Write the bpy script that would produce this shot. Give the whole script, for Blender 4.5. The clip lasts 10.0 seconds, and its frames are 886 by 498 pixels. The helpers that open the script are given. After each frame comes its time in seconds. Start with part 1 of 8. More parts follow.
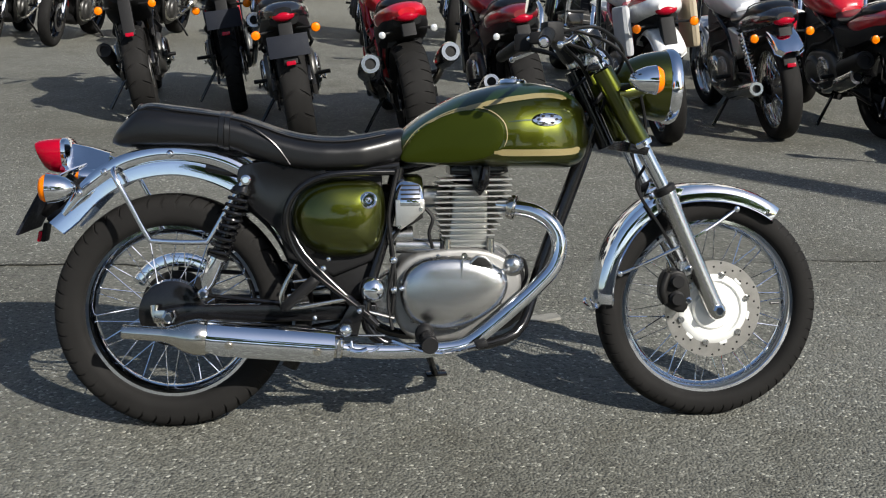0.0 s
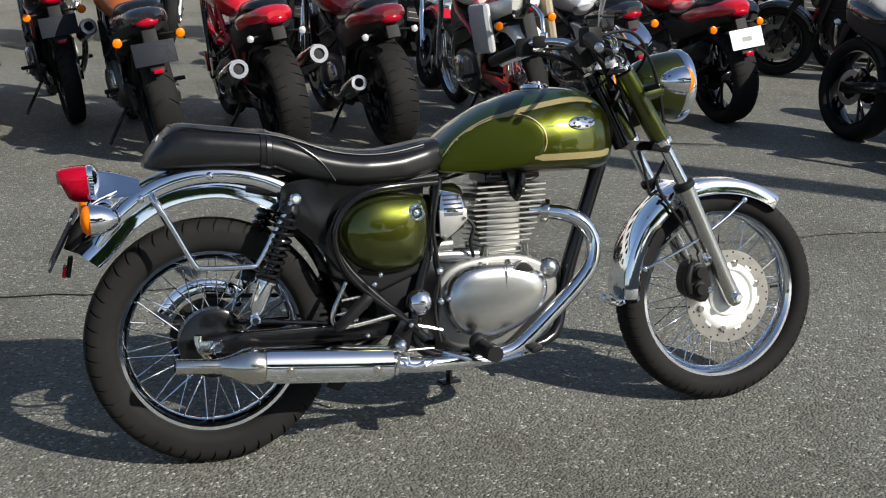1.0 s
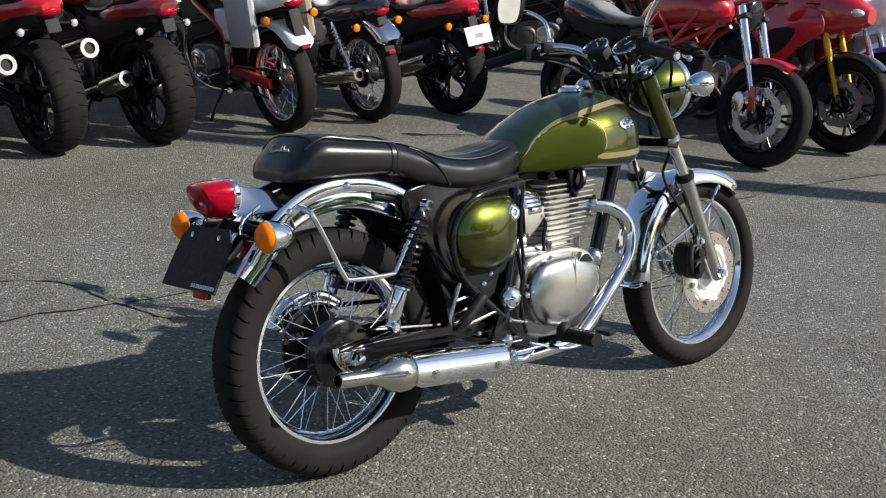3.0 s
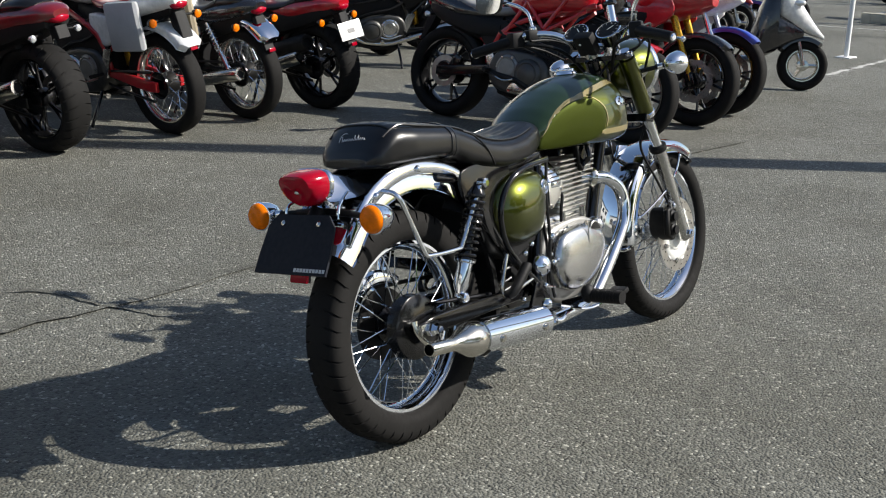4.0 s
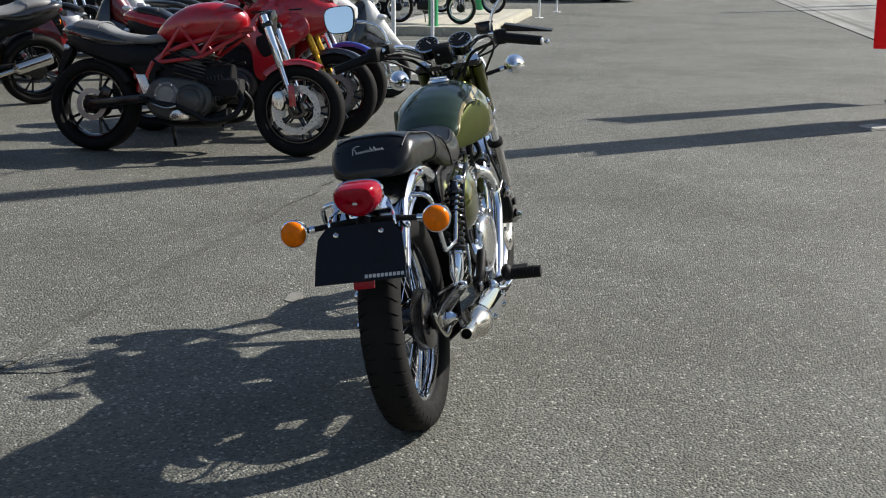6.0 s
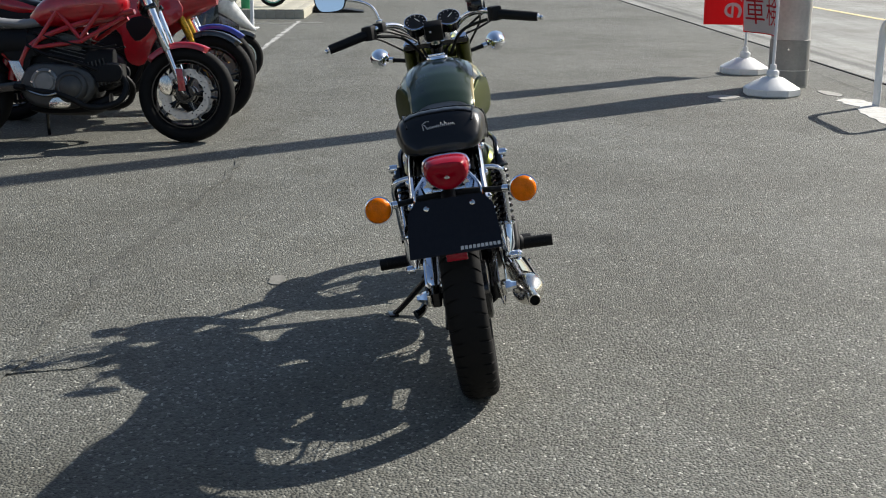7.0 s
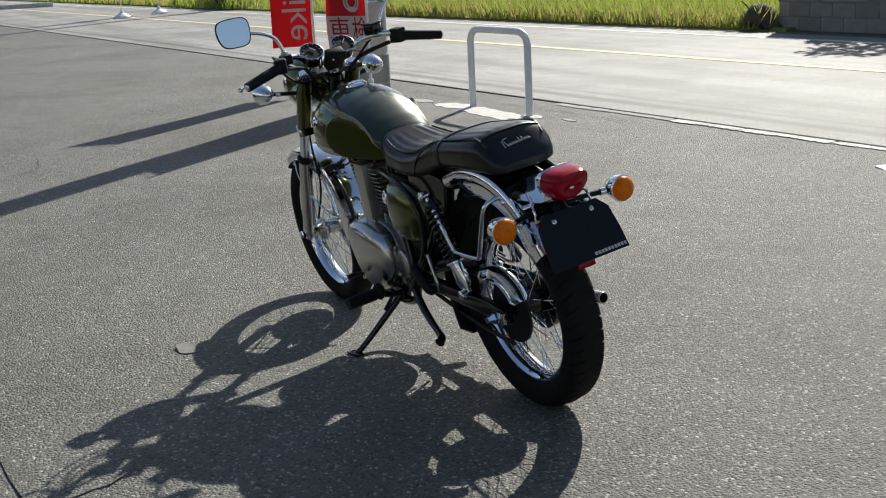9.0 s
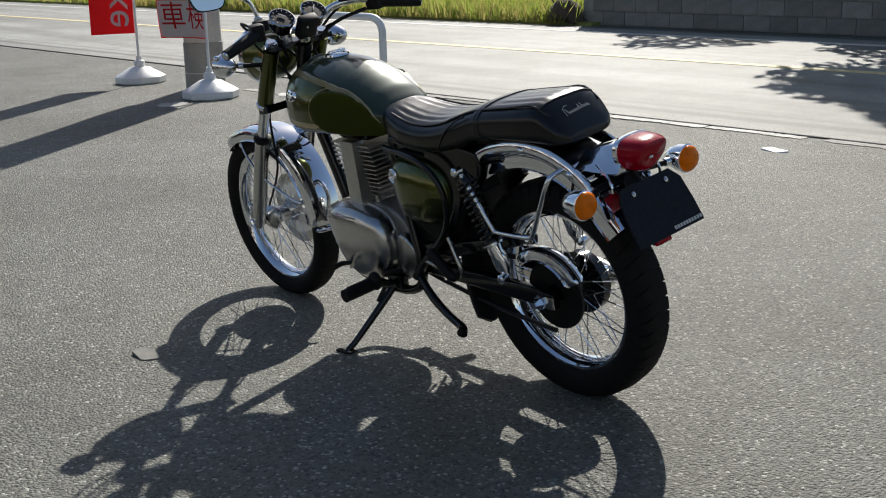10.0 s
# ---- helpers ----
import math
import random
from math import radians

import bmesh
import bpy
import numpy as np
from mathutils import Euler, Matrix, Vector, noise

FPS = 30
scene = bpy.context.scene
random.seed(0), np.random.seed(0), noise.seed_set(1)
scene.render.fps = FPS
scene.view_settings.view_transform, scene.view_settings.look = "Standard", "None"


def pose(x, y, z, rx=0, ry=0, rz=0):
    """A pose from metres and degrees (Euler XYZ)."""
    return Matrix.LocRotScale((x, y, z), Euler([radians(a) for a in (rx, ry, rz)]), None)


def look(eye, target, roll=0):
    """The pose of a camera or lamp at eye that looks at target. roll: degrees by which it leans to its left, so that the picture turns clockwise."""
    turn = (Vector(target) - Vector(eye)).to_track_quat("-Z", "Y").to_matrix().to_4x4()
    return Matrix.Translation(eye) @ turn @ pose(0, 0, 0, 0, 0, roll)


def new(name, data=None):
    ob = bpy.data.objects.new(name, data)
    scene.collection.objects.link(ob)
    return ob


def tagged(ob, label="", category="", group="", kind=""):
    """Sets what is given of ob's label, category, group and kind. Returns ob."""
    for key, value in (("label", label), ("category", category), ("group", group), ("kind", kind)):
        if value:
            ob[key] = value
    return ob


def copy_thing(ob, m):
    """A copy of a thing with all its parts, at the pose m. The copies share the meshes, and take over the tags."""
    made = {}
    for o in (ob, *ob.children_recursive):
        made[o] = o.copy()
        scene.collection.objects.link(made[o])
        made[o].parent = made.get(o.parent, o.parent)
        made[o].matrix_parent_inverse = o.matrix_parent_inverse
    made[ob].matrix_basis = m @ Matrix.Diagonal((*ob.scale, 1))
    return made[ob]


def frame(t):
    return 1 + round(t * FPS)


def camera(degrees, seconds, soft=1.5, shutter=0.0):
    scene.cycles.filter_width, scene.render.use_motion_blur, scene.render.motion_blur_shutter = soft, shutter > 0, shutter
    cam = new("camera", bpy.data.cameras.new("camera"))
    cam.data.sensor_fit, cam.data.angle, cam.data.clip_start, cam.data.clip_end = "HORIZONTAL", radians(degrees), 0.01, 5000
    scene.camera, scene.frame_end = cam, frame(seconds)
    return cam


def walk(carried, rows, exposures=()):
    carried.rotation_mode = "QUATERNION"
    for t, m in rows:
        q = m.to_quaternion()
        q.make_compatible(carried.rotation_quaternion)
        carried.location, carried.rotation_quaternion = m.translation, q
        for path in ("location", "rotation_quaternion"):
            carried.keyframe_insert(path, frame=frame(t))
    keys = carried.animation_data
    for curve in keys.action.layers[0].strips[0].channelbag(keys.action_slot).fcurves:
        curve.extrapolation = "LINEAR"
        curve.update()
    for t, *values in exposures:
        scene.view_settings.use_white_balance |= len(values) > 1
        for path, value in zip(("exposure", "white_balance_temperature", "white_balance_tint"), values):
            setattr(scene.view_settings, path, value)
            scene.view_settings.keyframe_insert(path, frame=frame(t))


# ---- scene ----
cam = camera(41.3, 10.0, soft=1.1)
EXPOSURES = [(0.0, 0.52), (3.5, 0.55), (4.5, 0.60), (5.5, 0.54), (7.0, 0.48), (8.5, 0.39), (9.5, 0.26), (10.0, 0.26)]
PATH = [
    (0, (-0.142, -2.955, 1.312), (-0.045, -1.032, 0.77), 0.3),
    (0.5, (-0.505, -2.897, 1.327), (-0.143, -0.996, 0.822), 0.2),
    (1, (-0.891, -2.81, 1.343), (-0.374, -0.958, 0.793), 0.0),
    (1.5, (-1.209, -2.663, 1.344), (-0.536, -0.863, 0.79), 1.0),
    (2, (-1.522, -2.545, 1.378), (-0.626, -0.838, 0.844), 2.7),
    (2.2, (-1.694, -2.52, 1.378), (-0.728, -0.849, 0.854), 1.5),
    (3.3, (-2.404, -2.15, 1.368), (-1.084, -0.752, 0.82), 3.7),
    (3.5, (-2.542, -2.098, 1.365), (-1.146, -0.77, 0.828), 3.2),
    (4, (-2.897, -1.935, 1.353), (-1.422, -0.698, 0.81), 1.9),
    (4.5, (-3.125, -1.651, 1.349), (-1.571, -0.498, 0.842), 3.4),
    (5, (-3.415, -1.402, 1.362), (-1.683, -0.517, 0.898), 4.3),
    (5.5, (-3.629, -1.151, 1.325), (-1.792, -0.523, 0.843), 4.0),
    (5.7, (-3.684, -1.016, 1.307), (-1.823, -0.456, 0.836), 2.0),
    (6.8, (-4.003, -0.182, 1.373), (-2.083, -0.026, 0.835), 0.4),
    (7, (-3.98, -0.018, 1.304), (-2.049, 0.063, 0.79), 0.2),
    (7.5, (-3.909, 0.423, 1.309), (-1.985, 0.314, 0.774), -0.1),
    (8, (-3.839, 0.889, 1.335), (-1.949, 0.513, 0.801), -0.5),
    (8.5, (-3.708, 1.287, 1.317), (-1.871, 0.68, 0.81), -1.6),
    (9, (-3.563, 1.706, 1.308), (-1.817, 0.859, 0.822), -2.9),
    (9.3, (-3.426, 1.911, 1.277), (-1.760, 0.886, 0.859), -4.8),
    (9.5, (-3.343, 2.032, 1.254), (-1.74, 0.943, 0.759), -4.6),
    (10, (-2.913, 2.189, 1.212), (-1.38, 1.006, 0.71), -1.6),
]
walk(cam, [(t, look(eye, target, roll)) for t, eye, target, roll in PATH], EXPOSURES)

# ---- light ----
SUN_AZ, SUN_EL = -49.0, 36.5          # the sun stands ahead and to the side of the road
world = bpy.data.worlds.new("sky")
scene.world = world
world.use_nodes = True
wn = world.node_tree.nodes
sky = wn.new("ShaderNodeTexSky")
sky.sky_type, sky.sun_disc = "NISHITA", False
sky.sun_elevation, sky.sun_rotation = radians(SUN_EL), radians(90 - SUN_AZ)
sky.air_density, sky.dust_density, sky.ozone_density = 1.0, 1.0, 1.2
wn["Background"].inputs[1].default_value = 0.085
world.node_tree.links.new(sky.outputs[0], wn["Background"].inputs[0])
sun = new("sun", bpy.data.lights.new("sun", "SUN"))
sun.data.energy, sun.data.angle, sun.data.color = 5.0, radians(0.55), (1.0, 0.955, 0.88)
sun.matrix_basis = look((60 * math.cos(radians(SUN_AZ)), 60 * math.sin(radians(SUN_AZ)), 60 * math.tan(radians(SUN_EL))), (0, 0, 0))


# ---- materials ----
def nodes_of(name):
    m = bpy.data.materials.new(name)
    m.use_nodes = True
    t = m.node_tree
    return m, t, t.nodes["Principled BSDF"]


def mat(name, color, rough=0.5, metal=0.0, vary=0.12, scale=14.0, coat=0.0, bump=0.0, bscale=200.0, rvary=0.1, trans=0.0, spread=0.0):
    """A surface with colour and gloss that vary at two scales; spread varies it from piece to piece."""
    m, t, b = nodes_of(name)
    N, K = t.nodes, t.links
    co = N.new("ShaderNodeTexCoord")
    n1, n2 = N.new("ShaderNodeTexNoise"), N.new("ShaderNodeTexNoise")
    n1.inputs["Scale"].default_value, n2.inputs["Scale"].default_value = scale, scale * 9
    n1.inputs["Detail"].default_value = 5
    for n in (n1, n2):
        K.new(co.outputs["Object"], n.inputs["Vector"])
    add = N.new("ShaderNodeMath")
    add.operation = "MULTIPLY_ADD"
    add.inputs[1].default_value, add.inputs[2].default_value = 0.35, 0.0
    K.new(n2.outputs["Fac"], add.inputs[0])
    mixf = N.new("ShaderNodeMath")
    mixf.operation = "MULTIPLY_ADD"
    mixf.inputs[1].default_value = 0.65
    K.new(n1.outputs["Fac"], mixf.inputs[0])
    K.new(add.outputs[0], mixf.inputs[2])
    ramp = N.new("ShaderNodeMapRange")
    ramp.inputs["From Min"].default_value, ramp.inputs["From Max"].default_value = 0.3, 0.7
    ramp.inputs["To Min"].default_value, ramp.inputs["To Max"].default_value = 1 - vary, 1 + vary
    K.new(mixf.outputs[0], ramp.inputs["Value"])
    hsv = N.new("ShaderNodeHueSaturation")
    hsv.inputs["Color"].default_value = (*color, 1)
    K.new(ramp.outputs[0], hsv.inputs["Value"])
    last = hsv.outputs[0]
    if spread:
        info = N.new("ShaderNodeObjectInfo")
        r2 = N.new("ShaderNodeMapRange")
        r2.inputs["To Min"].default_value, r2.inputs["To Max"].default_value = 1 - spread, 1 + spread
        K.new(info.outputs["Random"], r2.inputs["Value"])
        h2 = N.new("ShaderNodeHueSaturation")
        K.new(last, h2.inputs["Color"])
        K.new(r2.outputs[0], h2.inputs["Value"])
        last = h2.outputs[0]
    K.new(last, b.inputs["Base Color"])
    rr = N.new("ShaderNodeMapRange")
    rr.inputs["From Min"].default_value, rr.inputs["From Max"].default_value = 0.3, 0.7
    rr.inputs["To Min"].default_value, rr.inputs["To Max"].default_value = max(0.02, rough - rvary * rough), min(1, rough + rvary)
    K.new(n2.outputs["Fac"], rr.inputs["Value"])
    K.new(rr.outputs[0], b.inputs["Roughness"])
    b.inputs["Metallic"].default_value = metal
    b.inputs["Coat Weight"].default_value = coat
    b.inputs["Coat Roughness"].default_value = 0.04
    b.inputs["Transmission Weight"].default_value = trans
    if bump:
        nb, bp = N.new("ShaderNodeTexNoise"), N.new("ShaderNodeBump")
        nb.inputs["Scale"].default_value = bscale
        nb.inputs["Detail"].default_value = 4
        K.new(co.outputs["Object"], nb.inputs["Vector"])
        bp.inputs["Strength"].default_value, bp.inputs["Distance"].default_value = bump, 0.003
        K.new(nb.outputs["Fac"], bp.inputs["Height"])
        K.new(bp.outputs[0], b.inputs["Normal"])
    return m


ROAD_ACROSS = (-math.sin(radians(3.69)), math.cos(radians(3.69)), 0.0)      # from the street towards the yard
ROAD_SHIFT = -3.87 * math.cos(radians(3.69))


def asphalt_mat(name, light, dark, worn, rough=0.72, relief=0.75, stones=118, lanes=False):
    """Worn asphalt: pale and dark stones in a grey binder, broad stains, a rough relief."""
    m, t, b = nodes_of(name)
    N, K = t.nodes, t.links
    co = N.new("ShaderNodeTexCoord")

    def noise_node(scale, detail=4, rough=0.6):
        n = N.new("ShaderNodeTexNoise")
        n.inputs["Scale"].default_value, n.inputs["Detail"].default_value, n.inputs["Roughness"].default_value = scale, detail, rough
        K.new(co.outputs["Object"], n.inputs["Vector"])
        return n

    def mix(a, c, f, kind="MIX"):
        x = N.new("ShaderNodeMix")
        x.data_type, x.blend_type = "RGBA", kind
        for s, v in ((x.inputs["Factor"], f), (x.inputs["A"], a), (x.inputs["B"], c)):
            if isinstance(v, tuple):
                s.default_value = (*v, 1)
            elif isinstance(v, float):
                s.default_value = v
            else:
                K.new(v, s)
        return x.outputs["Result"]

    def ramp(v, lo, hi):
        r = N.new("ShaderNodeMapRange")
        r.inputs["From Min"].default_value, r.inputs["From Max"].default_value = lo, hi
        K.new(v, r.inputs["Value"])
        return r.outputs[0]

    vo = N.new("ShaderNodeTexVoronoi")
    vo.inputs["Scale"].default_value = stones
    K.new(co.outputs["Object"], vo.inputs["Vector"])
    hue = N.new("ShaderNodeSeparateColor")
    K.new(vo.outputs["Color"], hue.inputs[0])
    stone = ramp(hue.outputs[0], 0.88, 1.0)
    pit = ramp(hue.outputs[1], 0.66, 1.05)
    base = mix(dark, light, ramp(noise_node(46, 6, 0.75).outputs["Fac"], 0.35, 0.68))
    base = mix(base, worn, stone)
    base = mix(base, (dark[0] * 0.55, dark[1] * 0.55, dark[2] * 0.55), pit)
    big = noise_node(0.55, 5).outputs["Fac"]
    base = mix(base, (0.72, 0.71, 0.68), ramp(big, 0.44, 0.66), "MULTIPLY")
    mid = noise_node(3.2, 6, 0.65).outputs["Fac"]
    base = mix(base, (0.84, 0.83, 0.80), ramp(mid, 0.45, 0.66), "MULTIPLY")
    if lanes:
        # worn bands that run along the street
        mp = N.new("ShaderNodeMapping")
        mp.inputs["Rotation"].default_value[2] = radians(-3.69)
        mp.inputs["Scale"].default_value = (0.05, 1.0, 1.0)
        K.new(co.outputs["Object"], mp.inputs["Vector"])
        band = noise_node(1.3, 5, 0.6)
        K.new(mp.outputs[0], band.inputs["Vector"])
        base = mix(base, (0.66, 0.655, 0.64), ramp(band.outputs["Fac"], 0.40, 0.62), "MULTIPLY")
        # a dark track and a narrower, fainter one along the gutter at the street's edge
        across = N.new("ShaderNodeVectorMath")
        across.operation = "DOT_PRODUCT"
        across.inputs[1].default_value = ROAD_ACROSS
        K.new(co.outputs["Object"], across.inputs[0])
        wander = N.new("ShaderNodeMath")
        wander.operation = "MULTIPLY_ADD"
        wander.inputs[1].default_value = 0.10
        K.new(band.outputs["Fac"], wander.inputs[0])
        K.new(across.outputs["Value"], wander.inputs[2])
        for middle, half, tint in ((-0.56, 0.11, (0.50, 0.50, 0.495)), (-0.80, 0.06, (0.74, 0.735, 0.72))):
            gap = N.new("ShaderNodeMath")
            gap.operation = "SUBTRACT"
            gap.inputs[1].default_value = ROAD_SHIFT + middle + 0.05
            K.new(wander.outputs[0], gap.inputs[0])
            dist = N.new("ShaderNodeMath")
            dist.operation = "ABSOLUTE"
            K.new(gap.outputs[0], dist.inputs[0])
            base = mix(base, tint, ramp(dist.outputs[0], half, half * 0.3), "MULTIPLY")
    K.new(base, b.inputs["Base Color"])
    b.inputs["Roughness"].default_value = rough
    b.inputs["Specular IOR Level"].default_value = 0.40
    bp, bp2 = N.new("ShaderNodeBump"), N.new("ShaderNodeBump")
    bp.inputs["Strength"].default_value, bp.inputs["Distance"].default_value = relief, 0.005
    K.new(vo.outputs["Distance"], bp.inputs["Height"])
    bp.invert = True
    bp2.inputs["Strength"].default_value, bp2.inputs["Distance"].default_value = relief * 0.6, 0.006
    K.new(noise_node(70, 5, 0.7).outputs["Fac"], bp2.inputs["Height"])
    K.new(bp.outputs[0], bp2.inputs["Normal"])
    K.new(bp2.outputs[0], b.inputs["Normal"])
    return m


def paint(name, color, metal=0.0, rough=0.3, flake=0.0):
    """Lacquered body paint, with flakes where it is metallic."""
    m, t, b = nodes_of(name)
    N, K = t.nodes, t.links
    co = N.new("ShaderNodeTexCoord")
    n1 = N.new("ShaderNodeTexNoise")
    n1.inputs["Scale"].default_value = 900 if flake else 25
    K.new(co.outputs["Object"], n1.inputs["Vector"])
    r = N.new("ShaderNodeMapRange")
    r.inputs["From Min"].default_value, r.inputs["From Max"].default_value = 0.3, 0.7
    r.inputs["To Min"].default_value, r.inputs["To Max"].default_value = 0.85 - flake, 1.15 + flake
    K.new(n1.outputs["Fac"], r.inputs["Value"])
    h = N.new("ShaderNodeHueSaturation")
    h.inputs["Color"].default_value = (*color, 1)
    K.new(r.outputs[0], h.inputs["Value"])
    K.new(h.outputs[0], b.inputs["Base Color"])
    n2 = N.new("ShaderNodeTexNoise")
    n2.inputs["Scale"].default_value, n2.inputs["Detail"].default_value = 6, 6
    K.new(co.outputs["Object"], n2.inputs["Vector"])
    r2 = N.new("ShaderNodeMapRange")
    r2.inputs["To Min"].default_value, r2.inputs["To Max"].default_value = rough * 0.8, rough * 1.3
    K.new(n2.outputs["Fac"], r2.inputs["Value"])
    K.new(r2.outputs[0], b.inputs["Roughness"])
    b.inputs["Metallic"].default_value = metal
    b.inputs["Coat Weight"].default_value, b.inputs["Coat Roughness"].default_value = 1.0, 0.03
    return m


GREEN = paint("green_paint", (0.068, 0.079, 0.008), 0.97, 0.30, 0.12)
DEEP = paint("deep_green_paint", (0.015, 0.034, 0.008), 0.3, 0.28, 0.08)
PAD = paint("pad_green", (0.035, 0.046, 0.0028), 0.68, 0.45, 0.06)
PAD.node_tree.nodes["Principled BSDF"].inputs["Coat Weight"].default_value = 0.06
PAD.node_tree.nodes["Principled BSDF"].inputs["Specular IOR Level"].default_value = 0.2
GOLD = paint("gold_stripe", (0.33, 0.27, 0.12), 0.4, 0.38, 0.05)
CHROME = mat("chrome", (0.80, 0.83, 0.88), 0.045, 1.0, 0.03, 9, rvary=0.012)
DULLCHROME = mat("dull_chrome", (0.62, 0.60, 0.55), 0.16, 1.0, 0.10, 12, rvary=0.025)
ALLOY = mat("cast_alloy", (0.54, 0.54, 0.535), 0.24, 1.0, 0.05, 16, bump=0.006, bscale=260, rvary=0.015)
CASTING = mat("rough_casting", (0.25, 0.248, 0.238), 0.50, 0.85, 0.15, 22, bump=0.04)
FIN = mat("fin_alloy", (0.52, 0.515, 0.49), 0.36, 0.95, 0.10, 22, bump=0.02, rvary=0.03)
DISC = mat("brushed_steel", (0.50, 0.48, 0.45), 0.32, 1.0, 0.15, 40)
# darker copy of the disc steel, with shade put into its colour
SHADEDDISC = mat("worn_disc_steel", (0.26, 0.25, 0.235), 0.42, 1.0, 0.2, 40)
ENGINE = mat("dark_cast_alloy", (0.075, 0.074, 0.071), 0.40, 0.7, 0.25, 18, bump=0.03)
CARRIER = mat("silver_paint", (0.74, 0.74, 0.71), 0.42, 0.30, 0.05, 20)
VINYL = mat("black_vinyl", (0.0055, 0.0055, 0.006), 0.28, 0.0, 0.06, 12, bump=0.004, bscale=420, rvary=0.02)
VINYL.node_tree.nodes["Principled BSDF"].inputs["Specular IOR Level"].default_value = 0.45
RUBBER = mat("tyre_rubber", (0.0115, 0.011, 0.0105), 0.74, 0.0, 0.25, 9, bump=0.10, bscale=160)
RUBBER.node_tree.nodes["Principled BSDF"].inputs["Specular IOR Level"].default_value = 0.13
BLACK = mat("black_paint", (0.005, 0.005, 0.0055), 0.13, 0.0, 0.08, 15, rvary=0.03)
MATTE = mat("black_plastic", (0.0065, 0.0065, 0.007), 0.55, 0.0, 0.15, 20, bump=0.015)
IRON = mat("dark_metal", (0.020, 0.0195, 0.019), 0.45, 0.5, 0.3, 25, bump=0.05)
RED_LENS = mat("red_lens", (0.30, 0.0008, 0.013), 0.08, 0.0, 0.1, 30, coat=0.12)
AMBER = mat("amber_lens", (0.80, 0.175, 0.0006), 0.18, 0.0, 0.2, 60, coat=0.0, bump=0.22, bscale=240)
CLEAR = mat("clear_lens", (0.75, 0.77, 0.78), 0.06, 0.6, 0.08, 50, coat=0.8)
DIAL = mat("dial_face", (0.005, 0.0055, 0.007), 0.5, 0.0, 0.2, 30, coat=0.0)
MIRROR = mat("mirror_glass", (0.86, 0.88, 0.90), 0.02, 1.0, 0.01, 5, rvary=0.02)
PLATE_DARK = mat("dark_plate", (0.006, 0.008, 0.014), 0.6, 0.0, 0.12, 10)
PLATE_WHITE = mat("white_plate", (0.66, 0.66, 0.63), 0.42, 0.0, 0.06, 12)
MARK = mat("printed_mark", (0.55, 0.55, 0.54), 0.45, 0.0, 0.05, 30)
RED = paint("red_paint", (0.41, 0.0018, 0.010), 0.0, 0.3)
DARKRED = paint("dark_red_paint", (0.13, 0.003, 0.006), 0.0, 0.32)
REDFRAME = paint("red_frame", (0.42, 0.004, 0.010), 0.0, 0.35)
ORANGE = paint("orange_paint", (0.26, 0.065, 0.010), 0.0, 0.35)
WHITE = paint("white_paint", (0.72, 0.72, 0.70), 0.0, 0.35)
SILVER = paint("silver_body", (0.50, 0.51, 0.52), 0.6, 0.34, 0.05)
BLUE = paint("blue_paint", (0.012, 0.035, 0.32), 0.0, 0.35)
NAVY = paint("navy_paint", (0.010, 0.014, 0.035), 0.2, 0.3)
GREYSEAT = mat("grey_vinyl", (0.20, 0.20, 0.20), 0.55, 0.0, 0.12, 12, bump=0.12, bscale=300)
BLACKPAINT = paint("black_body", (0.010, 0.010, 0.012), 0.0, 0.25)
LIME = paint("lime_paint", (0.10, 0.42, 0.02), 0.0, 0.35)
FORKGOLD = mat("gold_anodised", (0.55, 0.30, 0.03), 0.25, 0.85, 0.08, 20)
CASE = mat("grey_case", (0.42, 0.43, 0.44), 0.45, 0.0, 0.1, 9)
for m in (MATTE, PLATE_DARK, IRON, DIAL, RED_LENS, AMBER):
    m.node_tree.nodes["Principled BSDF"].inputs["Specular IOR Level"].default_value = 0.22
TAN = mat("tan_case", (0.30, 0.25, 0.17), 0.5, 0.0, 0.12, 10)


# ---- mesh tools ----
V = Vector
IDENT = Matrix.Identity(4)


def part(name, bm, material, parent=None, label="", sharp=38.0):
    me = bpy.data.meshes.new(name)
    bm.to_mesh(me)
    bm.free()
    me.materials.append(material)
    for p in me.polygons:
        p.use_smooth = True
    me.set_sharp_from_angle(angle=radians(sharp))
    ob = new(name, me)
    if parent is not None:
        ob.parent = parent
    if label:
        ob["label"] = label
    return ob


def again(ob, m, parent=None):
    """One more object on the same mesh, at the pose m."""
    o = new(ob.name.split(".")[0], ob.data)
    o.parent = parent if parent is not None else ob.parent
    o.matrix_basis = m
    return o


def thing(name, m, label, category, group="", kind=""):
    ob = new(name)
    ob.empty_display_size = 0.1
    ob.matrix_basis = m
    return tagged(ob, label, category, group, kind)


def spline(pts, n):
    """Points along a smooth curve through pts, n to each span."""
    p = [V(a) for a in pts]
    if n <= 1 or len(p) < 3:
        return p
    out = []
    for i in range(len(p) - 1):
        a, b, c, d = p[max(i - 1, 0)], p[i], p[i + 1], p[min(i + 2, len(p) - 1)]
        for k in range(n):
            s = k / n
            out.append(0.5 * (2 * b + (c - a) * s + (2 * a - 5 * b + 4 * c - d) * s * s + (3 * b - a - 3 * c + d) * s ** 3))
    out.append(p[-1])
    return out


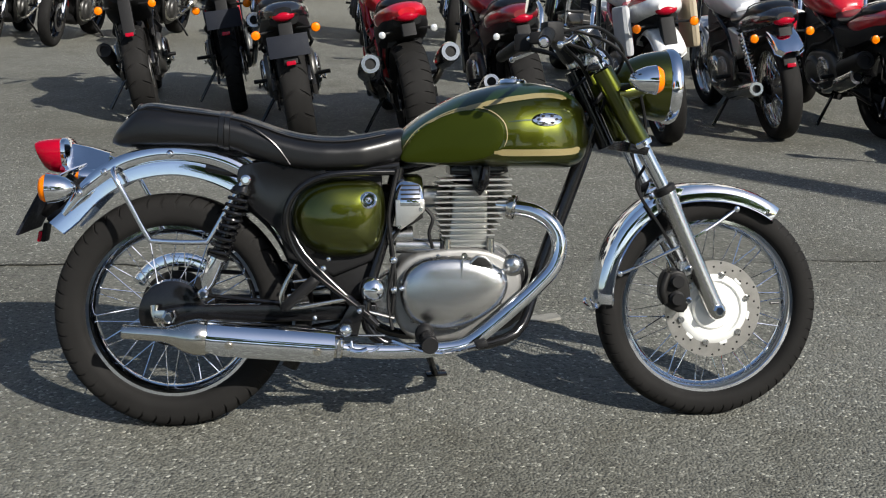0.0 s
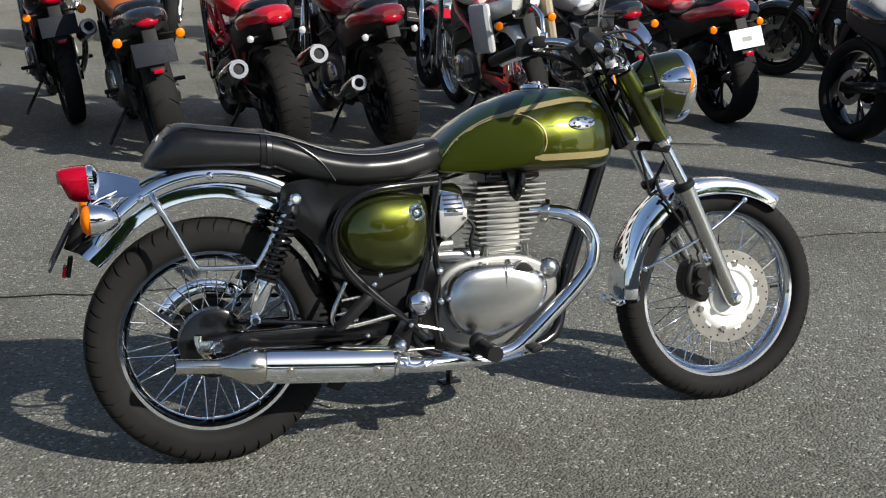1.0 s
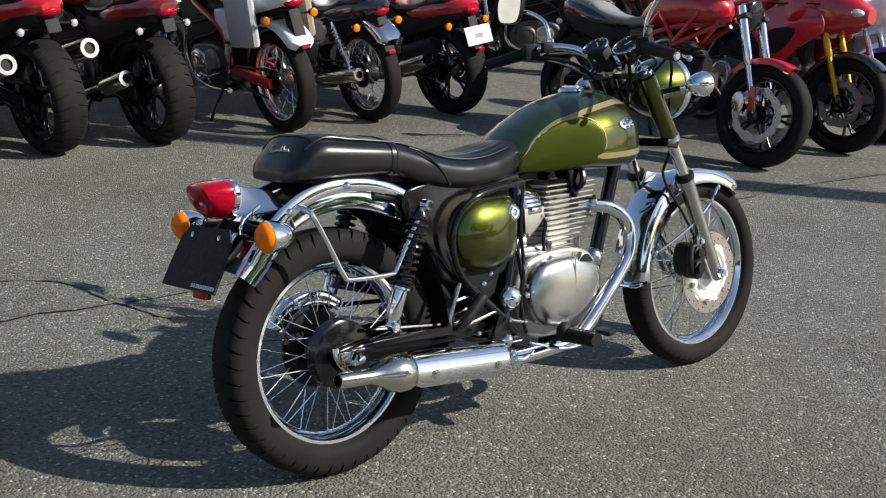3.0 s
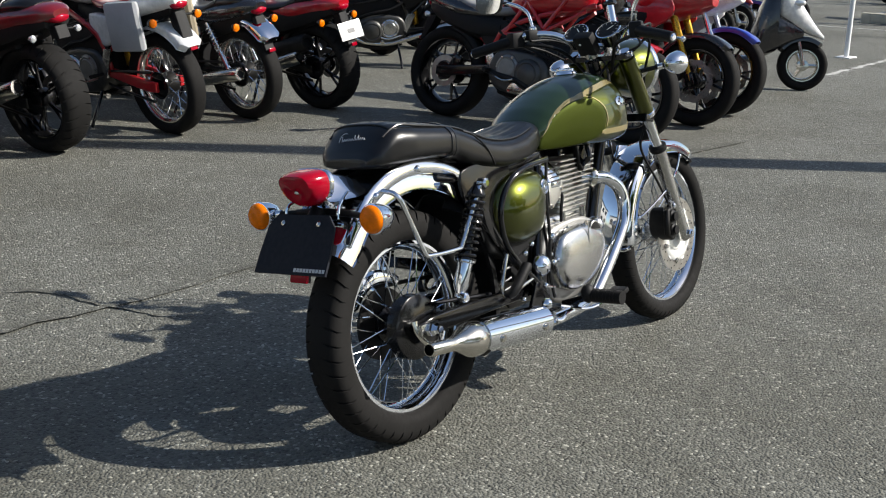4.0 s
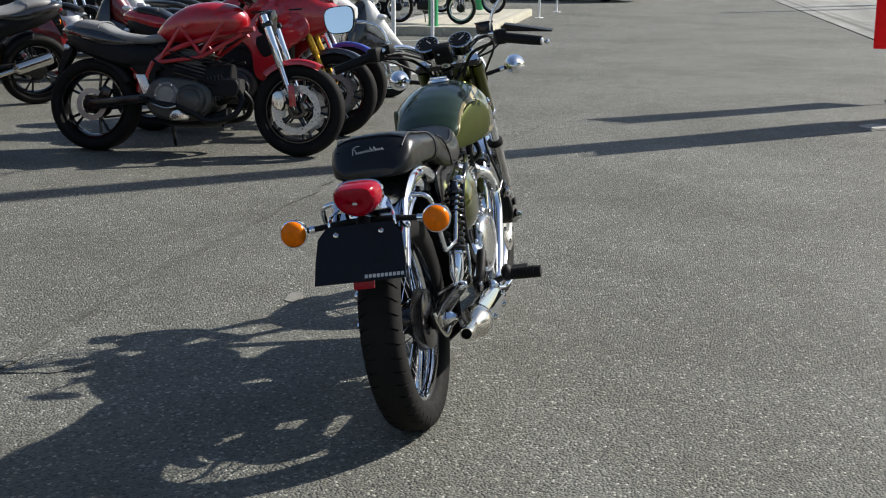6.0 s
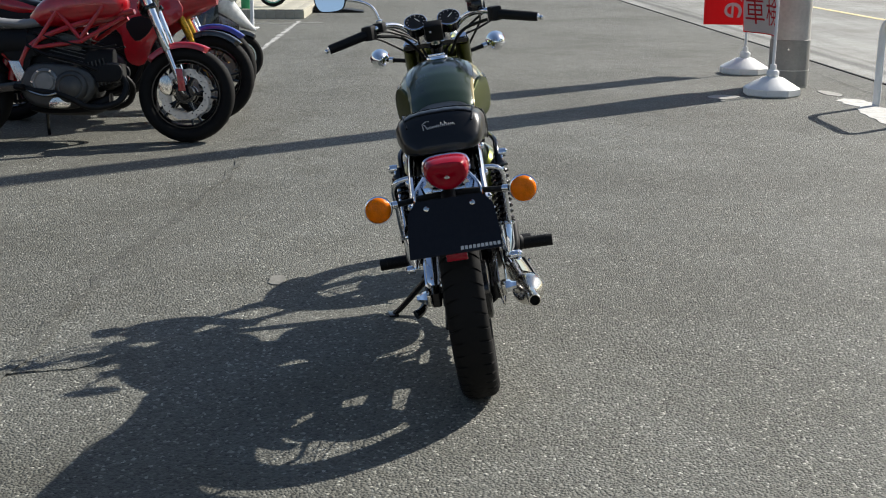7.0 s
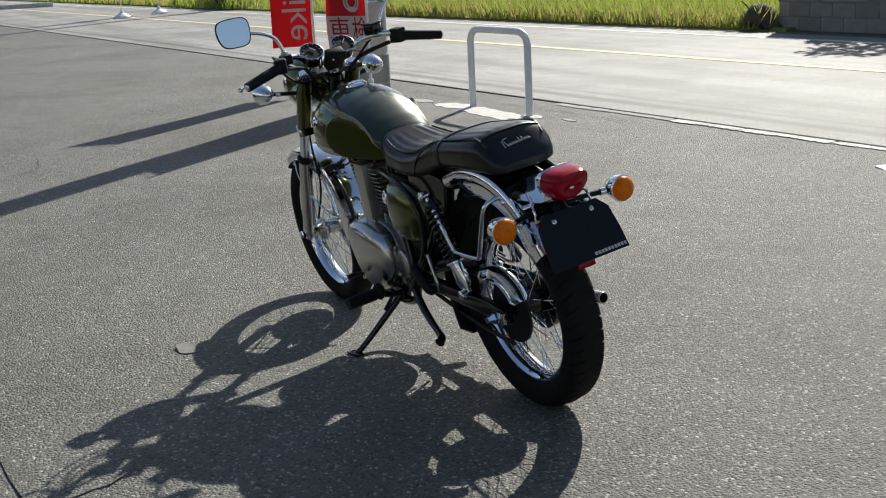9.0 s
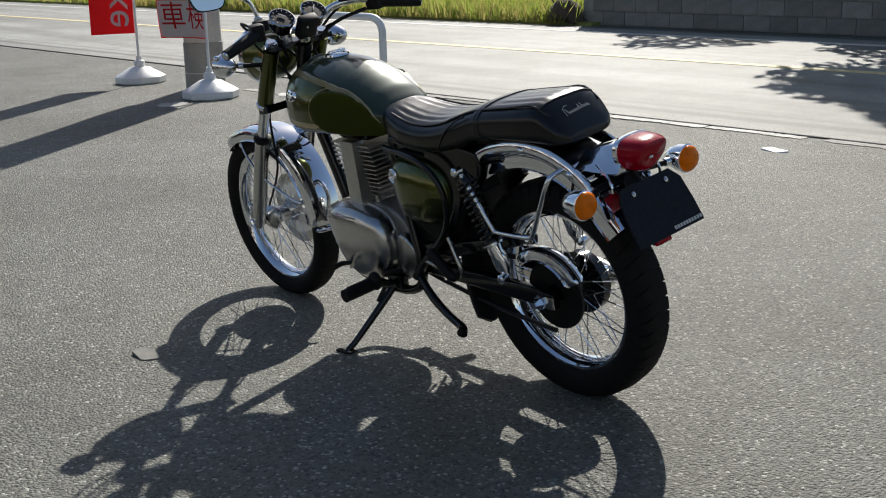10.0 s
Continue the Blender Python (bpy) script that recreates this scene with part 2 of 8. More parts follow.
def skin(bm, rings, caps=True, loop=False):
    """Faces between rings of points, each ring closed."""
    vs = [[bm.verts.new(p) for p in r] for r in rings]
    k = len(vs[0])
    pairs = list(zip(vs, vs[1:])) + ([(vs[-1], vs[0])] if loop else [])
    for a, b in pairs:
        for i in range(k):
            bm.faces.new((a[i], a[(i + 1) % k], b[(i + 1) % k], b[i]))
    if caps and not loop:
        bm.faces.new(list(reversed(vs[0])))
        bm.faces.new(vs[-1])
    bmesh.ops.recalc_face_normals(bm, faces=bm.faces)
    return bm


def tube(pts, r, seg=10, n=4, bm=None, loop=False, flat=1.0):
    """A round bar along a smooth curve; r is a radius or one radius a point."""
    bm = bm or bmesh.new()
    line = spline(pts, n)
    if loop:
        line = line[:-1]
    m = len(line)
    rad = [r] * m if not isinstance(r, (list, tuple)) else [
        r[min(int(i / n), len(r) - 1)] + (r[min(int(i / n) + 1, len(r) - 1)] - r[min(int(i / n), len(r) - 1)]) * (i / n - int(i / n)) for i in range(m)] if n > 1 and len(pts) > 2 else list(r)
    tan = [((line[(i + 1) % m] if loop else line[min(i + 1, m - 1)]) - (line[i - 1] if loop else line[max(i - 1, 0)])).normalized() for i in range(m)]
    up = V((0, 0, 1)) if abs(tan[0].z) < 0.9 else V((0, 1, 0))
    side = tan[0].cross(up).normalized()
    rings = []
    for i in range(m):
        side = (side - tan[i] * side.dot(tan[i])).normalized()
        nor = side.cross(tan[i])
        rings.append([line[i] + (side * math.cos(a) + nor * math.sin(a) * flat) * rad[i] for a in (2 * math.pi * k / seg for k in range(seg))])
    return skin(bm, rings, not loop, loop)


def lathe(profile, m=IDENT, seg=32, bm=None, closed=False):
    """A turned body: profile of (height, radius) round m's z axis."""
    bm = bm or bmesh.new()
    rings = []
    for h, r in profile:
        rings.append([m @ V((max(r, 1e-4) * math.cos(2 * math.pi * k / seg), max(r, 1e-4) * math.sin(2 * math.pi * k / seg), h)) for k in range(seg)])
    return skin(bm, rings, not closed, closed)


def axis(a, b):
    """A pose at a whose z axis points to b."""
    a, b = V(a), V(b)
    return Matrix.Translation(a) @ (b - a).to_track_quat("Z", "Y").to_matrix().to_4x4()


def along_y(c):
    return Matrix.Translation(c) @ pose(0, 0, 0, -90, 0, 0)


def block(size, m=IDENT, bevel=0.004, bm=None, taper=1.0):
    """A box with rounded edges; its top may taper."""
    fresh = bmesh.new()
    bmesh.ops.create_cube(fresh, size=1.0, matrix=Matrix.Diagonal((*size, 1)))
    if taper != 1.0:
        for v in fresh.verts:
            if v.co.z > 0:
                v.co.x *= taper
                v.co.y *= taper
    if bevel:
        bmesh.ops.bevel(fresh, geom=list(fresh.edges), offset=bevel, segments=2, affect="EDGES", profile=0.6)
    fresh.transform(m)
    if bm is None:
        return fresh
    me = bpy.data.meshes.new("tmp")
    fresh.to_mesh(me)
    fresh.free()
    bm.from_mesh(me)
    bpy.data.meshes.remove(me)
    return bm


def prism(outline, y0, y1, bevel=0.006, bm=None, swap="xz"):
    """An outline in x and z, given thickness from y0 to y1, with rounded edges."""
    bm = bm or bmesh.new()
    fresh = bmesh.new()
    lo = [fresh.verts.new((x, y0, z)) for x, z in outline]
    hi = [fresh.verts.new((x, y1, z)) for x, z in outline]
    k = len(outline)
    for i in range(k):
        fresh.faces.new((lo[i], lo[(i + 1) % k], hi[(i + 1) % k], hi[i]))
    fresh.faces.new(lo)
    fresh.faces.new(list(reversed(hi)))
    bmesh.ops.recalc_face_normals(fresh, faces=fresh.faces)
    if bevel:
        rim = [e for e in fresh.edges if abs(e.verts[0].co.y - e.verts[1].co.y) < 1e-6]
        bmesh.ops.bevel(fresh, geom=rim, offset=bevel, segments=3, affect="EDGES", profile=0.55)
    me = bpy.data.meshes.new("tmp")
    fresh.to_mesh(me)
    fresh.free()
    bm.from_mesh(me)
    bpy.data.meshes.remove(me)
    return bm


def smooth_outline(pts, n=5):
    """A closed smooth outline through pts (pairs)."""
    k = len(pts)
    out = []
    for i in range(k):
        a, b, c, d = (V((*pts[(i + j) % k], 0)) for j in (-1, 0, 1, 2))
        for s in (q / n for q in range(n)):
            v = 0.5 * (2 * b + (c - a) * s + (2 * a - 5 * b + 4 * c - d) * s * s + (3 * b - a - 3 * c + d) * s ** 3)
            out.append((v.x, v.y))
    return out


def interp(table, x):
    """A smooth value from a table of rising pairs."""
    if x <= table[0][0]:
        return table[0][1]
    for (a, u), (b, w) in zip(table, table[1:]):
        if x <= b:
            s = (x - a) / (b - a)
            return u + (w - u) * s
    return table[-1][1]


def soft(table, x, h=0.02):
    return (interp(table, x - h) + 2 * interp(table, x) + interp(table, x + h)) / 4


def ellipsoid(c, r, m=IDENT, seg=20, rings=10, bm=None):
    prof = [(math.sin(-math.pi / 2 + math.pi * i / rings), math.cos(-math.pi / 2 + math.pi * i / rings)) for i in range(rings + 1)]
    return lathe([(h, max(q, 0.002)) for h, q in prof], m @ Matrix.Translation(c) @ Matrix.Diagonal((*r, 1)), seg, bm)


# ---- ground, road, kerb ----
ASPHALT = asphalt_mat("asphalt", (0.186, 0.187, 0.160), (0.100, 0.100, 0.086), (0.42, 0.42, 0.366), relief=1.08)
ROADTOP = asphalt_mat("road_asphalt", (0.39, 0.388, 0.358), (0.27, 0.269, 0.249), (0.50, 0.495, 0.46), 0.70, 0.35, 120, True)
CONCRETE = mat("concrete", (0.33, 0.32, 0.29), 0.85, 0.0, 0.22, 5, bump=0.35, bscale=90)
PALE = mat("pale_concrete", (0.56, 0.55, 0.50), 0.85, 0.0, 0.35, 7, bump=0.3, bscale=90)
LINE = mat("road_paint", (0.62, 0.61, 0.58), 0.7, 0.0, 0.22, 18, bump=0.2)
YELLOW = mat("yellow_road_paint", (0.70, 0.58, 0.30), 0.7, 0.0, 0.2, 14, bump=0.2)
TAR = mat("crack_filler", (0.022, 0.021, 0.020), 0.85, 0.0, 0.3, 30, bump=0.3)
GALV = mat("galvanised_white", (0.80, 0.81, 0.80), 0.45, 0.0, 0.08, 14)
WHITEPLASTIC = mat("white_plastic", (0.82, 0.82, 0.80), 0.45, 0.0, 0.08, 9)
CLOTH = mat("red_cloth", (0.55, 0.012, 0.016), 0.75, 0.0, 0.1, 12, trans=0.0)
INK = mat("black_ink", (0.015, 0.014, 0.015), 0.7, 0.0, 0.1, 20)
WHITEINK = mat("white_ink", (0.74, 0.72, 0.70), 0.7, 0.0, 0.05, 20)
SLEEVE = mat("pole_sleeve", (0.29, 0.28, 0.255), 0.7, 0.0, 0.2, 6, bump=0.2)
POLECON = mat("pole_concrete", (0.50, 0.48, 0.44), 0.85, 0.0, 0.2, 4, bump=0.25, bscale=80)
GREYINK = mat("grey_ink", (0.30, 0.27, 0.27), 0.7, 0.0, 0.1, 20)
TILE = mat("buff_tile", (0.46, 0.43, 0.34), 0.6, 0.0, 0.15, 7, bump=0.15, spread=0.08)
GREENPOLE = mat("green_post", (0.03, 0.30, 0.12), 0.4, 0.0, 0.1, 10)
BLOCKWALL = mat("grey_block", (0.22, 0.216, 0.20), 0.9, 0.0, 0.3, 5, bump=0.5, bscale=60, spread=0.2)
GRASS = mat("grass_blades", (0.20, 0.25, 0.055), 0.6, 0.0, 0.35, 1.5)
DRY = mat("dry_grass", (0.42, 0.37, 0.11), 0.7, 0.0, 0.3, 2.0)
SOIL = mat("verge_soil", (0.22, 0.24, 0.06), 0.95, 0.0, 0.3, 1.2, bump=0.6, bscale=12)
LEAF = mat("leaves", (0.045, 0.095, 0.022), 0.55, 0.0, 0.35, 3)
BARK = mat("bark", (0.09, 0.07, 0.05), 0.9, 0.0, 0.3, 8, bump=0.6, bscale=40)
GLASS = mat("dark_glass", (0.015, 0.018, 0.02), 0.06, 0.0, 0.1, 6, coat=1.0)
BOXWHITE = mat("weathered_white", (0.55, 0.56, 0.55), 0.55, 0.0, 0.12, 1.5)

for m, tint in ((GRASS, (0.34, 0.41, 0.08)), (DRY, (0.46, 0.40, 0.14)), (LEAF, (0.09, 0.17, 0.02)), (CLOTH, (0.72, 0.02, 0.035)), (WHITEINK, (0.80, 0.78, 0.76))):
    # thin blades and cloth let the light through
    t = m.node_tree
    tr, mx = t.nodes.new("ShaderNodeBsdfTranslucent"), t.nodes.new("ShaderNodeMixShader")
    tr.inputs[0].default_value = (*tint, 1)
    mx.inputs[0].default_value = 0.5 if m in (GRASS, DRY, LEAF) else 0.4
    t.links.new(t.nodes["Principled BSDF"].outputs[0], mx.inputs[1])
    t.links.new(tr.outputs[0], mx.inputs[2])
    t.links.new(mx.outputs[0], t.nodes["Material Output"].inputs[0])

# one sheet to the horizon, with slight hollows where the wheels stand
gl = [-700, -200, -60, -25, -12, -6] + [-4 + 0.125 * k for k in range(97)] + [9, 10.5, 13, 17, 25, 60, 200, 700]
bm = bmesh.new()
rows = []
for gy in gl:
    rows.append([])
    for gx in gl:
        near = math.exp(-((gx - 0.745) ** 2 + (gy - 0.06) ** 2) / 0.35)
        wave = 0.0035 * math.sin(gx * 1.3 + 0.4) * math.sin(gy * 1.1) * math.exp(-(gx * gx + gy * gy) / 30)
        rows[-1].append(bm.verts.new((gx, gy, -0.020 * near + wave - 0.0)))
for ra, rb in zip(rows, rows[1:]):
    for k in range(len(gl) - 1):
        bm.faces.new((ra[k], ra[k + 1], rb[k + 1], rb[k]))
tagged(part("ground", bm, ASPHALT), "worn grey asphalt with pale stones", "ground", kind="structure")

ROAD = pose(0, -3.87, 0, 0, 0, 3.69)      # x along the kerb, y back towards the yard


def slab(name, x0, x1, y0, y1, z0, z1, material, m=ROAD, parent=None, label="", bevel=0.0):
    return part(name, block((x1 - x0, y1 - y0, z1 - z0), m @ Matrix.Translation(((x0 + x1) / 2, (y0 + y1) / 2, (z0 + z1) / 2)), bevel), material, parent, label)


tagged(slab("road", -60, 160, -6.6, -0.22, -0.05, 0.006, ROADTOP), "pale worn asphalt street", "road", kind="structure")
tagged(slab("kerb", -60, 160, -0.22, -0.195, -0.05, 0.010, TAR), "dark joint between yard and street", "kerb", kind="structure")
tagged(slab("yellow_line", -60, 160, -3.62, -3.48, 0.002, 0.011, YELLOW), "faded yellow centre line", "road marking", kind="structure")
tagged(slab("edge_line", -60, 160, -6.05, -5.93, 0.002, 0.011, LINE), "worn white edge line", "road marking", kind="structure")
tagged(slab("verge", 9.0, 160, -60, -6.9, -0.05, 0.05, SOIL), "rough grassy verge and field", "ground", kind="structure")


def ribbon(name, pts, width, material, label, z=0.0035, wob=0.25, seed=1, ragged=0.9):
    """A ragged flat strip on the ground."""
    r = random.Random(seed)
    z += 0.0006 * seed
    line = spline([(x, y, z) for x, y in pts], 6)
    bm = bmesh.new()
    prev = None
    for i, p in enumerate(line):
        d = (line[min(i + 1, len(line) - 1)] - line[max(i - 1, 0)]).normalized()
        n = V((-d.y, d.x, 0))
        w = width * (0.8 + ragged * (r.random() - 0.5)) * (0.3 if i in (0, len(line) - 1) else 1)
        c = p + n * width * (r.random() - 0.5) * 4 * wob
        cur = (bm.verts.new(c + n * w / 2), bm.verts.new(c - n * w / 2))
        if prev:
            bm.faces.new((prev[0], prev[1], cur[1], cur[0]))
        prev = cur
    for f in bm.faces:
        f.normal_update()
        if f.normal.z < 0:
            f.normal_flip()
    return tagged(part(name, bm, material), label, "crack", kind="structure")


JOINT = [(x, 1.50 + 0.03 * math.sin(x * 2.3) + 0.02 * math.sin(x * 7.1)) for x in (-5, -4, -3, -2.2, -1.5, -0.8, 0, 0.8, 1.5, 2.3, 3.2, 4.2)]
rng = random.Random(5)
x = -6.0
while x < 4.3:
    L = 0.5 + 1.1 * rng.random()
    strip = ribbon("kerb_strip", [((ROAD @ V((x + L * q, -0.145 + 0.008 * math.sin(5 * q + x), 0))).x, (ROAD @ V((x + L * q, -0.145 + 0.008 * math.sin(5 * q + x), 0))).y) for q in (0, 0.2, 0.4, 0.6, 0.8, 1)], 0.10 + 0.04 * rng.random(), CONCRETE if rng.random() < 0.45 else PALE, "pale broken kerb strip", z=0.0052, wob=0.03, seed=1, ragged=0.35)
    strip["category"] = "kerb"
    x += L + (0.15 * rng.random() if rng.random() < 0.5 else 0.01)
STAIN = asphalt_mat("stained_asphalt", (0.148, 0.148, 0.126), (0.076, 0.076, 0.065), (0.36, 0.36, 0.31))
ribbon("crack", JOINT, 0.05, STAIN, "long stained joint across the asphalt", seed=2)
ribbon("crack", [(-0.95, 1.92), (-0.73, 1.78), (-0.66, 1.5), (-0.59, 1.28), (-0.5, 1.18)], 0.016, STAIN, "thin ragged crack in the asphalt", seed=3)
ribbon("crack", [(-3.2, 2.4), (-2.6, 2.1), (-2.2, 1.6), (-1.9, 1.5)], 0.016, STAIN, "thin ragged crack in the asphalt", seed=6)
ribbon("crack", [(4.6, 1.0), (4.9, 0.7), (5.4, 0.62)], 0.012, TAR, "thin dark crack in the asphalt", seed=8)
ribbon("crack", [(3.6, -3.42), (4.4, -3.46), (6.0, -3.3), (9, -3.15)], 0.012, TAR, "ragged crack beside the kerb", seed=9)
WORNLINE = mat("worn_road_paint", (0.44, 0.435, 0.41), 0.75, 0.0, 0.35, 14, bump=0.25)
rng = random.Random(11)
x = 8.2
while x < 14.2:
    L = 0.35 + 0.75 * rng.random()
    ribbon("parking_line", [(x + L * q, 2.62 + 0.066 * (x + L * q - 8.2) + 0.012 * math.sin(9 * q + x)) for q in (0, 0.25, 0.5, 0.75, 1)], 0.060 + 0.03 * rng.random(), WORNLINE, "worn white parking line", z=0.002, wob=0.05, seed=1)["category"] = "road marking"
    x += L + 0.02 + 0.10 * rng.random()
tagged(slab("parking_line", -1.3, 1.3, -0.03, 0.03, 0.0, 0.004, WORNLINE, pose(14.2, 3.9, 0, 0, 0, 100)), "worn white parking line", "road marking", kind="structure")


# ---- wheels ----
def tyre_mesh(R, rim, half, seg=120, grooves=0, deep=0.005, square=0.85):
    """A tyre round the y axis; grooves cuts so many slanted slots into each shoulder."""
    mid, h = (R + rim) / 2, (R - rim) / 2
    prof = []
    for i in range(26):
        a = 2 * math.pi * i / 26
        c, s = math.cos(a), math.sin(a)
        y = half * (abs(s) ** square) * (1 if s > 0 else -1)
        prof.append((y, mid + h * (abs(c) ** (square + 0.05)) * (1 if c > 0 else -1), min(i, 26 - i)))
    bm = bmesh.new()
    rings = []
    cuts = ((0.0, 0), (0.02, 1), (0.14, 1), (0.16, 0), (0.47, 0), (0.74, 0)) if grooves else ((0.0, 0),)
    count = grooves or seg
    for k in range(count):
        for f, cut in cuts:
            row = []
            for y, r, up in prof:
                th = 2 * math.pi * (k + f + (0.09 * min(up, 5) if grooves else 0)) / count
                d = 0.0
                if cut and 2 <= up <= 5:
                    d = deep * (1.0 if up < 5 else 0.6)
                elif up == 1:
                    d = 0.0025
                n = V((y, r - mid))
                k2 = 1 - d / max(0.01, n.length)
                y2, r2 = y * k2, mid + (r - mid) * k2
                row.append(V((r2 * math.cos(th), y2, r2 * math.sin(th))))
            rings.append(row)
    return skin(bm, rings, False, True)


def rim_mesh(r, half, seg=72):
    """A rolled rim: two lips and a well."""
    prof = [(-half, r), (-half, r - 0.008), (-half * 0.75, r - 0.016), (-half * 0.45, r - 0.022), (0, r - 0.026), (half * 0.45, r - 0.022), (half * 0.75, r - 0.016),
            (half, r - 0.008), (half, r), (half * 0.8, r + 0.003), (0, r - 0.008), (-half * 0.8, r + 0.003)]
    return lathe(prof, along_y((0, 0, 0)), seg, closed=True)


def spoke_mesh(r0, r1, y0, sweep):
    a = V((r0, y0, 0))
    b = V((r1 * math.cos(sweep), 0.008 if y0 > 0 else -0.008, r1 * math.sin(sweep)))
    return tube([a, b], 0.0017, 5, 1)


def wire_wheel(name, bike, c, R, rim, half, hub_profile, n=36, grooves=0, hub_mat=None, hub_label=""):
    """hub (the part) > tyre, rim, every spoke."""
    hub = part(name, lathe(hub_profile, along_y((0, 0, 0)), 40), hub_mat or ALLOY, bike, hub_label)
    hub.matrix_basis = Matrix.Translation(c)
    part("tyre", tyre_mesh(R, rim - 0.004, half, 144, grooves, 0.006 if grooves < 60 else 0.0028, 0.66 if grooves < 60 else 0.80), RUBBER, hub, "black road tyre with grooved tread")
    part("rim", rim_mesh(rim, half * 0.62), CHROME, hub, "chrome wire-wheel rim")
    kinds = [part("spoke", spoke_mesh(0.036, rim - 0.02, y, s), CHROME, hub) for y, s in ((0.034, 0.75), (0.034, -0.75), (-0.034, 0.75), (-0.034, -0.75))]
    for k in range(n):
        th = 360 * k / n
        if k < 4:
            kinds[k].matrix_basis = pose(0, 0, 0, 0, -th, 0)
        else:
            again(kinds[k % 4], pose(0, 0, 0, 0, -th, 0), hub)
    return hub


# ---- the green motorcycle ----
BIKE = pose(0.0, 0.029, 0.0, -9.2, 0, 2.3)
bike = thing("motorcycle", BIKE, "olive green classic motorcycle with chrome fenders on its side stand", "motorcycle")
RC, FC = V((-0.702, 0, 0.308)), V((0.743, 0, 0.287))
RR, FR = 0.311, 0.307
SIDES = (-1, 1)

rear = wire_wheel("rear_wheel", bike, RC, RR, 0.228, 0.056,
                  [(-0.072, 0.02), (-0.07, 0.078), (-0.066, 0.086), (-0.035, 0.088), (-0.03, 0.06), (-0.02, 0.04), (0.02, 0.036), (0.03, 0.05), (0.04, 0.05), (0.045, 0.03), (0.06, 0.03)], 36, 48, BLACK, "black brake drum hub")
front = wire_wheel("front_wheel", bike, FC, FR, 0.240, 0.046,
                   [(-0.066, 0.02), (-0.06, 0.036), (-0.04, 0.046), (-0.034, 0.042), (-0.02, 0.03), (0.02, 0.03), (0.034, 0.045), (0.042, 0.045), (0.06, 0.03), (0.066, 0.02)], 36, 64, ALLOY)
# brake disc with its holes, and the silver carrier
disc = bmesh.new()
ro, ri = 0.132, 0.094
prof = [(-0.0025, ri), (-0.0025, ro), (0.0025, ro), (0.0025, ri)]
lathe(prof, along_y((0, -0.07, 0)), 72, disc, True)
disc_ob = part("brake_disc", disc, DISC, front, "drilled steel brake disc")
hole = part("disc_hole", lathe([(-0.0002, 0.003), (0.0002, 0.003)], along_y((0, 0, 0)), 8), MATTE, disc_ob)
hole.parent = front
for k in range(40):
    r = (0.126, 0.115, 0.104)[k % 3]
    a = 2 * math.pi * k / 40
    m = Matrix.Translation((r * math.cos(a), -0.0731, r * math.sin(a)))
    if k == 0:
        hole.matrix_basis = m
    else:
        again(hole, m, front)
carrier = part("disc_carrier", lathe([(-0.079, 0.02), (-0.079, 0.052), (-0.070, 0.057), (-0.070, 0.074), (-0.077, 0.078), (-0.077, 0.089), (-0.072, 0.096), (-0.066, 0.096), (-0.06, 0.03)], along_y((0, 0, 0)), 48), CARRIER, front, "pale silver disc carrier")
lug = part("carrier_lug", block((0.008, 0.008, 0.022), IDENT, 0.002), CARRIER, carrier)
lug.parent = front
for k in range(6):
    turn = pose(0, 0, 0, 0, 60 * k + 12, 0)
    if k == 0:
        lug.matrix_basis = turn @ pose(0.098, -0.071, 0)
    else:
        again(lug, turn @ pose(0.098, -0.071, 0), front)
btn = part("disc_button", lathe([(-0.081, 0.0), (-0.081, 0.008), (-0.074, 0.010)], along_y((0, 0, 0)), 12), ALLOY, front)
for k in range(6):
    m = Matrix.Translation((0.093 * math.cos(k * 1.047 + 0.3), 0, 0.093 * math.sin(k * 1.047 + 0.3)))
    if k == 0:
        btn.matrix_basis = m
    else:
        again(btn, m, front)
part("valve", tube([(0.21, 0.0, 0.0), (0.185, -0.004, 0.0)], 0.004, 8, 1), BLACK, front)

# front fork
for s in SIDES:
    y = 0.097 * s
    slider = part("fork_slider", tube([(0.752, y, 0.268), (0.745, y, 0.285), (0.722, y, 0.332), (0.609, y, 0.590), (0.602, y, 0.606)], [0.017, 0.026, 0.0245, 0.0245, 0.028], 18, 3), ALLOY, bike, "grey cast-alloy fork slider")
    part("dust_seal", lathe([(0, 0.029), (0.004, 0.030), (0.016, 0.030), (0.02, 0.024)], axis((0.602, y, 0.606), (0.424, y, 0.935)), 18), MATTE, slider)
    part("axle_nut", lathe([(-0.004, 0.016), (0.010, 0.016), (0.014, 0.011), (0.018, 0.011)], axis((0.742, y + 0.022 * s, 0.291), (0.742, y + s, 0.291)), 6), CHROME, slider)
    part("fork_tube", tube([(0.602, y, 0.606), (0.53, y, 0.744)], 0.0178, 18, 1), CHROME, bike, "chrome fork tube")
    cover = part("fork_cover", tube([(0.533, y, 0.738), (0.529, y, 0.745), (0.427, y, 0.928)], [0.022, 0.0275, 0.0275], 20, 2), GREEN, bike, "olive green fork cover")
    part("cover_ring", lathe([(0, 0.029), (0.012, 0.030), (0.016, 0.027)], axis((0.537, y, 0.731), (0.424, y, 0.935)), 20), CHROME, cover)
    part("lamp_ear", tube([(0.468, y, 0.868), (0.492, y * 0.99, 0.872), (0.535, y * 0.93, 0.880)], [0.030, 0.024, 0.021], 12, 3), GREEN, cover)
    part("fork_cap", lathe([(0, 0.024), (0.012, 0.024), (0.016, 0.018), (0.022, 0.018)], axis((0.424, y, 0.934), (0.40, y, 0.98)), 14), CHROME, bike)
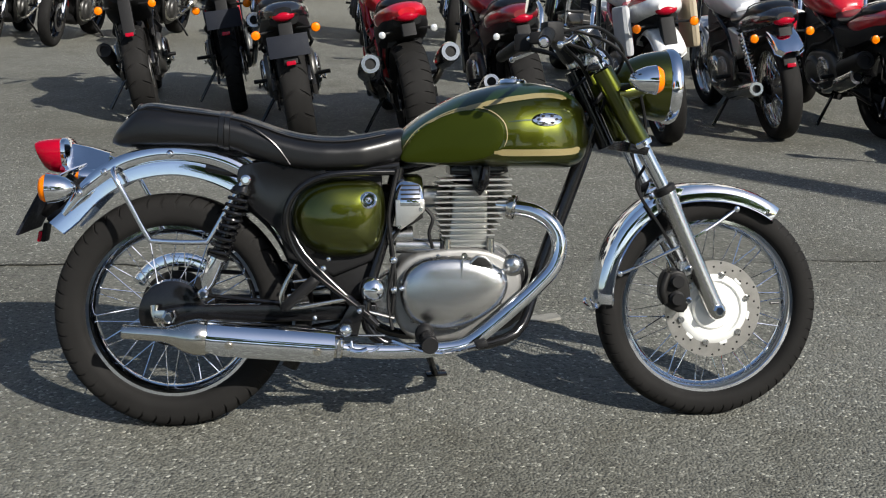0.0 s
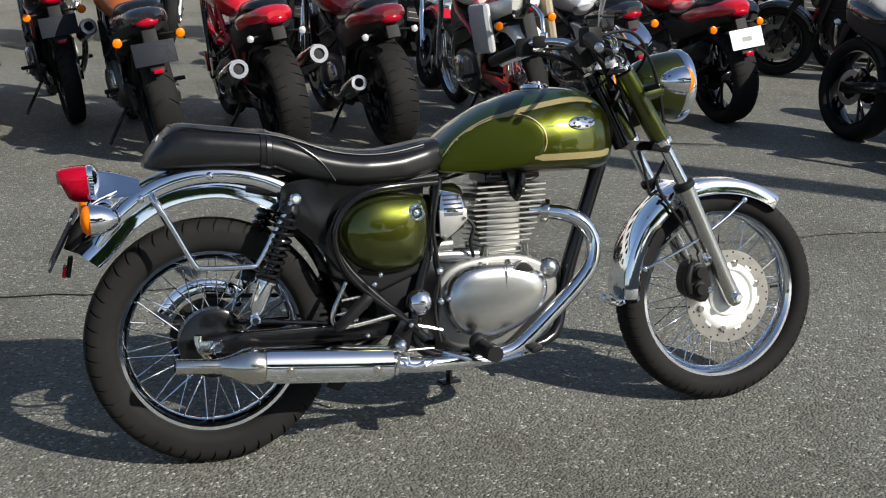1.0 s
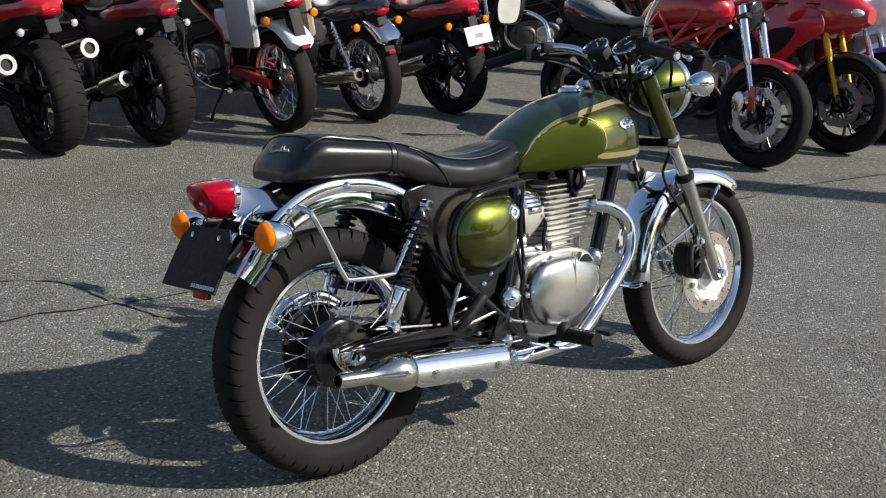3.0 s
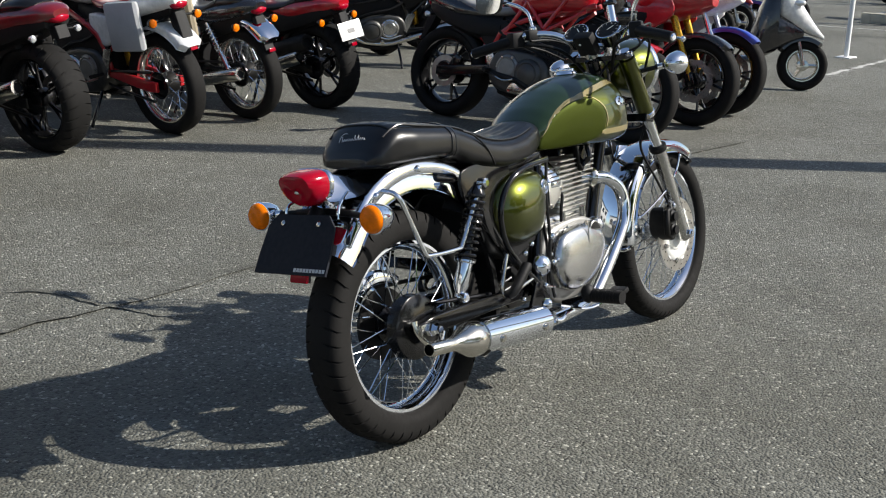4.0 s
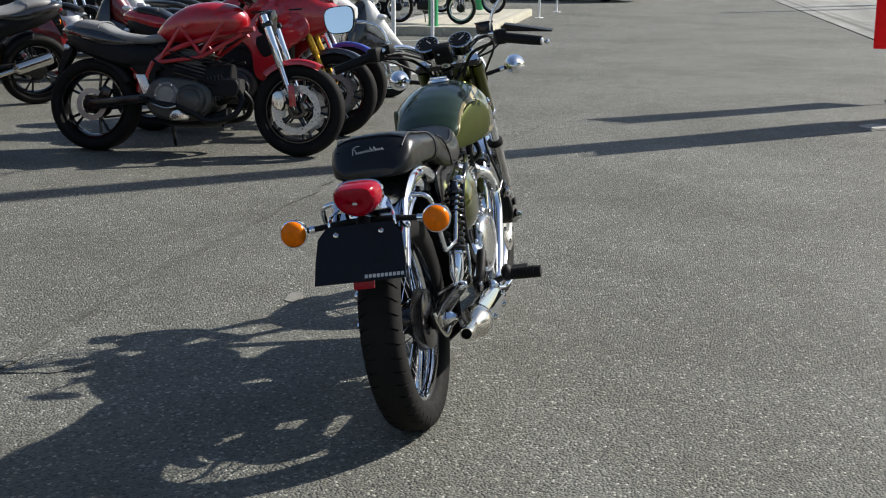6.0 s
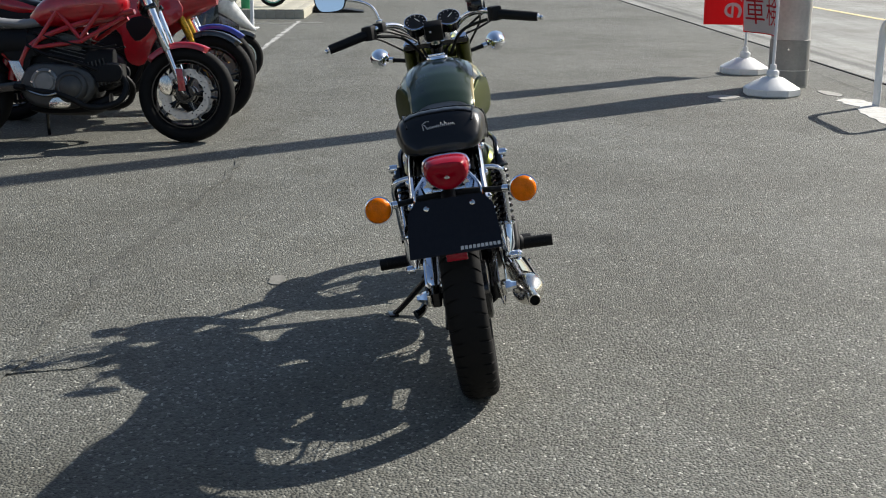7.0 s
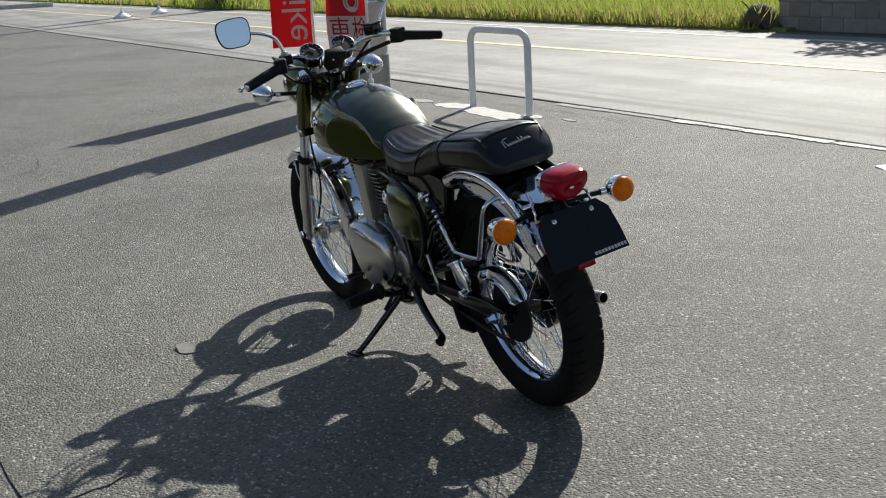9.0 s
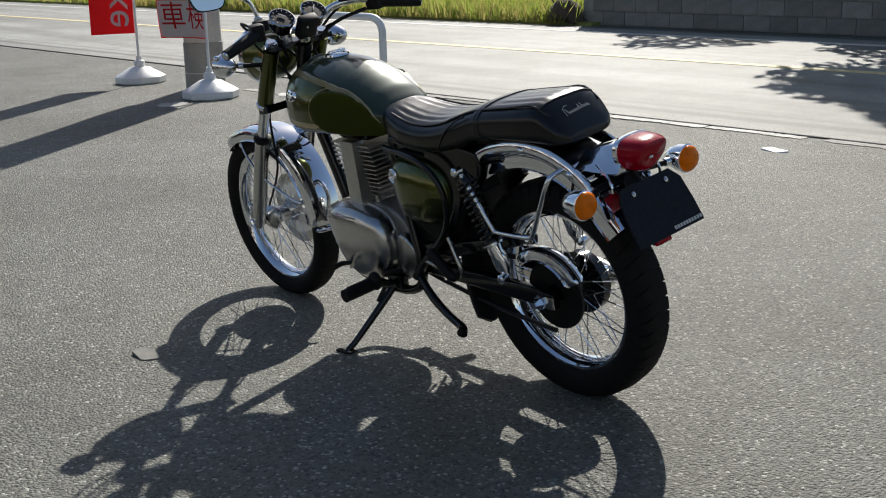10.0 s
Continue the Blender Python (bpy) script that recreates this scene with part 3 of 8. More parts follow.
part("front_axle", tube([(0.742, -0.11, 0.291), (0.742, 0.11, 0.291)], 0.008, 10, 1), IRON, bike)
part("lower_clamp", prism([(0.492, 0.716), (0.545, 0.706), (0.553, 0.726), (0.50, 0.740)], -0.118, 0.118, 0.006), BLACK, bike, "black fork clamp")
part("upper_clamp", prism([(0.385, 0.925), (0.44, 0.93), (0.435, 0.946), (0.385, 0.941)], -0.120, 0.120, 0.006), BLACK, bike, "black upper fork clamp")
part("steering_head", tube([(0.462, 0, 0.728), (0.37, 0, 0.93)], 0.024, 16, 1), BLACK, bike)
# brake caliper
cal = part("brake_caliper", prism(smooth_outline([(0.603, 0.305), (0.650, 0.285), (0.668, 0.335), (0.650, 0.395), (0.61, 0.395), (0.592, 0.35)], 3), -0.115, -0.045, 0.008), IRON, bike, "dark two-piston brake caliper")
for z in (0.325, 0.372):
    part("caliper_boot", lathe([(0, 0.019), (0.012, 0.021), (0.016, 0.015), (0.024, 0.016)], axis((0.628, -0.112, z), (0.628, -0.2, z)), 14), MATTE, cal)
part("caliper_bridge", tube([(0.600, -0.112, 0.315), (0.590, -0.118, 0.350), (0.606, -0.112, 0.392)], 0.011, 10, 3), IRON, cal)
part("bleed_nipple", tube([(0.612, -0.10, 0.395), (0.604, -0.112, 0.420)], [0.006, 0.004], 8, 1), DULLCHROME, cal)
part("hose_union", tube([(0.640, -0.108, 0.398), (0.630, -0.112, 0.425)], 0.008, 8, 1), CHROME, cal)
for z in (0.318, 0.402):
    part("caliper_bolt", lathe([(0, 0.010), (0.008, 0.010), (0.011, 0.006)], axis((0.662, -0.106, z), (0.662, -0.2, z)), 8), CHROME, cal)
part("caliper_mount", prism([(0.655, 0.38), (0.70, 0.40), (0.69, 0.43), (0.64, 0.42)], -0.105, -0.085, 0.003), ALLOY, cal)


def fender(c, radii, a0, a1, half, drop, n=40, lip=0.006, flare=0.0):
    """A blade bent round a wheel: radii is a table of (angle, radius)."""
    bm = bmesh.new()
    rings = []
    cross = [(-1.0, -1.0), (-1.0, -0.62), (-0.965, -0.34), (-0.86, -0.14), (-0.5, -0.02), (0, 0), (0.5, -0.02), (0.86, -0.14), (0.965, -0.34), (1.0, -0.62), (1.0, -1.0)]
    for i in range(n + 1):
        a = a0 + (a1 - a0) * i / n
        r = soft(radii, a, 5)
        e = min(i, n - i) / n
        w = half * (1.0 if e > 0.05 else 0.55 + 0.45 * math.sqrt(max(0, 1 - (1 - e / 0.05) ** 2)))
        if flare and i > n / 2:
            w = half * (1 + flare * max(0.0, i / n - 0.8) / 0.2)
        d = V((math.cos(radians(a)), 0, math.sin(radians(a))))
        outer = [c + d * (r + drop * k) + V((0, w * q, 0)) for q, k in cross]
        inner = [c + d * (r - 0.004 + drop * k) + V((0, (w - 0.004) * q, 0)) for q, k in reversed(cross)]
        edge = [c + d * (r - drop - 0.003) + V((0, (w + lip) * 1.0, 0))]
        edge2 = [c + d * (r - drop - 0.003) + V((0, -(w + lip) * 1.0, 0))]
        rings.append(outer + edge + inner + edge2)
    return skin(bm, rings)


ff = part("front_fender", fender(FC, [(50, 0.332), (62, 0.334), (90, 0.338), (115, 0.350), (140, 0.340), (165, 0.326), (180, 0.318)], 52, 180, 0.062, 0.044), CHROME, bike, "polished chrome front fender")
for s in SIDES:
    part("fender_stay", tube([(0.806, 0.064 * s, 0.556), (0.785, 0.074 * s, 0.545), (0.735, 0.088 * s, 0.515), (0.672, 0.098 * s, 0.480)], 0.0045, 8, 3), CHROME, ff)
    part("fender_stay", tube([(0.487, 0.066 * s, 0.388), (0.505, 0.076 * s, 0.396), (0.575, 0.088 * s, 0.428), (0.660, 0.098 * s, 0.470)], 0.0045, 8, 3), CHROME, ff)
    part("fender_bracket", prism([(0.58, 0.575), (0.64, 0.57), (0.66, 0.615), (0.60, 0.625)], 0.058 * s - 0.004, 0.07 * s + 0.004, 0.002), CHROME, ff)
    part("stay_bolt", ellipsoid((0.806, 0.069 * s, 0.557), (0.009, 0.006, 0.009), seg=10, rings=6), CHROME, ff)
    part("stay_bolt", ellipsoid((0.487, 0.070 * s, 0.388), (0.009, 0.006, 0.009), seg=10, rings=6), CHROME, ff)
part("fender_tip_loop", tube([(0.422, -0.067, 0.300), (0.414, -0.05, 0.292), (0.412, 0, 0.290), (0.414, 0.05, 0.292), (0.422, 0.067, 0.300)], 0.006, 8, 3), CHROME, ff)

# headlamp
HM = axis((0.47, 0, 0.893), (0.66, 0, 0.886))
lamp = part("headlamp", lathe([(0.0, 0.018), (0.012, 0.042), (0.04, 0.066), (0.085, 0.085), (0.125, 0.094), (0.150, 0.096)], HM, 40), GREEN, bike, "olive green headlamp bucket")
part("lamp_rim", lathe([(0.146, 0.097), (0.152, 0.101), (0.166, 0.1015), (0.176, 0.096), (0.178, 0.090), (0.170, 0.088)], HM, 48), CHROME, lamp, "chrome headlamp rim")
part("lamp_lens", lathe([(0.168, 0.089), (0.180, 0.08), (0.189, 0.05), (0.192, 0.0)], HM, 40), CLEAR, lamp, "fluted clear lens")


def indicator(bike, c, forward, stalk_to, owner=None):
    """A chrome bullet indicator with an amber lens."""
    m = axis(c, (c[0] + forward, c[1], c[2] + 0.0))
    body = part("indicator", lathe([(-0.052, 0.004), (-0.047, 0.014), (-0.03, 0.026), (-0.008, 0.034), (0.010, 0.0365), (0.016, 0.0375), (0.018, 0.034)], m, 28), CHROME, bike, "chrome bullet indicator")
    part("indicator_lens", lathe([(0.015, 0.0345), (0.024, 0.0335), (0.033, 0.026), (0.037, 0.012), (0.038, 0.0)], m, 28), AMBER, body, "amber lens")
    part("indicator_stalk", tube([c, stalk_to], 0.0078, 10, 1), MATTE, body)
    part("stalk_collar", tube([V(c) + (V(stalk_to) - V(c)) * 0.34, V(c) + (V(stalk_to) - V(c)) * 0.48], 0.0105, 12, 1), CHROME, body)
    return body


for s in SIDES:
    indicator(bike, (0.520, 0.222 * s, 0.899), 1, (0.475, 0.112 * s, 0.880))
    indicator(bike, (-0.957, 0.187 * s if s > 0 else -0.197, 0.647), -1, (-0.930, 0.085 * s, 0.650))

# instruments, bars, levers, mirrors
for s in SIDES:
    gm = axis((0.412, 0.061 * s, 0.985), (0.345, 0.061 * s, 1.075))
    g = part("gauge", lathe([(0.0, 0.025), (0.006, 0.037), (0.036, 0.040), (0.044, 0.041)], gm, 32), BLACK, bike, "black round gauge with a chrome ring")
    part("gauge_ring", lathe([(0.042, 0.0405), (0.046, 0.0432), (0.050, 0.0428), (0.0515, 0.0395), (0.0490, 0.0385)], gm, 32, closed=True), CHROME, g, "thin chrome ring")
    part("dial", lathe([(0.0485, 0.0385), (0.0495, 0.0)], gm, 32), DIAL, g, "black gauge face")
    part("needle", block((0.003, 0.026, 0.001), gm @ pose(0.006, 0.008, 0.0512, 0, 0, 40 * s), 0), MARK, g)
    for k in range(9):
        part("dial_mark", block((0.0015, 0.006, 0.0008), gm @ pose(0, 0, 0.0506, 0, 0, -120 + 30 * k) @ pose(0, 0.032, 0), 0), MARK, g)
ign = part("switch_panel", block((0.035, 0.066, 0.075), pose(0.345, 0, 0.985, 0, -35, 0), 0.008), MATTE, bike, "black warning lamp panel")
part("warning_lamp", ellipsoid((0.325, -0.012, 1.005), (0.005, 0.005, 0.005), seg=8, rings=6), CLEAR, ign)
part("warning_lamp", ellipsoid((0.325, 0.012, 0.985), (0.005, 0.005, 0.005), seg=8, rings=6), CLEAR, ign)
bars = part("handlebar", tube([(0.245, 0.275, 1.005), (0.292, 0.20, 1.030), (0.362, 0.130, 1.022), (0.408, 0.066, 0.978), (0.410, 0, 0.972), (0.408, -0.066, 0.978), (0.362, -0.130, 1.022), (0.292, -0.20, 1.030), (0.245, -0.275, 1.005)], 0.0112, 14, 6), CHROME, bike, "chrome handlebar")
for s in SIDES:
    part("bar_riser", block((0.036, 0.026, 0.06), pose(0.408, 0.045 * s, 0.958), 0.006), ALLOY, bike)
    part("grip", tube([(0.262, 0.245 * s, 1.015), (0.258, 0.25 * s, 1.012), (0.229, 0.362 * s, 0.988), (0.227, 0.368 * s, 0.987)], [0.013, 0.018, 0.0165, 0.0145], 16, 3), MATTE, bars, "black rubber grip")
    part("bar_end", lathe([(0, 0.012), (0.008, 0.012), (0.012, 0.008)], axis((0.227, 0.366 * s, 0.987), (0.2, 0.47 * s, 0.965)), 12), CHROME, bars)
    part("switch_box", block((0.050, 0.042, 0.052), pose(0.272, 0.226 * s, 1.018, 0, 0, -20 * s), 0.010), MATTE, bars, "black switch housing")
    part("lever", tube([(0.315, 0.205 * s, 1.020), (0.330, 0.235 * s, 1.012), (0.305, 0.30 * s, 0.995), (0.262, 0.385 * s, 0.978)], [0.008, 0.007, 0.006, 0.0065], 8, 4, flat=0.6), CHROME if s > 0 else CHROME, bars, "polished control lever")
    part("lever_end", ellipsoid((0.262, 0.386 * s, 0.978), (0.009, 0.009, 0.009), seg=10, rings=6), CHROME, bars)
    mir = part("mirror_stem", tube([(0.318, 0.185 * s, 1.035), (0.318, 0.192 * s, 1.075), (0.320, 0.208 * s, 1.108), (0.318, 0.250 * s, 1.133 if s > 0 else 1.155), (0.322, 0.310 * s, 1.148 if s > 0 else 1.182)], 0.0062, 10, 5), CHROME, bike, "chrome mirror stem")
    mm = pose(0.312, 0.348 * s, 1.158 if s > 0 else 1.195, 0, 0, 0) @ pose(0, 0, 0, 0, 0, -4 * s) @ pose(0, 0, 0, 0, -81, 0)
    # shell and glass: rounded ovals facing back
    oval = smooth_outline([(-0.044, -0.044), (-0.002, -0.059), (0.040, -0.052), (0.049, 0.0), (0.042, 0.047), (0.004, 0.058), (-0.040, 0.043), (-0.050, 0.0)], 4)
    bm = bmesh.new()
    skin(bm, [[mm @ V((x * f, y * s * f, z)) for x, y in oval] for z, f in ((-0.022, 0.55), (-0.018, 0.78), (-0.006, 0.98), (0.004, 1.0), (0.006, 0.96))])
    part("mirror_shell", bm, BLACK, mir, "black oval mirror housing")
    bm = bmesh.new()
    bm.faces.new([bm.verts.new(mm @ V((x * 0.93, y * s * 0.93, 0.0072))) for x, y in oval])
    bmesh.ops.recalc_face_normals(bm, faces=bm.faces)
    part("mirror_glass", bm, MIRROR, mir, "oval mirror glass")
part("clutch_perch", block((0.040, 0.045, 0.034), pose(0.305, 0.190, 1.030, 0, 0, -18), 0.008), MATTE, bars, "black clutch lever perch")
part("mirror_clamp", lathe([(0, 0.013), (0.018, 0.013), (0.022, 0.009)], pose(0.318, 0.186, 1.035), 12), CHROME, bars)
part("ignition_lock", lathe([(0, 0.020), (0.020, 0.021), (0.026, 0.017), (0.026, 0.0)], axis((0.375, 0, 0.940), (0.345, 0, 1.02)), 18), DULLCHROME, bike, "round ignition lock")
for s in SIDES:
    part("gauge_stay", tube([(0.425, 0.05 * s, 0.945), (0.440, 0.061 * s, 0.965), (0.412, 0.061 * s, 0.985)], 0.007, 8, 3), CHROME, bike)
    part("bar_clamp_bolt", lathe([(0, 0.007), (0.008, 0.007)], pose(0.396, 0.045 * s, 0.988), 8), CHROME, bike)
res = part("brake_reservoir", block((0.048, 0.055, 0.036), pose(0.33, -0.165, 1.052, 0, 0, 20), 0.007), BLACK, bike, "black brake fluid reservoir")
part("reservoir_lid", block((0.052, 0.058, 0.007), pose(0.33, -0.165, 1.072, 0, 0, 20), 0.003), MATTE, res)
for pts, r in (([(0.32, 0.20, 1.01), (0.42, 0.16, 1.00), (0.48, 0.06, 0.93), (0.44, 0.03, 0.78), (0.38, 0.04, 0.66)], 0.0045),
               ([(0.33, -0.17, 1.03), (0.45, -0.17, 0.98), (0.53, -0.10, 0.86), (0.555, -0.075, 0.70), (0.53, -0.07, 0.62), (0.60, -0.085, 0.50), (0.65, -0.10, 0.405)], 0.0045),
               ([(0.28, -0.22, 1.00), (0.40, -0.16, 0.965), (0.42, -0.05, 0.93), (0.33, -0.03, 0.86)], 0.004),
               ([(0.41, 0.06, 0.985), (0.50, 0.07, 0.86), (0.56, 0.075, 0.68), (0.60, 0.06, 0.50), (0.72, 0.055, 0.34)], 0.004),
               ([(0.28, 0.22, 1.00), (0.38, 0.18, 0.97), (0.44, 0.10, 0.90), (0.40, 0.03, 0.80)], 0.004),
               ([(0.30, 0.215, 1.025), (0.40, 0.20, 1.035), (0.485, 0.12, 0.985), (0.48, 0.02, 0.92), (0.42, -0.03, 0.84)], 0.0045),
               ([(0.30, -0.215, 1.02), (0.39, -0.21, 1.03), (0.475, -0.13, 0.975), (0.47, -0.03, 0.90), (0.40, 0.02, 0.80)], 0.0045),
               ([(0.29, 0.20, 1.00), (0.33, 0.13, 0.985), (0.375, 0.09, 0.95), (0.41, 0.05, 0.89)], 0.006),
               ([(0.29, -0.20, 1.00), (0.33, -0.12, 0.98), (0.375, -0.08, 0.945), (0.41, -0.05, 0.89)], 0.006)):
    part("cable", tube(pts, r, 7, 6), MATTE, bike)

# tank
T_TOP = [(-0.112, 0.755), (-0.09, 0.782), (-0.046, 0.816), (0.0, 0.842), (0.045, 0.864), (0.10, 0.883), (0.151, 0.895), (0.21, 0.901), (0.258, 0.900), (0.31, 0.891), (0.35, 0.876), (0.375, 0.858), (0.392, 0.838), (0.402, 0.812), (0.407, 0.78)]
T_BOT = [(-0.112, 0.700), (-0.09, 0.690), (0.0, 0.683), (0.2, 0.675), (0.34, 0.672), (0.375, 0.682), (0.395, 0.71), (0.407, 0.75)]
T_W = [(-0.112, 0.075), (-0.09, 0.098), (-0.046, 0.124), (0.0, 0.140), (0.06, 0.154), (0.13, 0.163), (0.20, 0.166), (0.26, 0.162), (0.31, 0.150), (0.35, 0.130), (0.38, 0.103), (0.398, 0.068), (0.407, 0.030)]
T_C = 0.752


def tank_side(x, z):
    """The half-width of the tank at x and height z."""
    w, t, b = soft(T_W, x, 0.008), soft(T_TOP, x, 0.008), soft(T_BOT, x, 0.008)
    c = min(max(T_C, b + 0.02), t - 0.01)
    if z >= c:
        return w * max(0.0, 1 - min(1, (z - c) / (t - c)) ** 2.15) ** (1 / 2.15)
    return w * max(0.0, 1 - min(1, (c - z) / (c - b)) ** 3.6) ** (1 / 3.6)


def tank_ring(x, k=56):
    w, t, b = soft(T_W, x, 0.008), soft(T_TOP, x, 0.008), soft(T_BOT, x, 0.008)
    c = min(max(T_C, b + 0.02), t - 0.01)
    out = []
    for i in range(k):
        a = 2 * math.pi * i / k
        p = 2.15 if math.sin(a) >= 0 else 3.6
        cy, sz = math.cos(a), math.sin(a)
        out.append(V((x, w * math.copysign(abs(cy) ** (2 / p), cy), c + (t - c if sz >= 0 else c - b) * math.copysign(abs(sz) ** (2 / p), sz))))
    return out


PAD_LINE = [(-0.100, 0.700), (-0.085, 0.742), (-0.050, 0.780), (0.005, 0.812), (0.065, 0.828), (0.118, 0.822), (0.152, 0.795), (0.160, 0.762), (0.148, 0.730), (0.115, 0.706), (0.05, 0.695), (-0.03, 0.694)]
PAD_EDGE = smooth_outline(PAD_LINE, 4)
PAD_FIT = np.linalg.lstsq(np.array([(1, x, z) for x, z in PAD_EDGE]), np.array([tank_side(x, z) for x, z in PAD_EDGE]), rcond=None)[0]


def pad_plane(x, z):
    """The nearly flat face of the knee panel, a little under the tank's bulge."""
    return PAD_FIT[0] + PAD_FIT[1] * x + PAD_FIT[2] * z + 0.006


def in_pad(x, z):
    inside = False
    for (ax, az), (bx, bz) in zip(PAD_EDGE, PAD_EDGE[1:] + PAD_EDGE[:1]):
        if (az > z) != (bz > z) and x < (bx - ax) * (z - az) / (bz - az) + ax:
            inside = not inside
    return inside


xs = [-0.112 + 0.519 * (0.5 - 0.5 * math.cos(math.pi * i / 80)) for i in range(81)]
tank = part("fuel_tank", skin(bmesh.new(), [tank_ring(x, 112) for x in xs]), GREEN, bike, "two-tone olive green teardrop fuel tank")
tank.data.materials.append(DEEP)
for v in tank.data.vertices:
    if in_pad(v.co.x, v.co.z):
        v.co.y = math.copysign(min(abs(v.co.y), pad_plane(v.co.x, v.co.z) - 0.002), v.co.y)
T_SPLIT = [(-0.115, 0.728), (-0.09, 0.752), (-0.05, 0.789), (0.0, 0.810), (0.06, 0.831), (0.12, 0.846), (0.19, 0.858), (0.26, 0.866), (0.31, 0.864), (0.345, 0.855), (0.41, 0.84)]
T_DEEP = [(-0.115, 0.715), (-0.09, 0.742), (-0.05, 0.782), (0.0, 0.803), (0.06, 0.823), (0.12, 0.838), (0.19, 0.856), (0.26, 0.866), (0.31, 0.864), (0.345, 0.855), (0.41, 0.84)]
for f in tank.data.polygons:
    if f.center.z > soft(T_DEEP, f.center.x, 0.01):
        f.material_index = 1


def tank_patch(outline, s, lift, crown=0.0, rings=7):
    """A piece that lies on the tank's side within an outline in x and z."""
    cx = sum(p[0] for p in outline) / len(outline)
    cz = sum(p[1] for p in outline) / len(outline)
    bm = bmesh.new()
    rows = []
    for j in range(rings + 1):
        f = 1 - j / rings * 0.97
        up = lift + crown * (1 - f ** 3)
        rows.append([V((cx + (x - cx) * f, s * (tank_side(cx + (x - cx) * f, cz + (z - cz) * f) + up), cz + (z - cz) * f)) for x, z in outline])
    base = [V((x, s * (tank_side(x, z) - 0.004), z)) for x, z in outline]
    return skin(bm, [base] + rows)


def tank_strip(line, s, width, lift, n=5):
    """A band along a line on the tank's side."""
    pts = spline([(x, 0, z) for x, z in line], n)
    bm = bmesh.new()
    rings = []
    for i, p in enumerate(pts):
        d = (pts[min(i + 1, len(pts) - 1)] - pts[max(i - 1, 0)]).normalized()
        wide = width[0] + (width[1] - width[0]) * min(1.0, i / len(pts) * 1.5) if isinstance(width, tuple) else width
        q = V((-d.z, 0, d.x)) * wide / 2 * (1.0 if 1 < i < len(pts) - 2 else 0.5)
        a, b = p + q, p - q
        rings.append([V((a.x, s * (tank_side(a.x, a.z) + lift), a.z)), V((b.x, s * (tank_side(b.x, b.z) + lift), b.z)), V((b.x, s * (tank_side(b.x, b.z) - 0.003), b.z)), V((a.x, s * (tank_side(a.x, a.z) - 0.003), a.z))])
    return skin(bm, rings)


for s in SIDES:
    rows = [[V((x, s * (pad_plane(x, z) - 0.010), z)) for x, z in PAD_EDGE]]
    for f, up in ((1.0, -0.0035), (0.985, 0.0), (0.94, 0.0015), (0.8, 0.003), (0.6, 0.0045), (0.4, 0.0055), (0.2, 0.006), (0.03, 0.006)):
        rows.append([V((0.03 + (x - 0.03) * f, s * (pad_plane(0.03 + (x - 0.03) * f, 0.755 + (z - 0.755) * f) + up), 0.755 + (z - 0.755) * f)) for x, z in PAD_EDGE])
    part("knee_panel", skin(bmesh.new(), rows), PAD, tank, "satin dark green knee panel")
    part("panel_piping", tank_strip([(-0.094, 0.735), (-0.062, 0.776), (-0.005, 0.812), (0.06, 0.835), (0.122, 0.829), (0.160, 0.798), (0.168, 0.760), (0.160, 0.735)], s, 0.0028, 0.0022), GOLD, tank, "thin gold pinstripe")
    part("gold_band", tank_strip([(0.135, 0.720), (0.20, 0.7185), (0.28, 0.718), (0.34, 0.7195), (0.365, 0.727)], s, 0.017, 0.0018), GOLD, tank, "gold band")
    part("gold_band", tank_strip([(x, soft(T_SPLIT, x, 0.01) - 0.001) for x in (-0.04, 0.0, 0.04, 0.08, 0.12)], s, (0.002, 0.012), 0.0018), GOLD, tank, "gold band")
    part("gold_band", tank_strip([(x, soft(T_SPLIT, x, 0.01) - 0.001) for x in (0.10, 0.16, 0.21, 0.26, 0.30, 0.335)], s, 0.013, 0.0016), GOLD, tank, "gold band")
    part("pinstripe", tank_strip([(0.172, 0.798), (0.225, 0.802), (0.27, 0.802)], s, 0.0035, 0.0012), DEEP, tank)
    ring = [(0.274 + 0.040 * math.cos(a), 0.803 + 0.0165 * math.sin(a)) for a in (2 * math.pi * k / 28 for k in range(28))]
    emb = part("tank_badge", tank_patch(ring, s, 0.004, 0.003, 4), CHROME, tank, "chrome oval winged badge")
    for k in range(6):
        a = k * math.pi / 3
        part("badge_relief", tank_patch([(0.274 + 0.024 * math.cos(a) + 0.005 * math.cos(q), 0.803 + 0.010 * math.sin(a) + 0.003 * math.sin(q)) for q in (2 * math.pi * j / 8 for j in range(8))], s, 0.0075, 0.001, 2), IRON, emb)
capm = axis((0.205, 0, 0.894), (0.207, 0, 0.99))
cap = part("fuel_cap", lathe([(0, 0.036), (0.006, 0.039), (0.012, 0.037), (0.016, 0.030), (0.017, 0.0)], capm, 32), CHROME, tank, "chrome filler cap")
part("cap_hinge", block((0.06, 0.014, 0.009), capm @ pose(0, 0, 0.018), 0.003), CHROME, cap)
part("tank_label", block((0.052, 0.040, 0.001), pose(0.335, 0, 0.8835, 0, 26, 0), 0), CASE, tank, "small pale warning sticker")

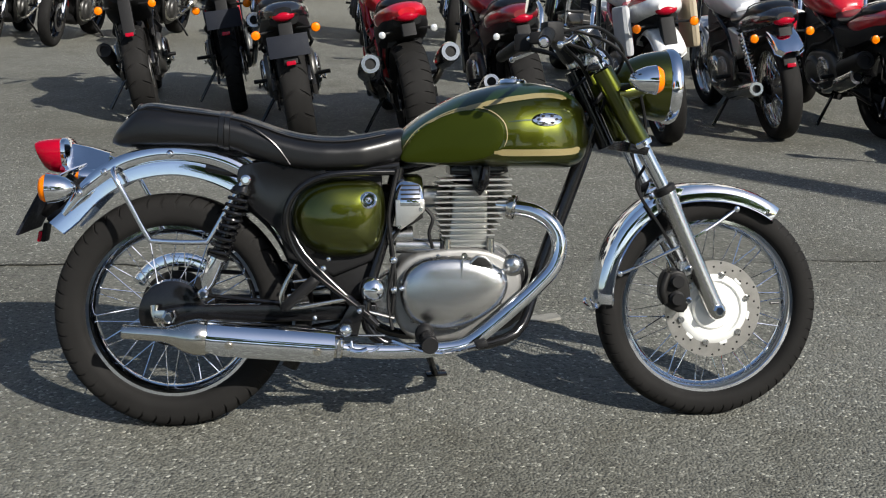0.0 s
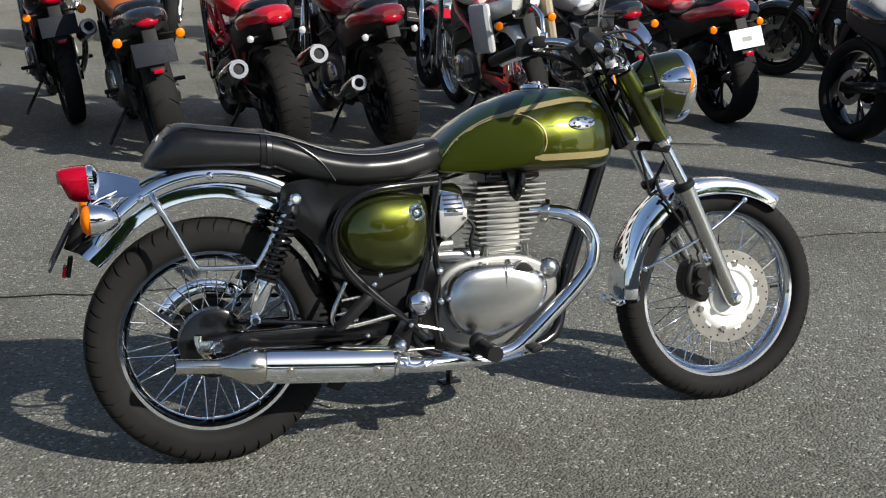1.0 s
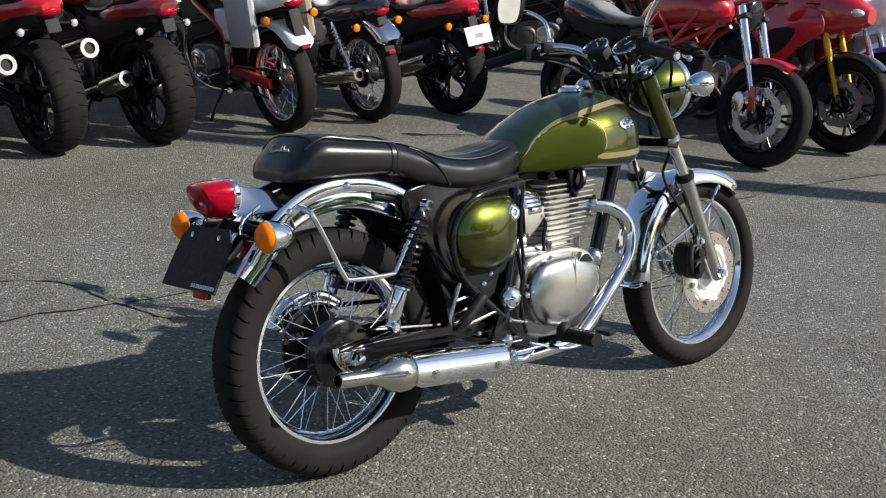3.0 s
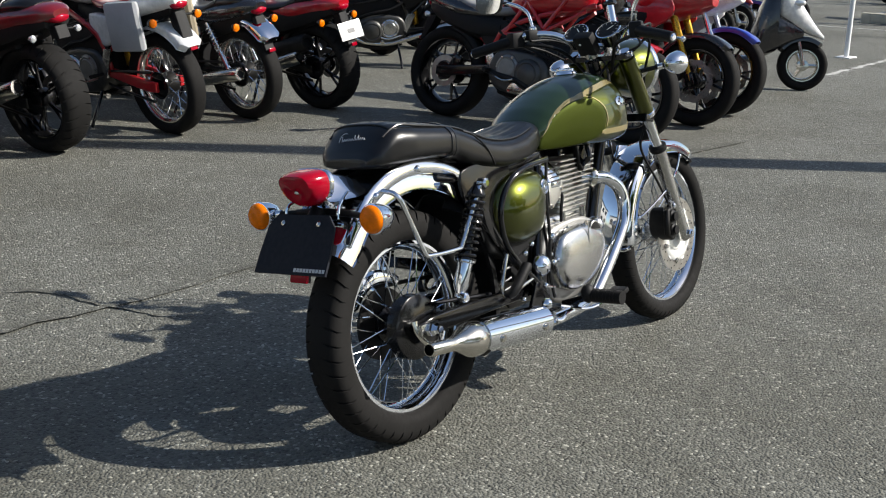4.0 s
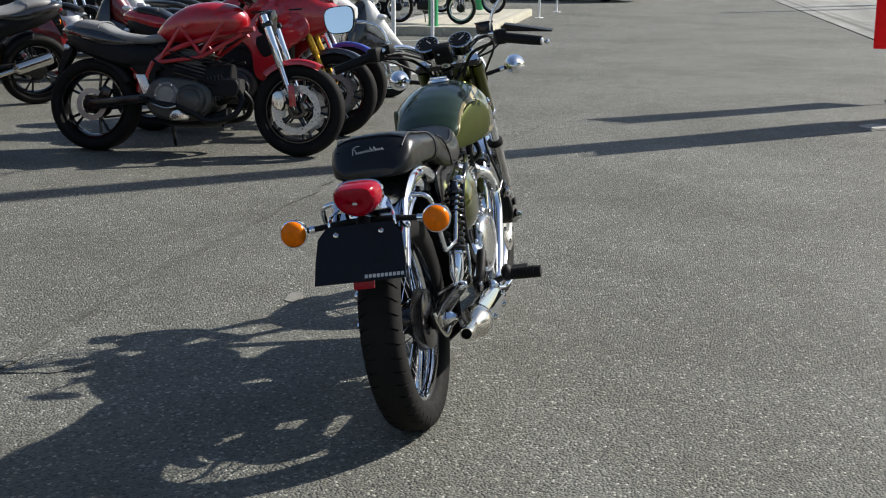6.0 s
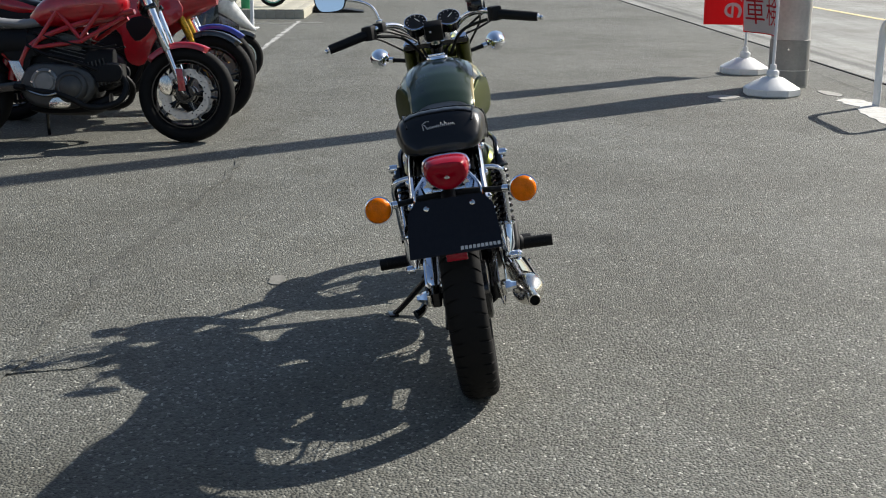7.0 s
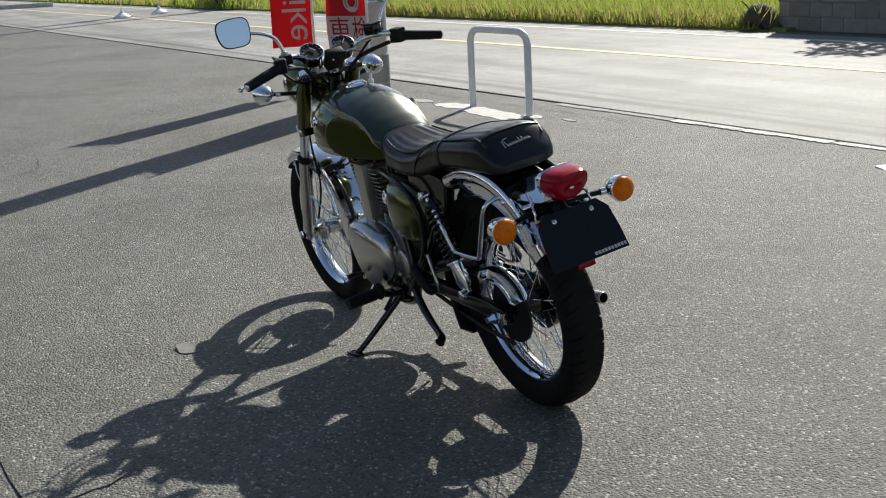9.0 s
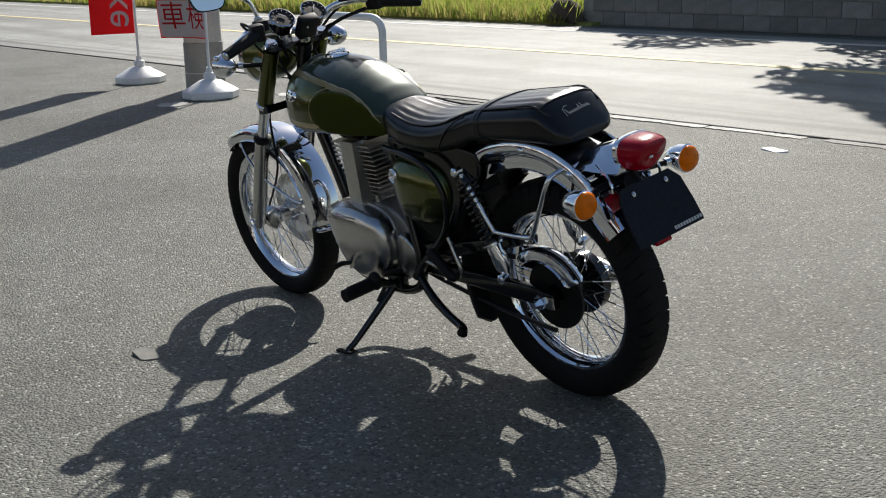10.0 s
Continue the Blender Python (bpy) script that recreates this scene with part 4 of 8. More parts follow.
# seat
S_TOP = [(-0.838, 0.764), (-0.832, 0.780), (-0.820, 0.796), (-0.800, 0.818), (-0.780, 0.840), (-0.766, 0.851), (-0.745, 0.855), (-0.72, 0.852), (-0.65, 0.842), (-0.55, 0.829), (-0.50, 0.818), (-0.45, 0.800), (-0.405, 0.782), (-0.36, 0.770), (-0.31, 0.763), (-0.25, 0.761), (-0.19, 0.768), (-0.13, 0.780), (-0.095, 0.785), (-0.075, 0.77)]
S_BOT = [(-0.838, 0.752), (-0.82, 0.743), (-0.80, 0.740), (-0.68, 0.742), (-0.56, 0.736), (-0.52, 0.725), (-0.48, 0.705), (-0.40, 0.684), (-0.32, 0.672), (-0.20, 0.674), (-0.13, 0.688), (-0.075, 0.705)]
S_W = [(-0.838, 0.060), (-0.830, 0.084), (-0.815, 0.101), (-0.79, 0.112), (-0.75, 0.120), (-0.70, 0.126), (-0.6, 0.128), (-0.5, 0.128), (-0.4, 0.132), (-0.3, 0.132), (-0.2, 0.122), (-0.13, 0.103), (-0.095, 0.088), (-0.075, 0.07)]


def seat_ring(x, k=96, grow=0.0):
    w, t, b = soft(S_W, x, 0.006) + grow, soft(S_TOP, x, 0.007) + grow, soft(S_BOT, x, 0.012) - grow
    c = b + (t - b) * 0.46
    rib = max(0.0, min(1, (x + 0.44) / 0.05, (-0.115 - x) / 0.05)) + 0.8 * max(0.0, min(1, (x + 0.77) / 0.04, (-0.575 - x) / 0.03))
    out = []
    for i in range(k):
        a = 2 * math.pi * i / k
        p = 2.7 if math.sin(a) >= 0 else 4.0
        cy, sz = math.cos(a), math.sin(a)
        y = w * math.copysign(abs(cy) ** (2 / p), cy)
        z = c + (t - c if sz >= 0 else c - b) * math.copysign(abs(sz) ** (2 / p), sz)
        if sz > 0 and abs(y) < w * 0.72:
            z += rib * 0.0038 * (abs(math.sin(y / w * 11.5)) - 0.5) * min(1, (w * 0.72 - abs(y)) / 0.008)
        out.append(V((x, y, z)))
    return out


xs = [-0.838 + 0.763 * (0.5 - 0.5 * math.cos(math.pi * (0.03 + 0.94 * i / 90))) for i in range(91)]
seat = part("seat", skin(bmesh.new(), [seat_ring(x) for x in xs]), VINYL, bike, "black vinyl dual seat with stitched pleats")
part("seat_strap", skin(bmesh.new(), [[V((q.x + 0.055 * (q.z - 0.82), q.y, q.z)) for q in seat_ring(x, 64, g)] for x, g in ((-0.562, 0.0002), (-0.560, 0.0030), (-0.5485, 0.0036), (-0.547, 0.0022), (-0.5455, 0.0036), (-0.534, 0.0030), (-0.532, 0.0002))], False), VINYL, seat, "black grab strap")
for s in SIDES:
    part("seat_piping", tube([(x, s * soft(S_W, x, 0.012) * 0.80, soft(S_TOP, x, 0.012) - 0.0105) for x in (-0.79, -0.74, -0.67, -0.6, -0.52, -0.45, -0.38, -0.3, -0.22, -0.14)], 0.0034, 8, 3), VINYL, seat)
    part("seat_seam", tube([(-0.505, s * 0.122, 0.80), (-0.47, s * 0.129, 0.785), (-0.42, s * 0.1325, 0.745), (-0.385, s * 0.130, 0.695)], 0.0028, 6, 4), VINYL, seat)


def seat_at(x, y, lift=0.0008):
    """The point of the seat's upper skin over x and y."""
    w, t, b = soft(S_W, x, 0.006), soft(S_TOP, x, 0.007), soft(S_BOT, x, 0.012)
    c = b + (t - b) * 0.46
    return V((x, y, c + (t - c) * max(0.0, 1 - min(1.0, abs(y) / w) ** 2.7) ** (1 / 2.7) + lift))


part("seat_piping", tube([seat_at(-0.768 + 0.10 * abs(y) ** 1.5, y, 0.001) for y in (-0.095, -0.075, -0.05, -0.025, 0, 0.025, 0.05, 0.075, 0.095)], 0.0030, 8, 3), VINYL, seat)
# the seat's script, as plain joined strokes
stroke = []
for k in range(33):
    f = k / 32
    tall = 1.0 if k in (1, 2, 3) or k in (19, 23) else 0.45 if k % 2 else 0.0
    stroke.append(seat_at(-0.808 + 0.0045 * f + 0.011 * tall, 0.043 - 0.086 * f + (0.004 if k % 2 else 0.0), 0.0022))
part("script_stroke", tube(stroke, 0.0009, 6, 2), MARK, seat, "pale script-like stroke")
part("script_stroke", tube([seat_at(-0.795, 0.047, 0.0022), seat_at(-0.790, 0.036, 0.0022), seat_at(-0.7905, 0.026, 0.0022)], 0.0009, 6, 2), MARK, seat)
part("seat_base", prism([(-0.775, 0.738), (-0.15, 0.682), (-0.15, 0.700), (-0.50, 0.745), (-0.775, 0.752)], -0.085, 0.085, 0.004), MATTE, bike)

# rear fender, rails, lamp, plate
rf = part("rear_fender", fender(RC, [(26, 0.400), (40, 0.412), (60, 0.424), (85, 0.430), (105, 0.424), (122, 0.408), (131, 0.396), (137, 0.398), (143, 0.410), (150, 0.412)], 28, 140, 0.092, 0.064, 52, 0.004, 0.12), CHROME, bike, "polished chrome rear fender")
for s in SIDES:
    arc = [(58, 0.432), (70, 0.436), (90, 0.433), (105, 0.424), (120, 0.406), (134, 0.386)]
    rings = []
    for q in spline([(a, r, 0.0) for a, r in arc], 6):
        d = V((math.cos(radians(q.x)), 0, math.sin(radians(q.x))))
        y = s * 0.097
        hh = 0.019 * min(1.0, (136 - q.x) / 30 + 0.35) * min(1.0, (q.x - 56) / 7 + 0.5)
        cross = ((-0.004, -1), (0.004, -0.9), (0.008, -0.4), (0.0085, 0.1), (0.006, 0.7), (0.0, 1.0), (-0.006, 0.9), (-0.008, 0))
        rings.append([RC + d * (q.y - 0.014 + hh * v) + V((0, y + s * u, 0)) for u, v in cross])
    rail = part("fender_rail", skin(bmesh.new(), rings), CHROME, bike, "broad chrome fender rail")
    for a, r in ((88, 0.417), (112, 0.402), (124, 0.386)):
        part("rail_bolt", ellipsoid(RC + V((r * math.cos(radians(a)), s * 0.106, r * math.sin(radians(a)))), (0.010, 0.008, 0.010), seg=10, rings=6), CHROME, rail)
    part("side_guard", tube([(-0.826, s * 0.105, 0.690), (-0.822, s * 0.148, 0.676), (-0.786, s * 0.152, 0.605), (-0.745, s * 0.152, 0.522), (-0.722, s * 0.152, 0.508), (-0.610, s * 0.152, 0.503), (-0.590, s * 0.152, 0.512), (-0.545, s * 0.156, 0.585), (-0.503, s * 0.160, 0.652)], 0.0068, 10, 4), CHROME, bike, "bent chrome side guard bar")
    # shock absorber
    U, D = V((-0.494, s * 0.150, 0.660)), V((-0.610, s * 0.140, 0.372))
    sm = axis(U, D)
    Ls = (D - U).length
    sh = part("shock_absorber", lathe([(0.0, 0.012), (0.012, 0.014), (0.03, 0.026), (0.036, 0.026), (0.04, 0.013), (0.20, 0.013), (0.205, 0.030), (0.211, 0.030)], sm, 20), BLACK, bike, "black spring shock absorber with chrome body")
    part("shock_body", lathe([(0.208, 0.012), (0.211, 0.029), (0.216, 0.029), (0.219, 0.0215), (Ls - 0.03, 0.0205), (Ls - 0.012, 0.012), (Ls, 0.012)], sm, 20), CHROME, sh, "chrome lower body")
    coil = [sm @ V((0.0245 * math.cos(a), 0.0245 * math.sin(a), 0.036 + 0.170 * a / (2 * math.pi * 9.5))) for a in (2 * math.pi * 9.5 * i / 150 for i in range(151))]
    part("shock_spring", tube(coil, 0.0052, 7, 1), BLACK, sh, "black coil spring")
    for q in (U, D):
        part("shock_nut", lathe([(-0.008, 0.013), (0.006, 0.014), (0.014, 0.013), (0.018, 0.008)], axis(q + V((0, s * 0.012, 0)), q + V((0, s, 0))), 12), CHROME, sh, "domed chrome nut")
part("tail_bracket", skin(bmesh.new(), [[V((x, y * k, z)) for y, k, z in ((-0.078, w, z0), (-0.066, w, z0 + 0.008), (-0.040, w, z1 - 0.004), (-0.030, w, z1), (0.030, w, z1), (0.040, w, z1 - 0.004), (0.066, w, z0 + 0.008), (0.078, w, z0))] for x, w, z0, z1 in ((-0.850, 1.05, 0.690, 0.726), (-0.90, 1.0, 0.686, 0.742), (-0.955, 0.85, 0.684, 0.754), (-0.972, 0.8, 0.686, 0.750))]), CHROME, bike, "chrome tail lamp bracket")
TAIL = smooth_outline([(0.0, 0.044), (0.034, 0.042), (0.054, 0.033), (0.061, 0.012), (0.055, -0.013), (0.038, -0.033), (0.016, -0.044), (0.0, -0.046), (-0.016, -0.044), (-0.038, -0.033), (-0.055, -0.013), (-0.061, 0.012), (-0.054, 0.033), (-0.034, 0.042)], 3)


def tail_ring(x, f, lean):
    """A ring of the tail lamp's outline; its top leans back."""
    return [V((x + 0.012 - lean * (z + 0.046) / 0.09, y * f - 0.006, 0.722 + z * f)) for y, z in TAIL]


tl = part("tail_lamp", skin(bmesh.new(), [tail_ring(x, f, 0.004) for x, f in ((-0.950, 0.60), (-0.958, 0.90), (-0.966, 1.04), (-0.976, 1.05), (-0.979, 1.0))]), CHROME, bike, "red beaked tail lamp in a chrome base")
part("tail_lens", skin(bmesh.new(), [tail_ring(x, f, l) for x, f, l in ((-0.977, 1.0, 0.004), (-0.990, 1.0, 0.008), (-1.006, 0.965, 0.015), (-1.018, 0.90, 0.021), (-1.026, 0.80, 0.024), (-1.030, 0.62, 0.023), (-1.032, 0.35, 0.020), (-1.0325, 0.05, 0.018))]), RED_LENS, tl, "red lens with a jutting upper edge")
# small clear bead added at the lens face for its bright spot
part("lens_bulb", ellipsoid((-1.022, -0.006, 0.716), (0.004, 0.008, 0.005), seg=10, rings=6), CLEAR, tl)
PM = pose(-1.036, 0, 0.592, 0, 29, 0)
plate_outline = [(-0.119, -0.075), (0.121, -0.075), (0.120, -0.02), (0.113, 0.045), (0.086, 0.075), (-0.086, 0.075), (-0.110, 0.045), (-0.117, -0.02)]
bm = bmesh.new()
skin(bm, [[PM @ V((q, -y, z)) for y, z in plate_outline] for q in (-0.003, 0.003)])
plate = part("plate_holder", bm, PLATE_DARK, bike, "blank dark plate board")
for y in (-0.060, 0.060):
    part("plate_screw", lathe([(0, 0.0075), (0.003, 0.0075), (0.005, 0.004)], PM @ pose(-0.003, y, 0.052, 0, -90, 0), 8), DULLCHROME, plate)
for k in range(10):
    part("printed_bar", block((0.001, 0.0075, 0.009), PM @ pose(-0.0037, -0.018 - 0.0105 * k, -0.064), 0), MARK, plate)
part("plate_bracket", tube([(-0.95, 0, 0.66), (-0.99, 0, 0.62), (-1.02, 0, 0.56)], 0.02, 10, 3), MATTE, bike)
part("indicator_bar", tube([(-0.930, -0.095, 0.650), (-0.932, 0, 0.655), (-0.930, 0.095, 0.650)], 0.009, 10, 2), MATTE, bike)
for s in SIDES:
    part("tail_hook", tube([(-0.905, s * 0.06, 0.70), (-0.965, s * 0.085, 0.675), (-0.975, s * 0.088, 0.645)], 0.004, 8, 3), CHROME, bike)
part("rear_reflector", block((0.010, 0.056, 0.028), pose(-1.040, 0, 0.512, 0, 12, 0), 0.004), RED_LENS, bike, "red reflector")
part("reflector_mount", block((0.012, 0.05, 0.05), pose(-1.028, 0, 0.522, 0, 12, 0), 0.004), MATTE, bike)

# frame, swing arm
for pts, r in (([(0.43, 0, 0.80), (0.385, 0, 0.67), (0.305, 0, 0.46), (0.262, 0, 0.33)], 0.021),
               ([(0.44, 0, 0.83), (0.25, 0, 0.74), (0.0, 0, 0.70), (-0.12, 0, 0.67)], 0.020)):
    part("frame_tube", tube(pts, r, 14, 4), BLACK, bike)
for s in SIDES:
    for pts, r in (([(0.262, 0.01 * s, 0.335), (0.20, 0.08 * s, 0.235), (0.05, 0.10 * s, 0.205), (-0.13, 0.105 * s, 0.215), (-0.20, 0.11 * s, 0.30), (-0.14, 0.09 * s, 0.52), (-0.105, 0.075 * s, 0.68)], 0.0145),
                   ([(-0.105, 0.075 * s, 0.685), (-0.30, 0.088 * s, 0.672), (-0.50, 0.088 * s, 0.672), (-0.60, 0.085 * s, 0.69)], 0.0135),
                   ([(-0.47, 0.090 * s, 0.668), (-0.405, 0.092 * s, 0.56), (-0.355, 0.105 * s, 0.46), (-0.24, 0.118 * s, 0.34), (-0.17, 0.115 * s, 0.27)], 0.0135),
                   ([(-0.12, 0.120 * s, 0.672), (-0.28, 0.150 * s, 0.668), (-0.36, 0.150 * s, 0.635), (-0.398, 0.146 * s, 0.57), (-0.385, 0.140 * s, 0.49), (-0.335, 0.135 * s, 0.42), (-0.235, 0.128 * s, 0.335), (-0.19, 0.125 * s, 0.30)], 0.0085),
                   ([(-0.375, 0.135 * s, 0.44), (-0.405, 0.140 * s, 0.385), (-0.415, 0.140 * s, 0.345), (-0.385, 0.140 * s, 0.328), (-0.25, 0.130 * s, 0.345)], 0.0065)):
        part("frame_tube", tube(pts, r, 12, 4), DULLCHROME if r == 0.0065 else BLACK, bike)
    part("swing_arm", prism([(-0.17, 0.325), (-0.66, 0.335), (-0.735, 0.325), (-0.735, 0.285), (-0.66, 0.285), (-0.17, 0.285)], 0.088 * s - 0.014, 0.088 * s + 0.014, 0.006), BLACK, bike, "black swing arm")
    part("axle_adjuster", block((0.055, 0.012, 0.034), pose(-0.715, 0.108 * s, 0.308), 0.003), DULLCHROME, bike)
    part("rear_axle_nut", lathe([(0, 0.020), (0.004, 0.021), (0.016, 0.018), (0.022, 0.012), (0.034, 0.010)], axis((-0.702, 0.112 * s, 0.308), (-0.702, s, 0.308)), 6), CHROME, bike, "rear axle nut")
part("rear_axle", tube([(-0.702, -0.135, 0.308), (-0.702, 0.135, 0.308)], 0.009, 10, 1), IRON, bike)
part("inner_fender", fender(RC, [(-30, 0.36), (0, 0.365), (40, 0.38)], -28, 58, 0.082, 0.04, 18), MATTE, bike)
for s in SIDES:
    part("frame_panel", prism(smooth_outline([(-0.52, 0.672), (-0.48, 0.700), (-0.30, 0.695), (-0.30, 0.50), (-0.365, 0.455), (-0.43, 0.53), (-0.50, 0.60)], 3), 0.103 * s - 0.006, 0.103 * s + 0.006, 0.004), BLACK, bike, "glossy black frame panel")
part("tool_panel", prism([(-0.46, 0.66), (-0.15, 0.66), (-0.15, 0.45), (-0.28, 0.40), (-0.40, 0.45)], -0.10, 0.10, 0.01), MATTE, bike)

# side covers
C_LINE = [(-0.386, 0.560), (-0.362, 0.622), (-0.300, 0.655), (-0.215, 0.655), (-0.158, 0.640), (-0.143, 0.590), (-0.148, 0.520), (-0.172, 0.468), (-0.240, 0.452), (-0.310, 0.460), (-0.362, 0.495)]
cl = smooth_outline(C_LINE, 4)
cx, cz = -0.262, 0.557
for s in SIDES:
    rows = [[V((cx + (x - cx) * 0.985, s * 0.092, cz + (z - cz) * 0.985)) for x, z in cl]]
    for f in (1.0, 0.985, 0.95, 0.88, 0.78, 0.65, 0.5, 0.34, 0.18, 0.04):
        rows.append([V((cx + (x - cx) * f, s * (0.104 + 0.060 * (1 - f ** 2.6) ** 0.62), cz + (z - cz) * f)) for x, z in cl])
    cov = part("side_cover", skin(bmesh.new(), rows), GREEN, bike, "metallic olive green rounded side cover")
    em = axis((-0.188, s * 0.1485, 0.602), (-0.174, s * 0.30, 0.615))
    part("cover_badge", lathe([(0, 0.0215), (0.005, 0.022), (0.007, 0.019), (0.005, 0.0165), (0.0075, 0.014), (0.0075, 0.009), (0.005, 0.006), (0.006, 0.0)], em, 26), CHROME, cov, "round chrome badge")
part("horn", lathe([(0, 0.030), (0.012, 0.034), (0.022, 0.030), (0.032, 0.016), (0.034, 0.0)], axis((-0.180, -0.105, 0.366), (-0.200, -0.2, 0.380)), 24), CHROME, bike, "round chrome horn cover")
for x, y, z, r in ((-0.2525, -0.172, 0.272, 0.018), (-0.306, -0.150, 0.430, 0.009), (-0.216, -0.150, 0.317, 0.008), (-0.330, -0.150, 0.302, 0.007), (-0.125, -0.122, 0.444, 0.011), (-0.125, -0.122, 0.365, 0.010), (-0.104, -0.122, 0.369, 0.008), (-0.292, -0.165, 0.455, 0.007)):
    part("dome_nut", lathe([(-0.006, r * 0.8), (0.0, r), (r * 0.5, r * 0.85), (r * 0.85, r * 0.45), (r * 0.95, 0.0)], axis((x, y, z), (x, -1, z + 0.1)), 14), CHROME, bike, "chrome dome nut")
part("clamp_bar", tube([(-0.242, -0.192, 0.222), (-0.22, -0.194, 0.217), (-0.198, -0.192, 0.222)], 0.009, 10, 3), CHROME, bike)
part("pedal_spring", tube([(-0.238, -0.185, 0.246), (-0.23, -0.19, 0.222), (-0.19, -0.185, 0.216), (-0.165, -0.18, 0.228)], 0.0035, 8, 4), CHROME, bike)
for x0, z0, x1, z1 in ((-0.400, 0.356, -0.342, 0.366), (-0.392, 0.335, -0.345, 0.340), (-0.385, 0.392, -0.335, 0.398), (-0.19, 0.308, -0.125, 0.290)):
    part("linkage_rod", tube([(x0, -0.118, z0), (x1, -0.118, z1)], 0.0042, 8, 1), DULLCHROME, bike)
part("battery_box", block((0.12, 0.17, 0.13), pose(-0.23, 0, 0.40), 0.012), MATTE, bike)

# engine
part("crankcase", prism(smooth_outline([(-0.125, 0.40), (-0.06, 0.455), (0.10, 0.465), (0.20, 0.42), (0.215, 0.345), (0.16, 0.25), (0.02, 0.215), (-0.09, 0.235), (-0.13, 0.32)], 4), -0.085, 0.085, 0.014), CASTING, bike, "cast alloy crankcase")
for s in SIDES:
    if s < 0:
        line = [(-0.108, 0.355), (-0.092, 0.412), (-0.035, 0.446), (0.09, 0.446), (0.165, 0.408), (0.176, 0.360), (0.145, 0.310), (0.075, 0.268), (0.0, 0.254), (-0.066, 0.272), (-0.098, 0.31)]
        dome, ox, oz = ((1.0, 0.098), (0.995, 0.110), (0.97, 0.1195), (0.92, 0.1275), (0.82, 0.1335), (0.64, 0.138), (0.40, 0.1405), (0.15, 0.1415), (0.04, 0.1415)), 0.02, 0.350
    else:
        line = [(-0.085, 0.350), (-0.060, 0.432), (0.02, 0.462), (0.13, 0.466), (0.196, 0.440), (0.205, 0.385), (0.170, 0.310), (0.115, 0.248), (0.045, 0.226), (-0.02, 0.240), (-0.068, 0.285)]
        dome, ox, oz = ((1.0, 0.100), (0.98, 0.128), (0.95, 0.142), (0.90, 0.152), (0.80, 0.161), (0.64, 0.168), (0.45, 0.172), (0.2, 0.174), (0.04, 0.174)), 0.065, 0.355
    line = smooth_outline(line, 4)
    rows = [[V((x, s * 0.080, z)) for x, z in line]]
    for f, d in dome:
        rows.append([V((ox + (x - ox) * f, s * d, oz + (z - oz) * f)) for x, z in line])
    cc = part("engine_cover", skin(bmesh.new(), rows), ALLOY, bike, "polished alloy engine cover")
    flange = [V((ox + (x - ox) * 1.045, 0, oz + (z - oz) * 1.045)) for x, z in line]
    if s > 0:
        part("cover_flange", skin(bmesh.new(), [[V((q.x, s * d, q.z)) for q in flange] for d in (0.082, 0.095, 0.098)]), FIN, cc, "matt cover flange")
    for k in range(2, 44, 7):
        x, z = line[k]
        part("cover_bolt", lathe([(0, 0.0065), (0.007, 0.0065), (0.009, 0.004)], axis((ox + (x - ox) * 0.99, s * 0.100, oz + (z - oz) * 0.99), (ox + (x - ox) * 0.99, s, oz + (z - oz) * 0.99)), 8), DULLCHROME, cc)
part("cover_rib", tube([(0.054, -0.1385, 0.450), (0.052, -0.1395, 0.40), (0.056, -0.1400, 0.345), (0.10, -0.1360, 0.338), (0.160, -0.118, 0.352)], 0.0022, 6, 4), ALLOY, bike)
for x, z in ((0.060, 0.452), (0.058, 0.428), (0.150, 0.398)):
    part("cover_screw", lathe([(0, 0.0085), (0.004, 0.0085), (0.004, 0.005), (0.001, 0.004)], axis((x, -0.126, z), (x, -1, z)), 10), DULLCHROME, bike)
for pts in ([(0.00, 0.150, 0.425), (0.06, 0.166, 0.435), (0.14, 0.160, 0.432)], [(-0.045, 0.150, 0.36), (0.03, 0.172, 0.33), (0.09, 0.170, 0.27)]):
    part("cover_rib", tube(pts, 0.006, 8, 4), ALLOY, bike)
badge = smooth_outline([(0.071, 0.430), (0.092, 0.452), (0.118, 0.446), (0.136, 0.420), (0.112, 0.420), (0.086, 0.425)], 4)
insert = part("cover_badge", prism(badge, -0.1335, -0.112, 0.002), ALLOY, bike, "polished teardrop insert")
part("badge_face", prism([(0.104 + (x - 0.104) * 0.78, 0.434 + (z - 0.434) * 0.72) for x, z in badge], -0.1350, -0.130, 0.001), IRON, insert, "dark enamel face")
part("breather_cap", ellipsoid((0.195, -0.075, 0.418), (0.030, 0.028, 0.030), seg=18, rings=10), ALLOY, bike, "polished alloy round cap")
part("starter_motor", tube([(0.20, -0.055, 0.385), (0.20, 0.05, 0.385)], 0.030, 18, 1), MATTE, bike)
barrel = part("cylinder", prism([(0.020, 0.44), (0.128, 0.44), (0.132, 0.475), (0.135, 0.62), (0.04, 0.64), (0.022, 0.475)], -0.054, 0.054, 0.012), FIN, bike, "alloy cylinder barrel")
